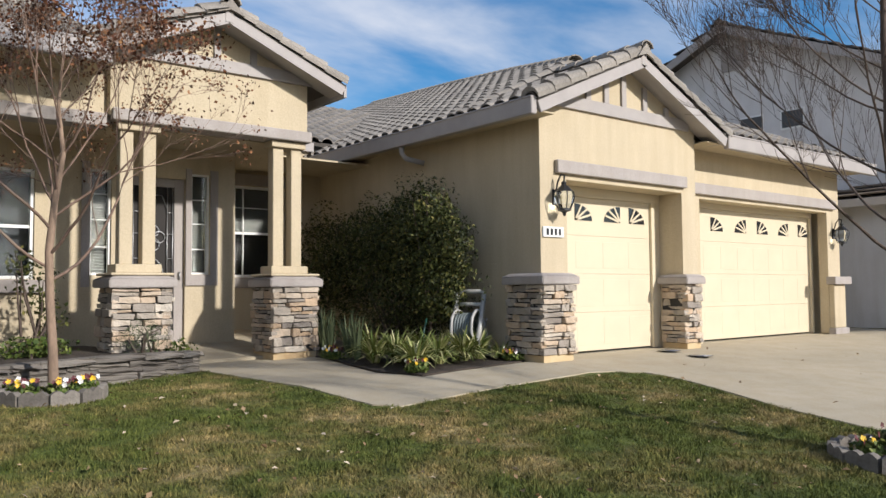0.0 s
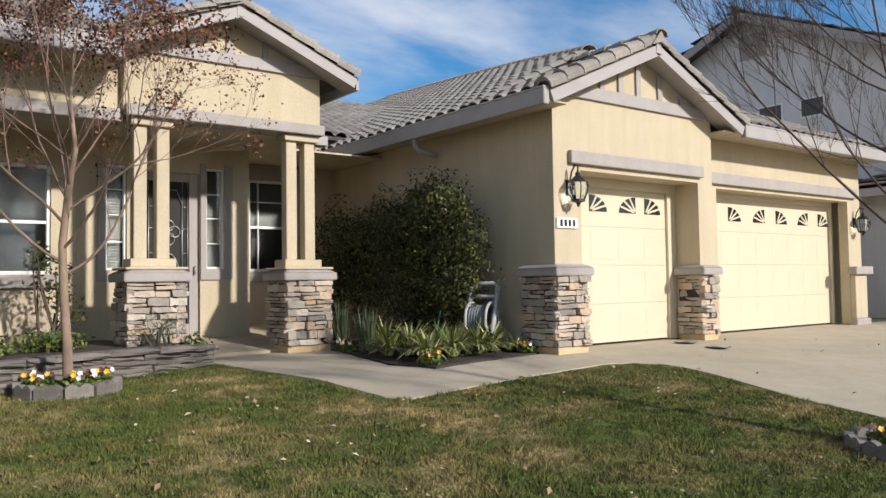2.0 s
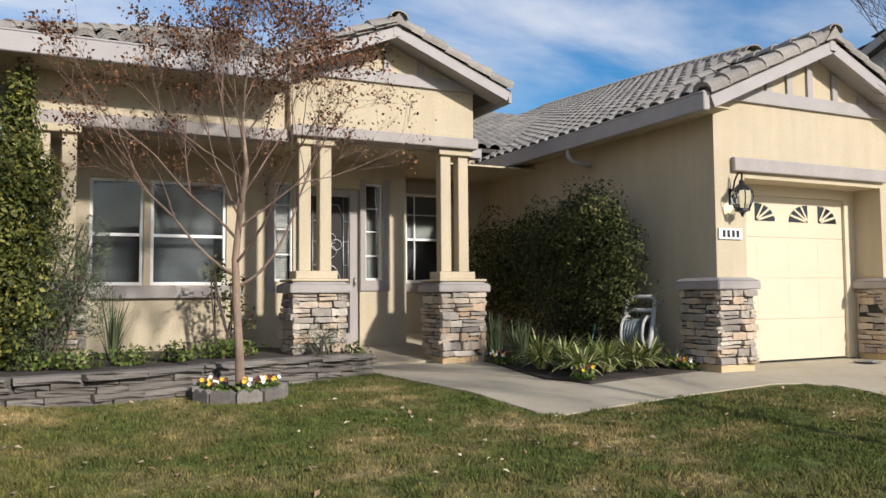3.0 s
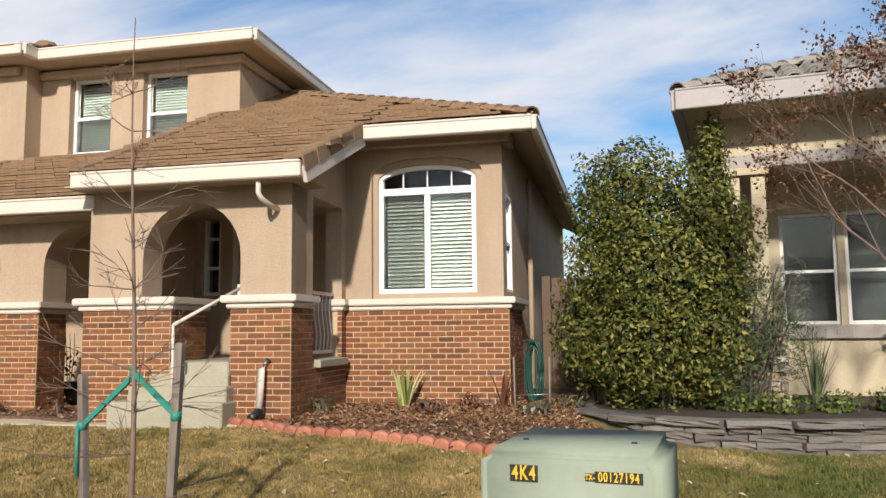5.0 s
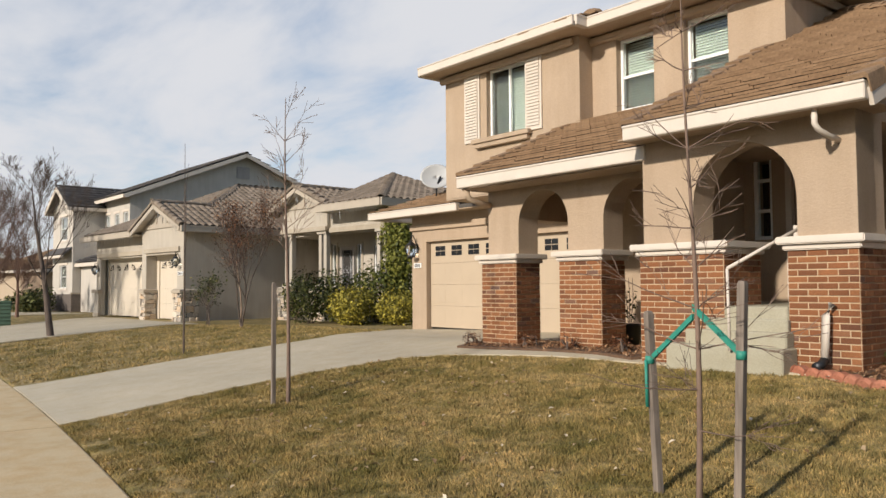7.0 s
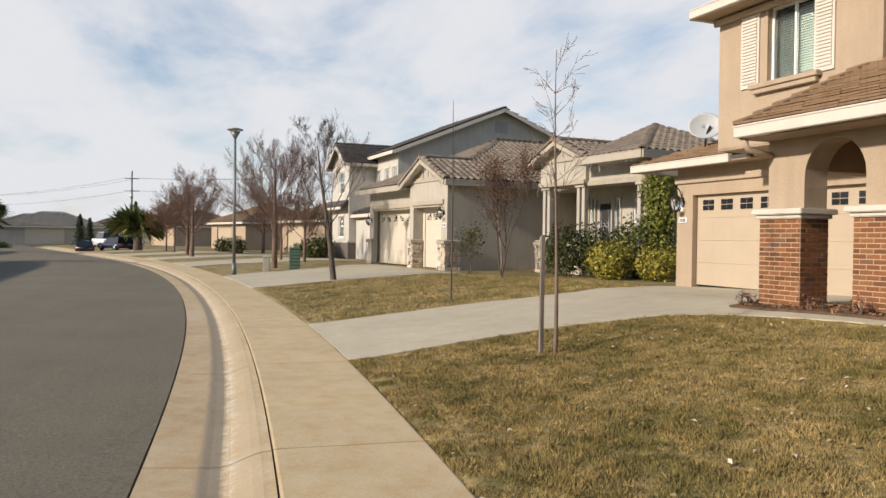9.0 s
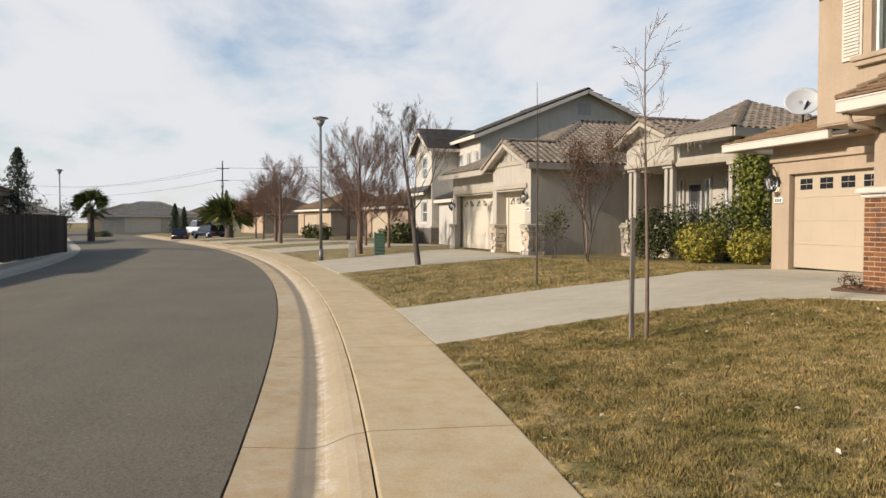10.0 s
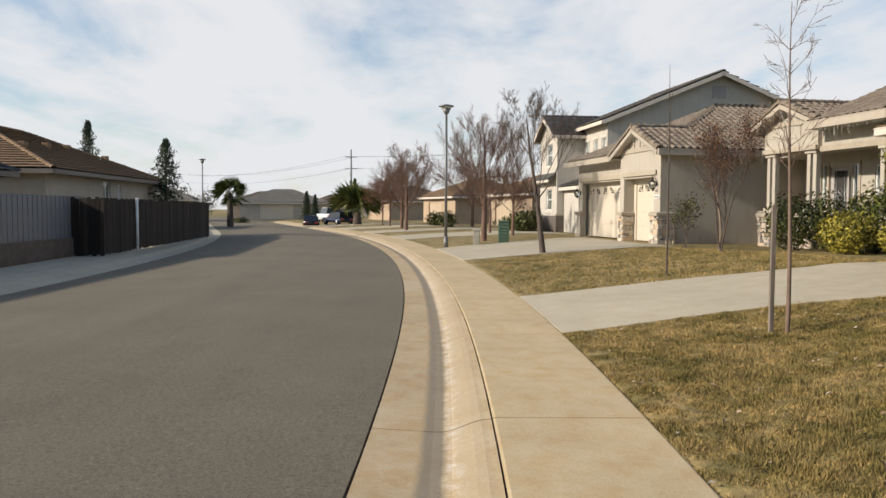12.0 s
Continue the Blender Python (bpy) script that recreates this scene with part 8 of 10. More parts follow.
def staked_sapling(at, seed, height, stakes, label, r=0.024, ties=True, arms=16, long=0.55, low=0.28, tilt_up=(-0.1, 0.6), rmin=0.0022, even=False):
    limbs = []
    rnd = random.Random(seed)
    n = 14
    pts, rad = [], []
    for k in range(n + 1):
        f = k / n
        pts.append((0.03 * math.sin(5 * f), 0.02 * math.cos(4 * f), -0.05 + height * f)); rad.append(max(0.003, r * (1.15 - f)))
    for k in range(arms):
        f = low + (0.98 - low) * k / arms
        i = int(f * n)
        a = 2.4 * k + rnd.uniform(-0.5, 0.5)
        ln = long * ((1.15 - 0.8 * f) if not even else 0.75) * rnd.uniform(0.7, 1.4)
        c, _ = grow(seed * 17 + k, pts[i], (math.cos(a), math.sin(a), rnd.uniform(*tilt_up)), ln, 0.0048, 2, spread=0.7, up=0.05, kids=(2, 4), shrink=(0.4, 0.65), wob=0.14, first=0.2, rmin=rmin)
        limbs.append(c)
    ob = tree("young_tree", at, label, [(pts, rad)], limbs, BARK_TWIG, None, 4)
    base = Vector(at)
    for sx, sy, top, tilt in stakes:
        st = thing("tree_stake", Matrix.Translation(G(at[0] + sx, at[1] + sy)), "weathered grey wooden stake beside the young tree", "stake", "tree stakes")
        g = gz(at[0] + sx, at[1] + sy)
        bm = bmesh.new()
        ring = [[bm.verts.new((tilt * f + u * w, v * w, -0.1 + (top - g + 0.1) * f)) for u, v in ((-1, -1), (1, -1), (1, 1), (-1, 1))] for f, w in ((0, 0.025), (0.35, 0.0235), (0.7, 0.0245), (0.985, 0.024), (1.0, 0.019))]
        for a, b in zip(ring, ring[1:]):
            for i in range(4):
                bm.faces.new((a[i], a[(i + 1) % 4], b[(i + 1) % 4], b[i]))
        bm.faces.new(ring[-1])
        pole = part("pole", bevelled(bm, 0.003), WOOD_OLD, st)
        pole.rotation_euler = (0, 0, 0.5 * sx)
        if ties:
            p0, p1 = Vector((at[0] + sx + tilt * 0.75, at[1] + sy, 1.21 if sx < 0 else 1.29)), Vector((at[0], at[1], top - 0.02))
            p1.z = 1.5 if sx < 0 else 1.56
            bm = bmesh.new()
            d = (p1 - p0)
            for off in (-0.008, 0.008):
                q = [p0 + Vector((0, off, -0.02)), p1 + Vector((0, off, -0.02)), p1 + Vector((0, off, 0.02)), p0 + Vector((0, off, 0.02))]
                a = [bm.verts.new(w - Vector(st.matrix_world.translation)) for w in q]
                b = [bm.verts.new(w - Vector(st.matrix_world.translation) + Vector((0, 0.004, 0))) for w in q]
                bm.faces.new(a); bm.faces.new(b[::-1])
                for i in range(4):
                    bm.faces.new((a[i], a[(i + 1) % 4], b[(i + 1) % 4], b[i]))
            part("tie", bm, TIE, st, "green plastic tree tie")
            tube("tie_wrap", TIE, [(tilt * 0.75, 0, p0.z - g - 0.025), (tilt * 0.78, 0, p0.z - g + 0.025)], 0.031, st, seg=9, plan=False)
            if sx < 0:
                tube("tie_tail", TIE, [(tilt * 0.72 - 0.005, -0.034, p0.z - g), (tilt * 0.7, -0.036, p0.z - g - 0.3)], 0.012, st, seg=5, plan=False)
    return ob


staked_sapling(G(-3.56, 4.05), 3, 3.45, ((-0.30, 0.0, 1.525, -0.08), (0.30, 0.0, 1.715, 0.06)), "leafless young tree held by green ties between two stakes", 0.018, True, 26, 0.6, 0.2, (-0.2, 0.7), 0.0018)
staked_sapling(G(-9.35, 3.6), 5, 3.75, ((-0.05, -0.15, 1.75, 0.02),), "leafless young tree beside one stake on the dry lawn", 0.024, False, 17, 0.62, 0.5, (0.45, 1.5), 0.0022, True)


def text_bars(ob, word, size, at, mat):
    cu = bpy.data.curves.new("lettering", "FONT")
    cu.body, cu.size, cu.extrude = word, size, 0.0015
    cu.align_x, cu.align_y = "CENTER", "CENTER"
    cu.space_character = 1.2
    cu.offset = 0.0012
    cu.materials.append(mat)
    o = new("lettering", cu)
    o.parent = ob
    o.matrix_basis = at
    return o


def utility_cabinet():
    """A pad-mounted transformer: a rounded steel box with a lid that falls to the front."""
    x0, x1, y0, y1 = -1.36, -0.46, 4.06, 5.06
    g = gz(-0.9, 4.1) - 0.06
    ob = thing("transformer_cabinet", Matrix.Translation(((x0 + x1) / 2, y0, g)), "sage green steel utility cabinet with yellow lettering on the lawn", "utility box")
    w, d = (x1 - x0) / 2, y1 - y0
    zt = 1.175 - g
    def rounded(x, ya, yb, za, zb, off, seg=4):
        bm = bmesh.new()
        bmesh.ops.create_cube(bm, size=1.0, matrix=Matrix.Translation((0, (ya + yb) / 2, (za + zb) / 2)) @ Matrix.Diagonal((2 * x, yb - ya, zb - za, 1)))
        bmesh.ops.bevel(bm, geom=[e for e in bm.edges if max(v.co.z for v in e.verts) > za + 0.02], offset=off, segments=seg, affect="EDGES")
        return bm
    part("body", rounded(w, 0.0, d, -0.1, zt, 0.06, 5), CABINET, ob, "", True)
    part("door_panel", rounded(w - 0.045, -0.016, 0.05, 0.02, zt - 0.035, 0.03, 3), CABINET, ob, "", True)
    for x in (-0.3, 0.28):
        tube("bolt", DARK_METAL, [(x, d * 0.4, zt - 0.01), (x, d * 0.4, zt + 0.006)], 0.016, ob, seg=8, plan=False)
    face = Matrix.Rotation(radians(90), 4, "X")
    for cx, cz, bw, bh, word, size in ((-0.205, zt - 0.105, 0.14, 0.08, "4K4", 0.098), (0.12, zt - 0.108, 0.046, 0.036, "TX-", 0.036), (0.255, zt - 0.105, 0.225, 0.052, "00127194", 0.062)):
        bm = bmesh.new()
        bmesh.ops.create_cube(bm, size=1.0, matrix=Matrix.Translation((cx, -0.019, cz)) @ Matrix.Diagonal((bw, 0.005, bh, 1)))
        part("decal", bm, BLACK, ob, "black decal with yellow figures")
        text_bars(ob, word, size, Matrix.Translation((cx, -0.0225, cz)) @ face @ Matrix.Diagonal((0.66, 1.0, 1.0, 1)), YELLOW)


utility_cabinet()

# ---- planting before the taupe house ----
shrub("gold_bush", G(-23.2, 10.9), [((0, 0, 0.58), (0.9, 0.75, 0.64)), ((0.6, -0.3, 0.45), (0.55, 0.55, 0.48)), ((-0.5, 0, 0.6), (0.55, 0.55, 0.58))], 5200, 0.085, LEAF_YELLOW, "bright yellow-green rounded bush", 301, 0.5, 5)
shrub("gold_bush", G(-21.4, 11.6), [((0, 0, 0.5), (0.85, 0.75, 0.55))], 3200, 0.085, LEAF_YELLOW, "yellow-green rounded bush by the porch", 302, 0.5, 5)
shrub("dark_bush", G(-25.4, 10.4), [((0, 0, 0.9), (1.1, 0.9, 0.9)), ((-0.6, 0, 0.8), (0.8, 0.8, 0.8)), ((0.9, 0.5, 0.9), (0.8, 0.7, 0.9))], 3600, 0.12, LEAF_DARK, "dark green bush before the porch", 303, 0.5, 6)
shrub("dark_bush", G(-23.8, 12.1), [((0, 0, 1.0), (1.0, 0.8, 1.0)), ((-0.8, 0, 0.9), (0.8, 0.7, 0.9))], 2800, 0.12, LEAF_HEDGE, "green bush between porch and path", 304, 0.5, 6)
shrub("climbing_vine", G(-23.75, 12.75), [((0, 0, 1.6), (0.6, 0.5, 1.8)), ((0.15, 0, 3.0), (0.75, 0.55, 1.0)), ((-0.3, 0, 3.9), (0.8, 0.4, 0.35)), ((0.3, 0, 0.8), (0.7, 0.6, 0.9)), ((0.5, 0, 2.2), (0.5, 0.5, 1.2))], 7500, 0.12, LEAF_VINE, "climbing vine over the porch corner", 305, 0.6, 6, "vine")


def wall_tree():
    limbs, tips = [], []
    for k, w in enumerate(((-0.25, 0, 1), (0.2, 0.1, 1), (0.0, -0.2, 1), (0.35, 0, 0.9))):
        a, t = grow(500 + k, (0.06 * k, 0, 0.0), w, 2.75, 0.03, 3, spread=0.6, up=0.18, kids=(4, 6), shrink=(0.45, 0.65), rmin=0.004)
        limbs.append(a); tips += t
    rs = np.random.RandomState(6)
    tp = np.array(tips)
    p = tp[rs.randint(0, len(tp), 5200)] + rs.normal(0, 0.1, (5200, 3))
    tree("crape_myrtle", G(-24.4, 7.7), "many-stemmed crape myrtle with dry seed heads by the taupe wall", limbs[0][:1], limbs, BARK, (leaf_mesh("leaves", p, rs.normal(0, 1, p.shape), 0.045, 6, 0.6), LEAF_BROWN, "dry seed heads"), twig=BARK_DARK)
    limbs2, t2 = [], []
    for k in range(5):
        a, t = grow(530 + k, (0.1 * k - 0.2, 0, 0), (random.Random(k).uniform(-0.3, 0.3), 0, 1), 1.2, 0.012, 2, spread=0.7, up=0.1, rmin=0.004)
        limbs2.append(a); t2 += t
    tp = np.array(t2)
    p = tp[rs.randint(0, len(tp), 520)] + rs.normal(0, 0.09, (520, 3))
    tree("rose_bush", G(-26.6, 7.3), "straggly rose against the taupe garage wall", limbs2[0][:1], limbs2, BARK_DARK, (leaf_mesh("leaves", p, rs.normal(0, 1, p.shape), 0.08, 8, 0.6), LEAF_DARK, "sparse dark leaves"), category="shrub")


wall_tree()
tree("young_tree", G(-16.75, 4.16), "thin leafless whip of a tree on the lawn", [([(0, 0, -0.1), (0.02, 0, 1.5), (0.0, 0, 3.0), (-0.03, 0, 4.3)], [0.022, 0.018, 0.012, 0.004])], [[([(0, 0, 2.2), (0.1, 0, 2.6), (0.15, 0, 3.2)], [0.007, 0.006, 0.004])], [([(0, 0, 1.6), (-0.16, 0.05, 2.0), (-0.2, 0.1, 2.5)], [0.007, 0.006, 0.004])], [([(0, 0, 3.0), (-0.1, 0.05, 3.4), (-0.12, 0.1, 3.9)], [0.006, 0.005, 0.003])]], BARK_DARK)
bare_tree(G(-27.3, 2.7), 21, 5.6, 0.10, 1.4, "leaning leafless street tree at the corner of a lawn", 15, 3, 0.75, (-0.9, -0.5), BARK_DARK, 0.6, rise=1.0, kids=(4, 6), rmin=0.003)

# ---- the street beyond ----
def winter_tree(at, seed, height, r, label, arms=11, leaves=None, bark=BARK_RED):
    """A street tree in winter: a short trunk, limbs that fan out and up, and an oval crown of fine twigs."""
    rnd = random.Random(seed)
    fork = height * 0.24
    trunk = [([(0, 0, -0.1), (0.02, 0.01, fork * 0.6), (0.0, 0.03, fork), (0.03, 0.0, height * 0.55), (0.0, 0.02, height * 0.82)], [r * 1.2, r, r * 0.92, r * 0.5, r * 0.16])]
    limbs, tips = [], []
    for k in range(arms):
        f = (k + 0.5) / arms
        z = fork * 0.92 + (height * 0.62 - fork) * f ** 1.3
        az = 2.4 * k + rnd.uniform(-0.4, 0.4)
        out = 1.0 - 0.45 * f
        a, t = grow(seed * 37 + k, (0.01, 0.01, z), (math.cos(az) * out * 1.3, math.sin(az) * out * 1.3, 0.8 + 0.4 * f), height * (0.52 - 0.2 * f), r * (0.3 - 0.14 * f), 3, spread=0.62, up=0.12, kids=(6, 8), shrink=(0.4, 0.62), wob=0.06, first=0.22, rmin=0.0034)
        limbs.append(a); tips += t
    lv = None
    if leaves:
        rs = np.random.RandomState(seed)
        tp = np.array(tips)
        p = tp[rs.randint(0, len(tp), leaves)] + rs.normal(0, 0.12, (leaves, 3))
        lv = (leaf_mesh("leaves", p, rs.normal(0, 1, p.shape), 0.12, seed, 0.7, 0.5), LEAF_RUST, "rust-brown leaves")
    return tree("street_tree", at, label, trunk, limbs, bark, lv, 3, group="street trees")


LEAF_RUST = leafy("rust_leaf", [(0.0, (0.10, 0.04, 0.022)), (0.6, (0.20, 0.085, 0.042)), (1.0, (0.30, 0.15, 0.08))], 0.7, 0.2)
for _k, (_x, _y, _h, _lv) in enumerate(((-38.6, 1.0, 6.3, 0), (-43.5, 2.7, 4.2, 0), (-59.3, -4.2, 6.5, 0), (-64.0, -4.9, 5.6, 0), (-70.0, -6.4, 4.9, 1300), (-75.5, -7.6, 4.6, 1500), (-66.0, 0.8, 6.4, 0), (-47.5, 1.6, 4.0, 0))):
    winter_tree(G(_x, _y), 60 + _k, _h, 0.13 if _h > 5 else 0.08, "leafless street tree with an oval crown of fine reddish twigs" if not _lv else "street tree still holding rust-brown leaves", 16 if _h > 5 else 10, _lv)


def street_lamp(at, h, label):
    ob = thing("street_lamp", Matrix.Translation(at), label, "street lamp", "street lamps")
    tube("base", LAMP_METAL, [(0, 0, -0.1), (0, 0, 0.5)], [0.11, 0.09], ob, seg=12, plan=False)
    tube("pole", LAMP_METAL, [(0, 0, 0.5), (0, 0, h - 0.4)], [0.07, 0.05], ob, seg=12, plan=False)
    tube("neck", LAMP_METAL, [(0, 0, h - 0.4), (0, 0, h - 0.32), (0, 0, h - 0.12)], [0.05, 0.1, 0.2], ob, seg=12, plan=False)
    tube("globe", GLASS_MILK, [(0, 0, h - 0.12), (0, 0, h - 0.04)], [0.19, 0.24], ob, seg=12, plan=False)
    tube("hood", LAMP_METAL, [(0, 0, h - 0.04), (0, 0, h), (0, 0, h + 0.06)], [0.34, 0.33, 0.08], ob, seg=12, plan=False)


LAMP_METAL = plain("grey_lamp_metal", (0.19, 0.19, 0.185), 0.5, 0.1, 6.0, 0.4)
GLASS_MILK = plain("milky_lamp_glass", (0.55, 0.55, 0.52), 0.3, 0.03, 4.0, relief=0.0)
street_lamp(G(-35.0, -0.76), 6.15, "tall grey street lamp with a flat hood beside the pavement")
street_lamp((-74.0, -24.3, 0.0), 6.3, "grey street lamp across the street")


def green_box(at, w, h, mat, label):
    ob = thing("utility_pedestal", Matrix.Translation(at), label, "utility box", "utility pedestals")
    bm = bmesh.new()
    bmesh.ops.create_cube(bm, size=1.0, matrix=Matrix.Translation((0, 0, h / 2 - 0.05)) @ Matrix.Diagonal((w, w, h, 1)))
    part("casing", bevelled(bm, 0.03, 2), mat, ob)
    if mat is GREEN_BOX:
        for k in range(6):
            bm = bmesh.new()
            bmesh.ops.create_cube(bm, size=1.0, matrix=Matrix.Translation((0, 0, 0.1 + (h - 0.25) * k / 5)) @ Matrix.Diagonal((w * 1.09, w * 1.09, 0.07, 1)))
            part("rib", bevelled(bm, 0.02), mat, ob)
    bm = bmesh.new()
    bmesh.ops.create_cube(bm, size=1.0, matrix=Matrix.Translation((0, 0, h - 0.02)) @ Matrix.Diagonal((w * 1.1, w * 1.1, 0.08, 1)))
    part("lid", bevelled(bm, 0.02), mat, ob)


GREEN_BOX = plain("green_plastic", (0.075, 0.13, 0.085), 0.5, 0.1, 5.0, relief=0.0)
BEIGE_BOX = plain("beige_plastic", (0.45, 0.41, 0.33), 0.5, 0.1, 5.0, relief=0.0)
green_box(G(-36.24, 1.83), 0.46, 0.98, GREEN_BOX, "green utility pedestal on the verge")
green_box(G(-36.2, 0.6), 0.3, 0.66, BEIGE_BOX, "beige utility pedestal on the verge")
# lawns and drives further along
for _k, (_x0, _x1, _d) in enumerate(((-26.4, -34.2, 7.0), (-44.5, -50.5, 9.0), (-56.0, -60.5, 9.0), (-66.0, -71.0, 9.0), (-77.0, -82.0, 9.0))):
    _p = [(_x0, lawn_edge(_x0) + 0.02), (_x1, lawn_edge(_x1) + 0.02)]
    drape("driveway", CONCRETE, _p + [(_x1 - 1.2 - (3.0 if _k == 0 else 0), lawn_edge(_x1) + _d), (_x0 - 1.5, lawn_edge(_x0) + _d + 0.3)], "pale concrete driveway further along the street", "driveway", 0.03, 0.7)


# ---- other houses ----
def simple_house(name, m, label, walls, tiles, w, d, eave, rise, front=(), flank=(), gable=False, over=0.5, trim=WHITE_TRIM, garage=None, door_mat=DOOR_TAN, tile=FLAT):
    """A plain house seen from afar: its front along x at y = 0, windows (x0, x1, z0, z1) in front and (y0, y1, z0, z1) in its right flank."""
    hs = house(name, m, (0, 0, 0), 1.0, label)
    holes = [f for f in front]
    if garage:
        holes = holes + [garage]
    wall("wall", walls, "x", 0.0, 0.2, cells_with(0, w, -0.3, eave, holes))
    wall("wall", walls, "y", w, -0.2, cells_with(0.2, d, -0.3, eave, list(flank)) + ([(0.2, d / 2, eave, eave, eave, eave + rise * 0.96), (d / 2, d, eave, eave, eave + rise * 0.96, eave)] if gable else []))
    wall("wall", walls, "y", 0.0, 0.2, [(0.2, d, -0.3, -0.3, eave, eave)] + ([(0.2, d / 2, eave, eave, eave, eave + rise * 0.96), (d / 2, d, eave, eave, eave + rise * 0.96, eave)] if gable else []))
    wall("wall", walls, "x", d, -0.2, [(0.2, w - 0.2, -0.3, -0.3, eave, eave)])
    for x0, x1, z0, z1 in front:
        window("window", "x", 0.06, x0, x1, z0, z1, 1, bars=((x0 + x1) / 2,), blind=BLIND, back=DARK_ROOM)
    for y0, y1, z0, z1 in flank:
        window("window", "y", w - 0.06, y0, y1, z0, z1, -1, rails=((z0 + z1) / 2,), blind=BLIND, back=DARK_ROOM)
    if garage:
        garage_door(garage[0], garage[1], garage[2], garage[3], 0.12, door_mat, 4, ())
    o, e = over, eave
    k = rise / (d / 2)
    z0 = e - k * o
    a, b = -o, w + o
    r0, r1 = (a, b) if gable else (d / 2, w - d / 2)
    if not gable and w < d:
        r0 = r1 = w / 2
    roof("roof", [(a, -o, z0), (b, -o, z0), (r1, d / 2, e + rise), (r0, d / 2, e + rise)], tile, tiles, wide=0.3)
    roof("roof", [(b, d + o, z0), (a, d + o, z0), (r0, d / 2, e + rise), (r1, d / 2, e + rise)], tile, tiles, wide=0.3)
    if not gable:
        roof("roof", [(b, -o, z0), (b, d + o, z0), (r1, d / 2, e + rise)], tile, tiles, wide=0.3)
        roof("roof", [(a, d + o, z0), (a, -o, z0), (r0, d / 2, e + rise)], tile, tiles, wide=0.3)
        for p, q in (((a, -o, z0), (r0, d / 2, e + rise)), ((b, -o, z0), (r1, d / 2, e + rise)), ((b, d + o, z0), (r1, d / 2, e + rise))):
            caps(p, q, tiles, most=0)
    caps((r0, d / 2, e + rise), (r1 + 0.01, d / 2, e + rise), tiles, most=0)
    beam("fascia", trim, (a, -o - 0.02, z0), (b, -o - 0.02, z0), 0.05, 0.2)
    beam("fascia", trim, (a, d + o + 0.02, z0), (b, d + o + 0.02, z0), 0.05, 0.2)
    for x in (a - 0.02, b + 0.02):
        if gable:
            beam("barge_board", trim, (x, -o, z0), (x, d / 2, e + rise), 0.05, 0.22)
            beam("barge_board", trim, (x, d + o, z0), (x, d / 2, e + rise), 0.05, 0.22)
        else:
            beam("fascia", trim, (x, -o, z0), (x, d + o, z0), 0.05, 0.2)
    return hs


def gable_vent(y, z, x, face=1):
    v = pbox("gable_vent", WOOD_GREY, (x, y - 0.42, z - 0.36), (x + 0.05 * face, y + 0.42, z + 0.36), label="grey louvred gable vent")
    for s in (-0.2, 0.2):
        for k in range(7):
            pbox("louvre", TRIM_GREY, (x + 0.05 * face, y + s - 0.16, z - 0.30 + 0.085 * k), (x + 0.075 * face, y + s + 0.16, z - 0.25 + 0.085 * k), v)


# grey two-storey neighbour east of the first house: its west gable looks at the street corner
def grey_east():
    hs = simple_house("two_storey_house", Matrix.Translation((21.0, 6.87, 0.4)), "grey stucco two-storey house with dark roof beyond the garage", GREY_ST, (TILE_DARK, TILE_DARK_I), 9.0, 11.8, 6.25, 2.6, gable=True, over=0.55, trim=WOOD_GREY)
    gable_vent(5.75, 7.92, 0.0, -1)
    for y0, y1 in ((4.9, 5.65), (3.7, 4.4)):
        pbox("window_frame", VINYL, (-0.03, y0, 5.55), (-0.004, y1, 6.1))
        pbox("window_pane", DARK_GLASS, (-0.04, y0 + 0.05, 5.6), (-0.032, y1 - 0.05, 6.05))
    simple_house("garage_wing", Matrix.Translation((20.6, 2.6, 0.45)), "grey single-storey wing with brown tile roof", GREY_ST, (TILE_TAUPE, TILE_TAUPE_I), 7.5, 7.2, 3.5, 1.5, over=0.45, trim=WHITE_TRIM)


grey_east()


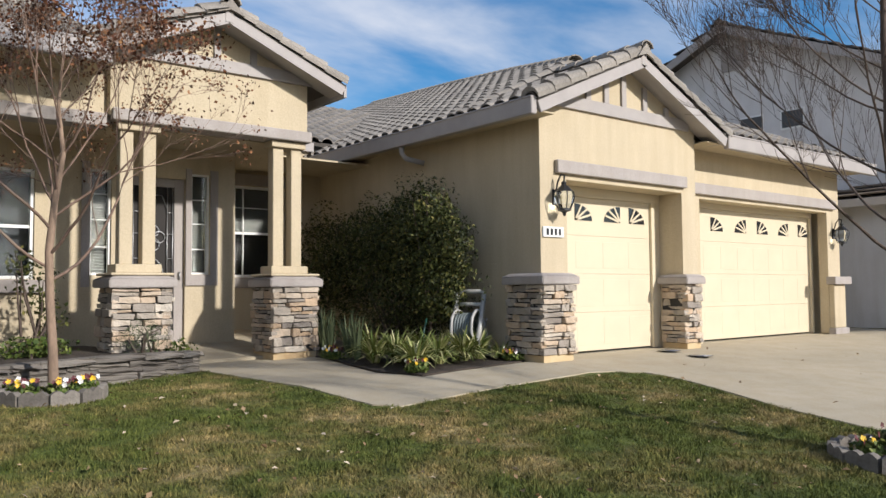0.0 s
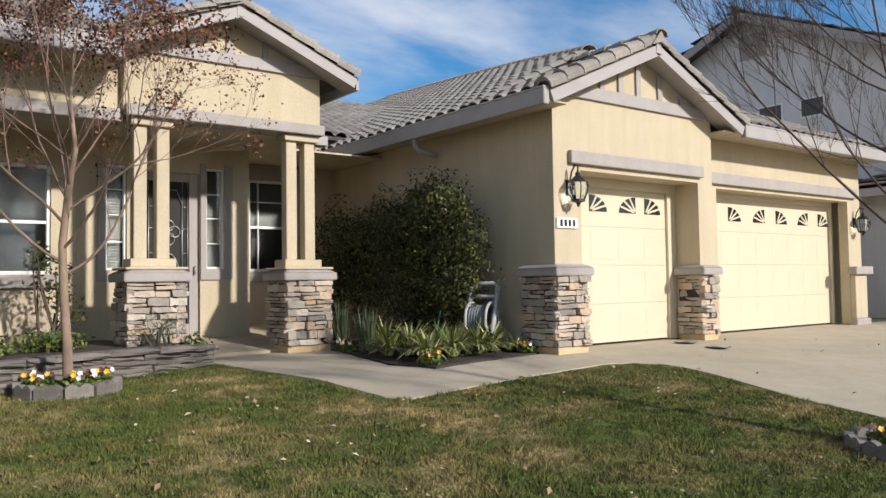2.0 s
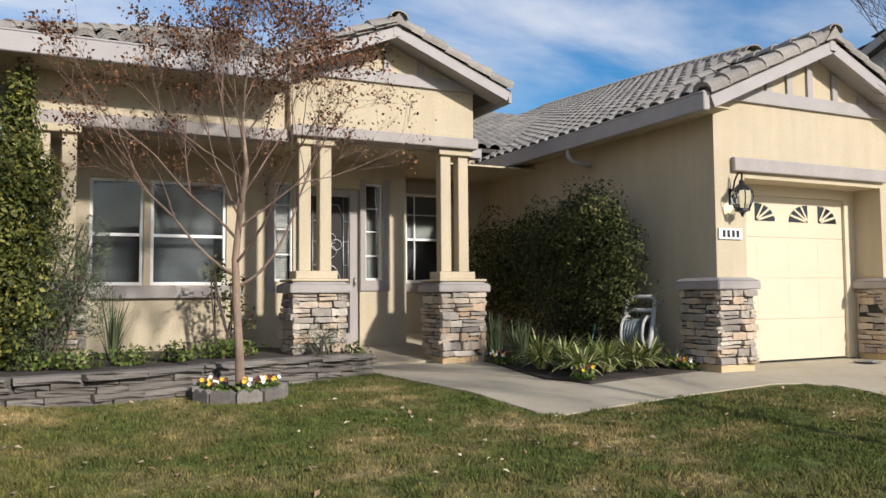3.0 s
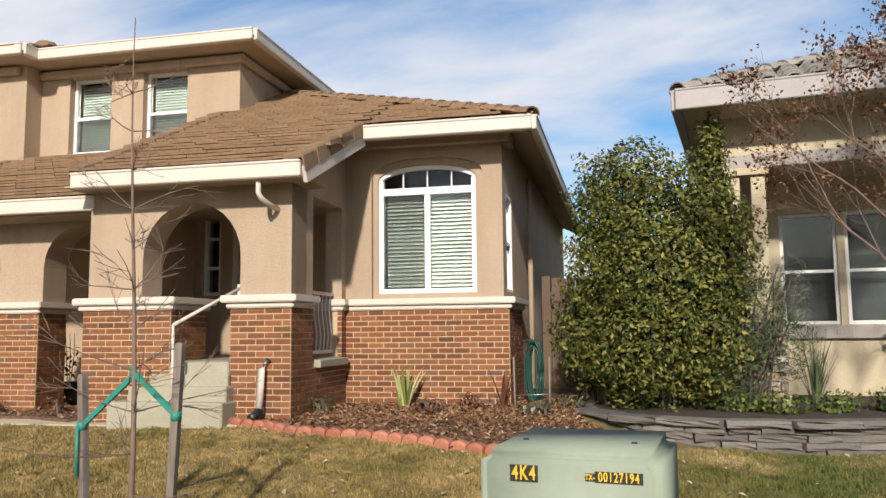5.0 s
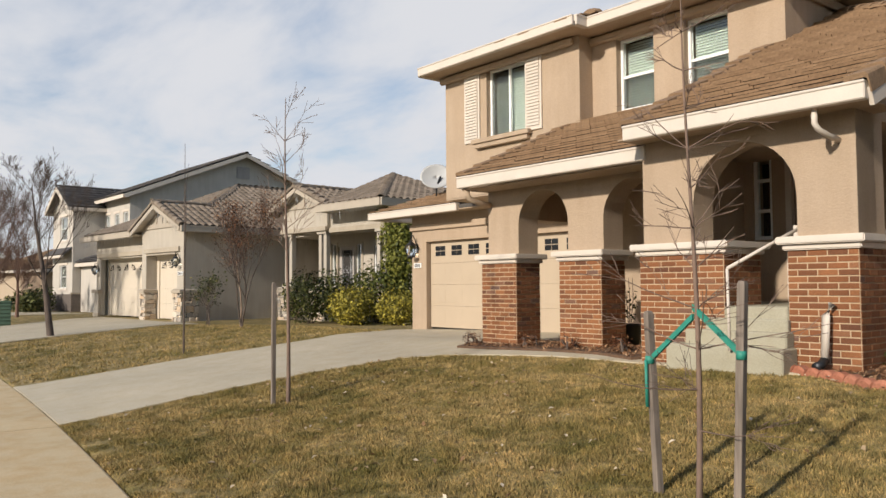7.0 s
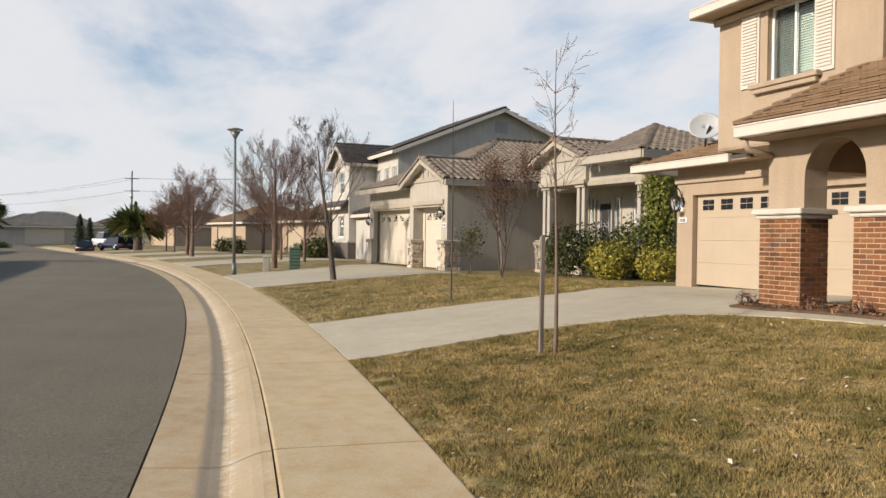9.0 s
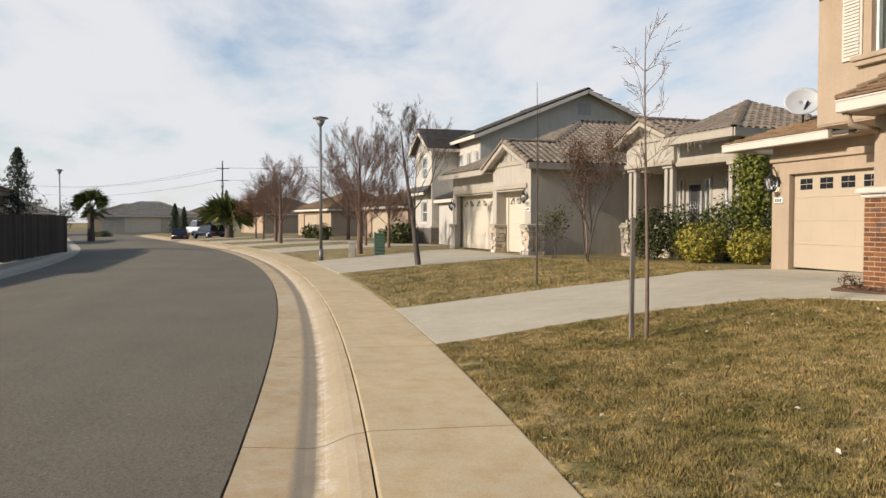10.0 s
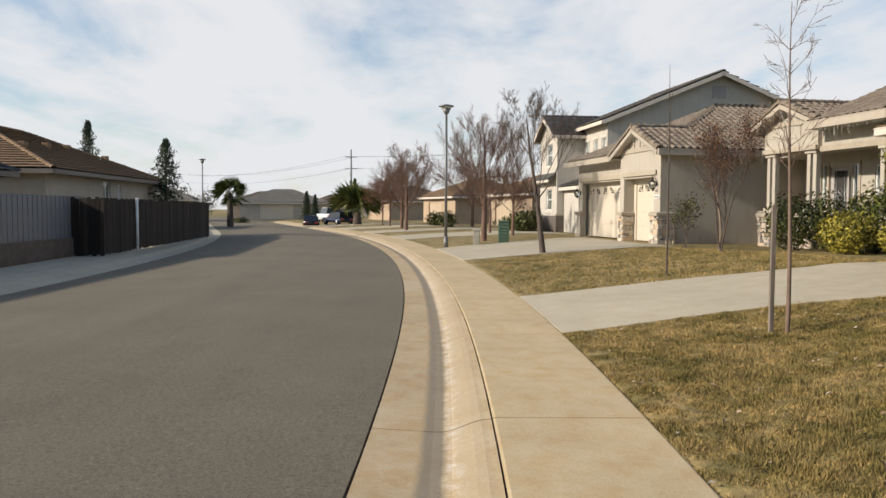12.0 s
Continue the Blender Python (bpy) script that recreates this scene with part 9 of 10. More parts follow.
# grey two-storey house beyond the taupe one
def grey_west():
    m = Matrix.Translation((-55.95, 6.8, 0.35)) @ Matrix.Rotation(radians(9), 4, "Z")
    simple_house("two_storey_house", m, "grey-taupe two-storey house with a wide dark-roofed gable", PALE_TAUPE, (TILE_DARK, TILE_DARK_I), 9.6, 13.5, 6.68, 2.75, front=((5.6, 6.3, 4.45, 5.6), (7.1, 7.9, 4.45, 5.6), (8.55, 9.35, 4.45, 5.6)), gable=True, over=0.5)
    for x0, x1 in ((5.6, 6.3), (7.1, 7.9), (8.55, 9.35)):
        pbox("window_surround", WHITE_TRIM, (x0 - 0.12, -0.03, 4.33), (x1 + 0.12, -0.002, 4.44))
        pbox("window_surround", WHITE_TRIM, (x0 - 0.12, -0.03, 5.61), (x1 + 0.12, -0.002, 5.74))
    gable_vent(6.75, 8.3, 9.6, 1)
    wing = m @ Matrix.Translation((1.2, 3.25, 0.0)) @ Matrix.Rotation(radians(-90), 4, "Z")
    simple_house("front_wing", wing, "two-storey front wing with a street gable and stone base", PALE_TAUPE, (TILE_DARK, TILE_DARK_I), 5.0, 4.1, 6.25, 1.15, flank=((1.5, 3.0, 4.2, 5.6), (1.5, 2.9, 1.35, 2.7)), gable=True, over=0.4)
    for z0, z1 in ((4.08, 4.19), (5.61, 5.74), (1.22, 1.34), (2.71, 2.84)):
        pbox("window_surround", WHITE_TRIM, (5.002, 1.36, z0), (5.04, 3.1, z1))
    slab("window_roof", TILE_DARK_I, [(5.0, 0.1, 3.75), (5.55, 0.1, 3.35), (5.55, 4.0, 3.35), (5.0, 4.0, 3.75)], 0.1)
    pbox("window_roof_fascia", WHITE_TRIM, (5.5, 0.08, 3.12), (5.57, 4.02, 3.27))
    pbox("stone_base", STONE_DARK, (5.002, 0.0, -0.2), (5.08, 4.1, 1.0))
    pbox("stone_base", STONE_DARK, (3.3, 4.102, -0.2), (5.08, 4.18, 1.0))
    pbox("base_cap", TRIM_TAUPE, (3.3, 4.102, 1.0), (5.12, 4.22, 1.1))
    # entry between wing and garage
    simple_house("entry_wing", m @ Matrix.Translation((5.4, -1.3, 0.0)), "low entry with a tiled roof and white board", PALE_TAUPE, (TILE_DARK, TILE_DARK_I), 4.4, 1.4, 2.9, 0.3, over=0.3)


STONE_DARK = pieces("dark_ledge_stone", [(0.0, (0.10, 0.085, 0.075)), (1.0, (0.20, 0.165, 0.14))], 0.9, 9.0, 0.8, 0.03)
grey_west()
simple_house("brick_house", Matrix.Translation((-74.0, 2.5, 0.3)) @ Matrix.Rotation(radians(18), 4, "Z"), "brown single-storey house behind bare trees", BROWN_ST, (TILE_BROWN, TILE_BROWN_I), 10.0, 9.0, 3.0, 1.9, garage=(1.5, 6.0, 0.0, 2.3), over=0.5)
simple_house("tan_house", Matrix.Translation((-92.0, -4.5, 0.3)) @ Matrix.Rotation(radians(20), 4, "Z"), "tan single-storey house further down the street", TAN, (TILE_BROWN, TILE_BROWN_I), 11.0, 9.0, 3.0, 1.8, garage=(2.0, 6.5, 0.0, 2.3))
simple_house("end_house", Matrix.Translation((-121.0, -34.0, 0.2)) @ Matrix.Rotation(radians(103), 4, "Z"), "grey-tan house with a wide garage closing the view", TAUPE, (TILE_GREY, TILE_GREY_I), 13.0, 10.0, 2.7, 1.9, garage=(3.0, 8.0, 0.0, 2.2), door_mat=DOOR_TAUPE)
simple_house("corner_house", Matrix.Translation((-108.0, -52.0, 0.2)) @ Matrix.Rotation(radians(103), 4, "Z"), "grey-tan house near the bend of the street", TAUPE, (TILE_GREY, TILE_GREY_I), 14.0, 10.0, 3.0, 2.0)
# south side: brown-roofed house behind the fences
simple_house("fenced_house", Matrix.Translation((-35.3, -18.6, 0.3)) @ Matrix.Rotation(radians(184.5), 4, "Z"), "taupe single-storey house with brown tile roof behind a fence", TAUPE, (TILE_BROWN, TILE_BROWN_I), 15.6, 11.0, 3.35, 2.25, front=((6.9, 7.9, 1.8, 2.8), (9.1, 9.6, 1.8, 2.7)), over=0.6, trim=WOOD_BROWN)
for _x, _y in ((-38.5, -21.0), (-42.5, -21.6), (-46.0, -22.0), (-49.2, -21.0)):
    pbox("roof_vent", TILE_BROWN, (-35.3 - _x - 0.2, -18.6 - _y - 0.15, 3.3 + 0.41 * (-18.6 - _y)), (-35.3 - _x + 0.2, -18.6 - _y + 0.2, 3.62 + 0.41 * (-18.6 - _y)), off=0.03)
simple_house("corner_house", Matrix.Translation((-17.0, -17.3, 0.3)) @ Matrix.Rotation(radians(183), 4, "Z"), "end of a brown-roofed house behind the ribbed fence", BROWN_ST, (TILE_DARK, TILE_DARK_I), 13.8, 9.0, 3.0, 2.0, over=0.5, trim=WOOD_BROWN)
simple_house("far_house", Matrix.Translation((-66.0, -27.0, 0.2)) @ Matrix.Rotation(radians(188), 4, "Z"), "tan house beyond the conifer", TAUPE, (TILE_TAUPE, TILE_TAUPE_I), 12.0, 9.0, 3.2, 2.4, gable=True)

# houses out of view, added to darken what the lower sashes reflect
for _x, _w in ((-6.0, 15.0), (13.0, 15.0), (32.0, 14.0)):
    simple_house("unseen_house", Matrix.Translation((_x, -17.5, 0.3)) @ Matrix.Rotation(radians(180), 4, "Z"), "plain unseen house across the street, added for window reflections", TAN, (TILE_BROWN, TILE_BROWN_I), _w, 10.0, 3.0, 2.2)


def board_fence(a, b, h, mat, label, board=0.14, gap=0.006, base=0.0, ribs=False):
    a, b = Vector((*a, 0)), Vector((*b, 0))
    ob = thing("fence", Matrix.Translation(a + Vector((0, 0, base))), label, "fence", "fences")
    d = (b - a).normalized()
    n = int((b - a).length / (board + gap))
    bm = bmesh.new()
    bmesh.ops.create_cube(bm, size=1.0, matrix=Matrix.Translation((0, 0, h / 2)) @ Matrix.Diagonal((board, 0.022, h, 1)))
    me = bpy.data.meshes.new("board"); bm.to_mesh(me); bm.free(); me.materials.append(mat)
    ang = math.atan2(d.y, d.x)
    rnd = random.Random(n)
    for k in range(n):
        o = new("board", me); o.parent = ob
        o.matrix_basis = Matrix.Translation(d * (k + 0.5) * (board + gap) + Vector((-d.y, d.x, 0)) * (0.025 * (k % 2) if ribs else rnd.uniform(-0.006, 0.006)) + Vector((0, 0, 0.0 if ribs else rnd.uniform(-0.05, 0.03)))) @ Matrix.Rotation(ang, 4, "Z") @ Matrix.Rotation(0.0 if ribs else rnd.uniform(-0.014, 0.014), 4, "Y")
    for z in (0.35, h - 0.3):
        bm = bmesh.new()
        bmesh.ops.create_cube(bm, size=1.0, matrix=Matrix.Translation(d * (b - a).length / 2 + Vector((-d.y, d.x, 0)) * 0.05 + Vector((0, 0, z))) @ Matrix.Rotation(ang, 4, "Z") @ Matrix.Diagonal(((b - a).length, 0.05, 0.09, 1)))
        part("rail", bm, mat, ob)
    return ob


CEDAR = plain("brown_fence_wood", (0.15, 0.10, 0.07), 0.9, 0.3, 3.0, grain=40.0, relief=0.5, dist=0.004, stretch=(1, 1, 0.08))
board_fence((-3.2, 13.25), (-0.3, 13.25), 1.9, CEDAR, "brown board fence between the two houses", base=0.75)
VINYL_GREY = plain("grey_vinyl_fence", (0.19, 0.188, 0.2), 0.5, 0.05, 3.0, relief=0.0)
board_fence((-27.6, -12.62), (-47.5, -15.2), 2.0, FENCE_WOOD, "dark weathered board fence across the street", gap=0.002, base=0.05)
board_fence((-27.6, -13.62), (-27.6, -12.45), 2.0, FENCE_WOOD, "dark weathered board fence turning back from the street", gap=0.002, base=0.05)
board_fence((-10.0, -12.9), (-28.9, -13.72), 1.5, VINYL_GREY, "grey ribbed fence on a low wall across the street", 0.15, 0.003, base=0.6, ribs=True)
_o = thing("block_wall", Matrix.Translation((-18.8, -13.28, 0.3)) @ Matrix.Rotation(math.atan2(-0.76, -17.55), 4, "Z"), "low brown block wall under the grey fence", "wall")
_bm = bmesh.new(); bmesh.ops.create_cube(_bm, size=1.0, matrix=Matrix.Diagonal((20.4, 0.22, 0.7, 1)))
part("wall_body", bevelled(_bm, 0.02), plain("brown_block", (0.13, 0.10, 0.08), 0.9, 0.2, 5.0), _o)
board_fence((-74.0, -24.6), (-79.0, -26.5), 1.8, WOOD_OLD, "brown board fence beside the palm")
_p = thing("white_post", Matrix.Translation((-31.9, -13.1, 0.0)), "thin white post standing at the dark fence", "post")
tube("pole", VINYL, [(0, 0, 0), (0, 0, 2.1)], 0.06, _p, plan=False)


def palm(at, h, n, size, label, seed, r=0.22, sweep=(-0.6, 1.5)):
    ob = thing("palm_tree", Matrix.Translation(at), label, "palm tree", "palms")
    v, f = skin_tube([([(0, 0, -0.1), (0, 0, h * 0.5), (0, 0, h)], [r * 1.2, r, r * 0.9])], 9)
    part_mesh("trunk", tri_mesh("trunk", v, f), BARK_DARK, ob, "", True)
    rs = np.random.RandomState(seed)
    pos, nrm, vs, fs = [], [], [], []
    for k in range(n):
        az, el = rs.uniform(0, 2 * np.pi), rs.uniform(*sweep)
        d = np.array([np.cos(az) * np.cos(el), np.sin(az) * np.cos(el), np.sin(el)])
        s = np.cross(d, [0, 0, 1.0]); s /= np.linalg.norm(s)
        u, turn = np.cross(s, d), rs.uniform(0, np.pi)
        s, u = s * np.cos(turn) + u * np.sin(turn), u * np.cos(turn) - s * np.sin(turn)
        c = np.array([0, 0, h])
        ln = size * rs.uniform(0.8, 1.1)
        for j in range(11):
            a = -1.25 + 2.5 * j / 10
            w = d * np.cos(a) + s * np.sin(a)
            b0 = c + d * ln * 0.45
            t = b0 + w * ln * (0.62 - 0.1 * abs(a)) - np.array([0, 0, 0.1 * ln])
            q = np.cross(w, u) * 0.026 * ln
            o = len(vs)
            vs += [b0, b0 + w * ln * 0.3 + q, t, b0 + w * ln * 0.3 - q]
            fs += [(o, o + 1, o + 2), (o, o + 2, o + 3)]
        o = len(vs)
        vs += [c - s * 0.02, c + s * 0.02, c + d * ln * 0.47]
        fs.append((o, o + 1, o + 2))
    tagged(part_mesh("fronds", tri_mesh("fronds", np.array(vs), np.array(fs)), LEAF_PALM, ob), kind="stuff")


palm((-77.0, -22.6, -0.4), 3.5, 44, 1.95, "fan palm with a stout trunk by the corner", 1, 0.3)
palm(G(-80.0, -10.6), 1.3, 60, 3.3, "bushy low palm on the verge", 2, 0.4, (0.3, 1.5))


def conifer(at, h, r, seed, label):
    ob = thing("conifer", Matrix.Translation(at), label, "tree", "conifers")
    v, f = skin_tube([([(0, 0, -0.1), (0, 0, h)], [0.15, 0.01])], 7)
    part_mesh("trunk", tri_mesh("trunk", v, f), BARK_DARK, ob, "", True)
    rs = np.random.RandomState(seed)
    n = 2600
    z = rs.uniform(0.04, 1, n)
    az = rs.uniform(0, 2 * np.pi, n)
    tier = 0.7 + 0.3 * np.sin(z * 52 + 2 * np.sin(2 * az) + az) + 0.25 * np.sin(3 * az + 9 * z)
    rr = r * (1 - z) ** 0.75 * tier * rs.uniform(0.3, 1.0, n) + 0.05
    p = np.stack([rr * np.cos(az), rr * np.sin(az), z * h], 1)
    tagged(part_mesh("needles", leaf_mesh("needles", p, np.stack([np.cos(az), np.sin(az), 0.4 + 0 * az], 1), 0.3, seed, 0.2), LEAF_PINE, ob), kind="stuff")


conifer((-50.5, -18.9, 0.0), 6.1, 2.3, 1, "dark conifer rising behind the fence")
conifer((-52.0, -24.6, 0.0), 7.4, 1.9, 2, "thin conifer behind the brown roof")
conifer((-112.0, -22.0, 0.0), 4.2, 1.3, 3, "dark conifer at the end of the street")
conifer((-105.0, -19.5, 0.0), 3.6, 0.8, 4, "small conifer at the end of the street")
conifer((-96.0, -13.0, 0.0), 5.4, 1.5, 5, "dark conifer beside the palm")
for _k, (_x, _y, _r, _h) in enumerate(((-52.5, 4.3, 1.0, 1.5), (-51.0, 3.6, 0.9, 1.2), (-54.5, 3.6, 1.3, 1.0), (-66.0, -1.3, 0.9, 1.3), (-70.5, -2.5, 0.8, 1.2), (-102.0, -16.0, 2.0, 1.4), (-98.0, -27.5, 1.2, 1.0))):
    shrub("dark_bush", G(_x, _y), [((0, 0, _h * 0.5), (_r, _r, _h * 0.55)), ((0.5 * _r, 0.2, _h * 0.4), (_r * 0.8, _r * 0.7, _h * 0.45))], 900, 0.2, LEAF_DARK, "clipped dark bush by a drive further along", 400 + _k, 0.5, 3, group="far bushes")


def car(at, yaw, size, paint, kind, label):
    """A parked car: body, cabin glass, four wheels, lamps."""
    L, W, H = size
    ob = thing(kind, Matrix.Translation(at) @ Matrix.Rotation(radians(yaw), 4, "Z"), label, "car", "parked cars")
    def prism(prof, w0, w1):
        bm = bmesh.new()
        l = [bm.verts.new((x, -w0 if z < H * 0.6 else -w1, z)) for x, z in prof]
        r = [bm.verts.new((x, w0 if z < H * 0.6 else w1, z)) for x, z in prof]
        bm.faces.new(l); bm.faces.new(r[::-1])
        for i in range(len(prof)):
            j = (i + 1) % len(prof)
            bm.faces.new((l[i], l[j], r[j], r[i]))
        return bm
    h = L / 2
    bh = H * 0.58
    part("body", bevelled(prism([(-h, 0.28), (h, 0.28), (h, bh * 0.8), (h * 0.9, bh), (-h * 0.95, bh), (-h, bh * 0.85)], W / 2, W / 2), 0.05, 2), paint, ob, "", True)
    tall = kind != "sedan"
    roofx = [(-h * 0.92, bh), (h * 0.42, bh), (h * 0.18, H), (-h * (0.86 if tall else 0.5), H)]
    part("cabin", bevelled(prism(roofx, W / 2 - 0.05, W / 2 - 0.2), 0.04, 2), DARK_GLASS, ob)
    part("roof", prism([(-h * (0.84 if tall else 0.48), H - 0.02), (h * 0.17, H - 0.02), (h * 0.16, H + 0.03), (-h * (0.82 if tall else 0.46), H + 0.03)], W / 2 - 0.2, W / 2 - 0.2), paint, ob)
    for x in (-h * 0.62, h * 0.62):
        for y in (-W / 2 + 0.1, W / 2 - 0.1):
            wh = tube("wheel", BLACK, [(x, y - 0.1, 0.33), (x, y + 0.1, 0.33)], 0.33, ob, seg=16, plan=False)
            tube("rim", PALE_METAL, [(x, y - 0.11, 0.33), (x, y + 0.11, 0.33)], 0.2, wh, seg=12, plan=False)
    for y in (-W / 2 + 0.3, W / 2 - 0.3):
        for x, mt in ((-h - 0.01, PETAL_R), (h + 0.01, VINYL)):
            bm = bmesh.new(); bmesh.ops.create_cube(bm, size=1.0, matrix=Matrix.Translation((x, y, bh * 0.75)) @ Matrix.Diagonal((0.06, 0.36, 0.16, 1)))
            part("tail_lamp" if x < 0 else "headlamp", bm, mt, ob)
    bm = bmesh.new(); bmesh.ops.create_cube(bm, size=1.0, matrix=Matrix.Translation((-h - 0.02, 0, 0.45)) @ Matrix.Diagonal((0.08, W * 0.9, 0.16, 1)))
    part("bumper", bm, BLACK, ob)


DARK_PAINT, _n, _l, _b = material("dark_car_paint", 0.25, 0.3, 0.5); _b.inputs["Base Color"].default_value = (0.025, 0.027, 0.032, 1)
NAVY_PAINT, _n, _l, _b = material("navy_car_paint", 0.25, 0.3, 0.5); _b.inputs["Base Color"].default_value = (0.03, 0.04, 0.075, 1)
WHITE_PAINT, _n, _l, _b = material("white_car_paint", 0.3, 0.0, 0.5); _b.inputs["Base Color"].default_value = (0.7, 0.7, 0.7, 1)
car((-84.5, -16.1, -0.27), 190, (4.2, 1.68, 1.28), DARK_PAINT, "sedan", "black sedan parked at the kerb far down the street")
car((-97.5, -16.4, 0.15), 205, (4.8, 1.9, 1.75), WHITE_PAINT, "suv", "white car parked further down the street")
car((-84.2, -13.2, 0.05), 215, (4.4, 1.75, 1.35), NAVY_PAINT, "pickup", "dark blue pickup parked by the palm")


def utility_pole(at, h):
    ob = thing("utility_pole", Matrix.Translation(at), "tall wooden utility pole with cross arms and wires", "utility pole")
    tube("pole", FENCE_WOOD, [(0, 0, -0.1), (0, 0, h)], [0.17, 0.1], ob, plan=False)
    for z in (h - 1.4, h - 3.6):
        tube("cross_arm", FENCE_WOOD, [(-0.2, -1.2, z), (-0.2, 1.2, z)], 0.06, ob, seg=6, plan=False)
    tube("transformer", PALE_METAL, [(0.35, 0, h - 4.9), (0.35, 0, h - 4.0)], 0.25, ob, plan=False)
    for y, z in ((-1.1, h - 1.3), (1.1, h - 1.3), (0.0, h - 3.5)):
        for s in (-1, 1):
            pts = [(20 * s * k / 8 * 4, y + 60 * s * k / 8, z - 1.6 * (1 - (2 * k / 8 - 1) ** 2)) for k in range(9)]
            tube("wire", DARK_METAL, pts, 0.02, ob, seg=4, plan=False)


utility_pole((-150.0, -21.0, 0.0), 13.0)


# ---- woods and roofs on the horizon ----
def far_woods():
    rs = np.random.RandomState(71)
    pos, nrm = [], []
    for k in range(46):
        a = radians(150 + 62 * rs.uniform(0, 1))
        r = rs.uniform(190, 330)
        c = np.array([r * np.cos(a), r * np.sin(a), 0.0])
        h = rs.uniform(5, 9.5)
        p, d = cloud(420, [((0, 0, h * 0.55), (h * 0.42, h * 0.42, h * 0.45)), ((h * 0.2, 0, h * 0.35), (h * 0.4, h * 0.4, h * 0.35))], 900 + k, 0.3)
        pos.append(p + c); nrm.append(d)
    tagged(part_mesh("far_woods", leaf_mesh("far_woods", np.concatenate(pos), np.concatenate(nrm), 0.8, 5, 0.4), FAR_LEAF), "hazy brown and green winter trees on the horizon", "trees", kind="stuff")


FAR_LEAF = leafy("far_foliage", [(0.0, (0.07, 0.07, 0.05)), (0.5, (0.13, 0.11, 0.085)), (1.0, (0.20, 0.165, 0.13))], 0.9, 0.1)
far_woods()
for _k, (_x, _y, _a, _w) in enumerate(((-150.0, -44.0, 100, 16.0), (-158.0, -22.0, 95, 15.0), (-140.0, -8.0, 30, 13.0), (-175.0, -34.0, 98, 18.0), (-118.0, -14.0, 22, 11.0))):
    simple_house("distant_house", Matrix.Translation((_x, _y, 0.1)) @ Matrix.Rotation(radians(_a), 4, "Z"), "low pale house with a tiled roof far away", TAUPE if _k % 2 else TAN, (TILE_TAUPE, TILE_TAUPE_I), _w, 10.0, 3.0, 2.0)


# ---- turf: blades over the nearer lawns ----
def np_inside(x, y, poly):
    hit = np.zeros(len(x), bool)
    for (a, b), (c, d) in zip(poly, poly[1:] + poly[:1]):
        if b != d:
            hit ^= ((b > y) != (d > y)) & (x < (c - a) * (y - b) / (d - b) + a)
    return hit


LAWN_A = [(-1.0, 1.455), (7.97, 1.455), (8.02, 3.4), (8.08, 4.44), (8.56, 5.78), (8.66, 6.25), (8.62, 6.6), (8.36, 6.86), (7.0, 6.78), (5.88, 6.58), (4.53, 6.39), (4.33, 6.62), (4.22, 7.5), (4.13, 8.78), (4.05, 10.05), (3.5, 10.0), (1.6, 9.2), (0.6, 8.8), (-0.4, 8.62), (-1.2, 7.4), (-1.1, 6.6)]
LAWN_B = [(-11.1, 1.31), (-8.0, 1.42), (-5.0, 1.455), (-1.0, 1.455), (-1.1, 6.83), (-2.2, 6.79), (-3.2, 6.98), (-4.2, 7.04), (-4.85, 7.28), (-6.2, 7.18), (-8.4, 7.0), (-9.7, 6.7), (-10.36, 6.5), (-10.9, 5.98), (-11.05, 4.7), (-11.1, 3.0)]
LAWN_C = [(-26.3, 0.3), (-16.0, 1.05), (-15.65, 3.0), (-15.65, 5.3), (-16.2, 7.4), (-17.4, 9.2), (-24.0, 9.6), (-28.0, 6.5)]


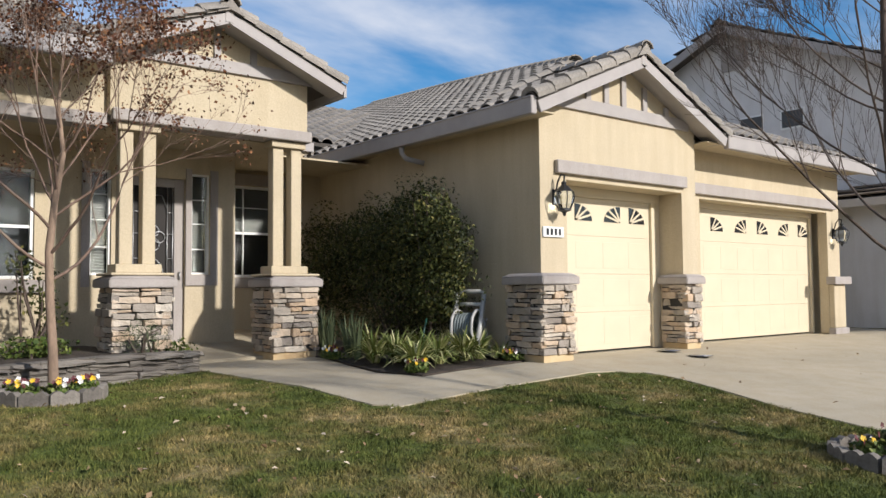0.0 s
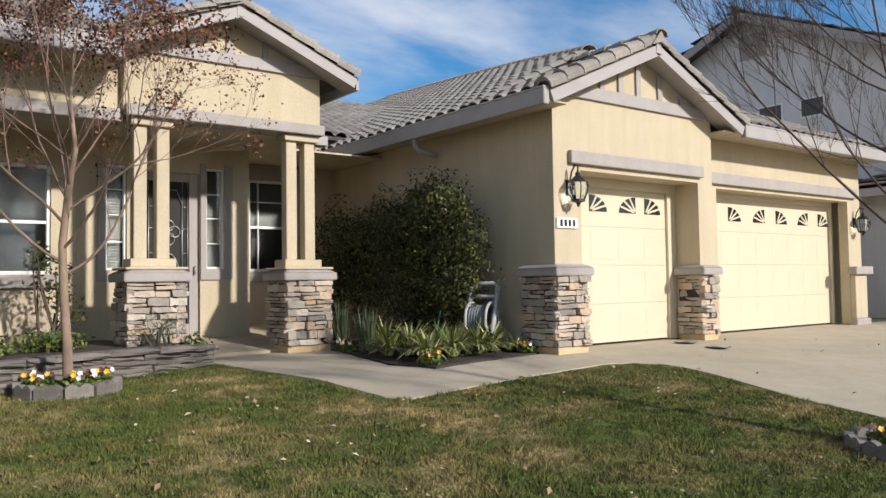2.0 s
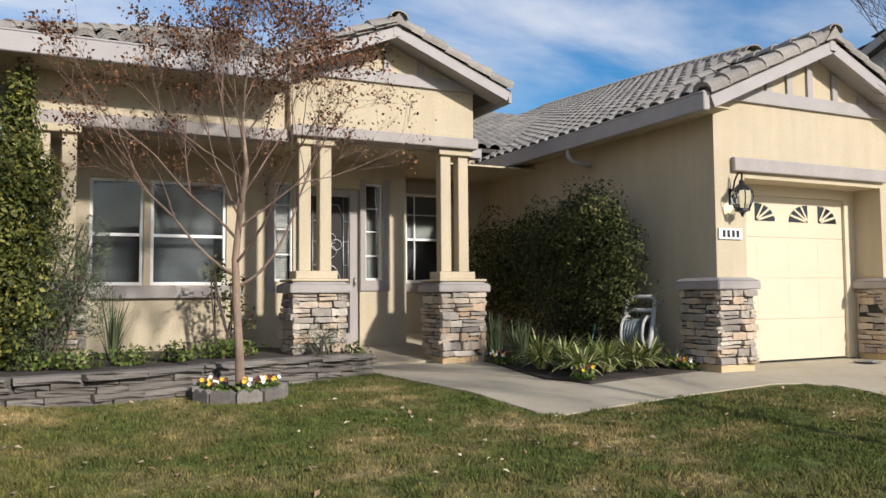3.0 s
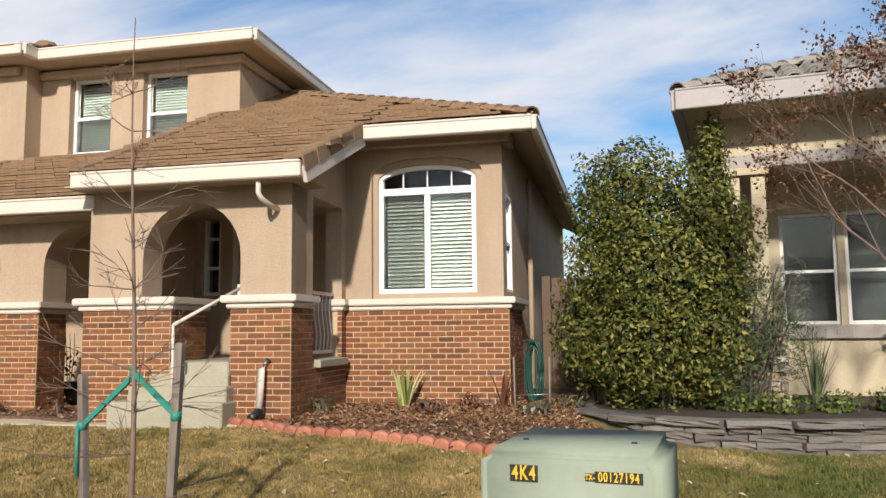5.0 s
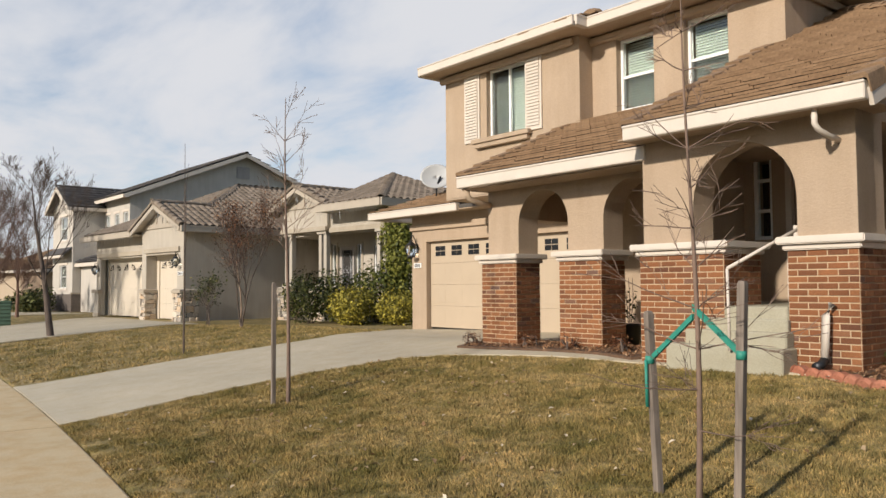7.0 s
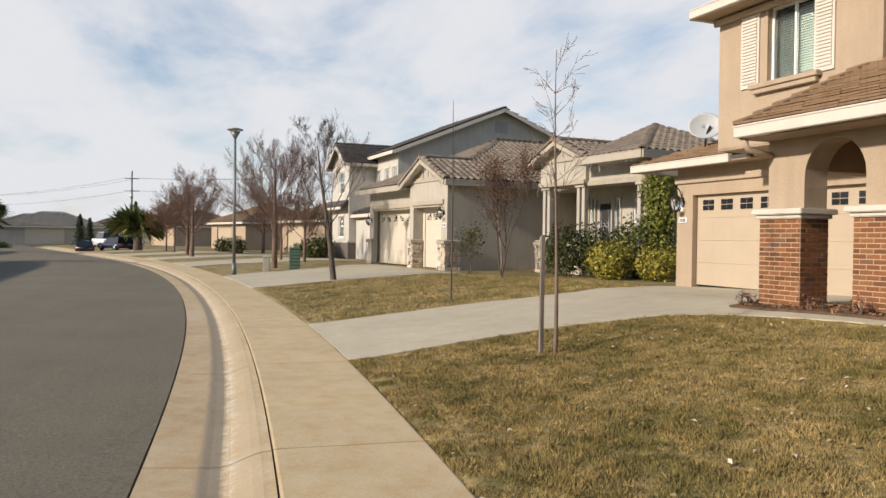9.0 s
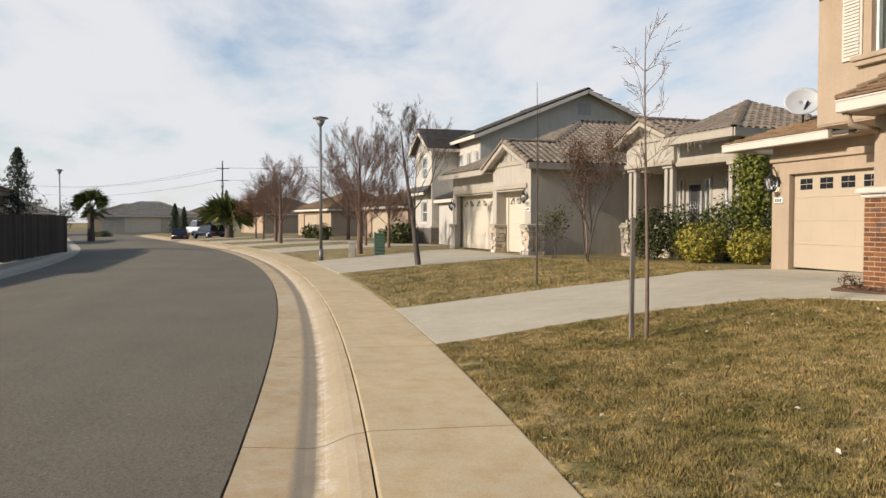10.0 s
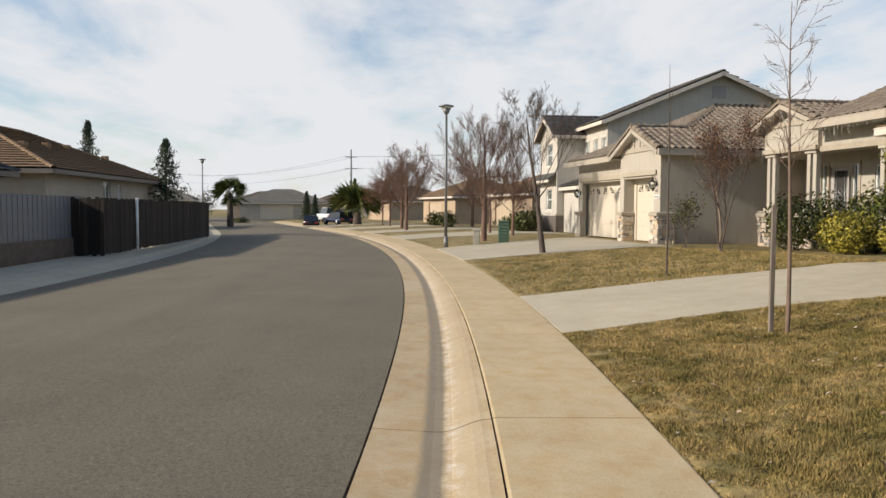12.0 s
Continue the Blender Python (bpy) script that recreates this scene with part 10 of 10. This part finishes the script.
def blades(name, poly, n, seed, label, tall=0.04, wide=0.006):
    rs = np.random.RandomState(seed)
    xs, ys = [p[0] for p in poly], [p[1] for p in poly]
    x, y = rs.uniform(min(xs), max(xs), n), rs.uniform(min(ys), max(ys), n)
    keep = np_inside(x, y, poly)
    d = np.hypot(x, y)
    keep &= rs.uniform(0, 1, n) < np.clip(7.5 / d, 0.25, 1)
    x, y = x[keep], y[keep]
    z = gz_all(x, y)
    m = len(x)
    clump = 0.78 + 0.5 * np.sin(7.1 * x + 3 * np.sin(5.3 * y)) * np.sin(6.3 * y + 2 * np.sin(4.1 * x))
    az, h = rs.uniform(0, 2 * np.pi, m), tall * rs.uniform(0.45, 1.2, m) * clump
    w = wide * rs.uniform(0.6, 1.3, m)
    lean_ = rs.uniform(0.1, 1.1, m) * h
    ax, ay = np.cos(az), np.sin(az)
    b2 = rs.uniform(0, 2 * np.pi, m)
    v = np.stack([np.stack([x - ax * w, y - ay * w, z - 0.005], 1), np.stack([x + ax * w, y + ay * w, z - 0.005], 1), np.stack([x + np.cos(b2) * lean_, y + np.sin(b2) * lean_, z + h], 1)], 1).reshape(-1, 3)
    f = np.arange(3 * m).reshape(-1, 3)
    tagged(part_mesh(name, tri_mesh(name, v, f), BLADES), label, "grass", kind="stuff")


blades("grass", LAWN_A, 520000, 1, "short patchy green and straw winter grass")
blades("grass", LAWN_B, 520000, 2, "short dry straw-coloured winter grass")
blades("grass", LAWN_C, 170000, 3, "dry winter grass on the next lawn", 0.045, 0.011)


def fallen_leaves():
    rs = np.random.RandomState(14)
    pts = []
    for poly, n in ((LAWN_A, 420), (LAWN_B, 520), (LAWN_C, 120)):
        xs, ys = [p[0] for p in poly], [p[1] for p in poly]
        k = 0
        while k < n:
            x, y = rs.uniform(min(xs), max(xs)), rs.uniform(min(ys), max(ys))
            if inside(x, y, poly):
                pts.append((x, y, gz(x, y) + 0.04)); k += 1
    for _ in range(40):
        x, y = rs.uniform(8.5, 14), rs.uniform(2, 8)
        pts.append((x, y, gz(x, y) + 0.045))
    pts = np.array(pts)
    me = leaf_mesh("fallen_leaves", pts, np.tile([0, 0, 1.6], (len(pts), 1)), 0.05, 3, 0.6, 0.5, 0.5)
    tagged(part_mesh("fallen_leaves", me, DEAD_LEAF), "pale curled fallen leaves on the lawns", "leaves", kind="stuff")


DEAD_LEAF = leafy("fallen_leaf", [(0.0, (0.18, 0.10, 0.05)), (0.6, (0.38, 0.28, 0.17)), (1.0, (0.60, 0.52, 0.40))], 0.8, 0.2)
fallen_leaves()
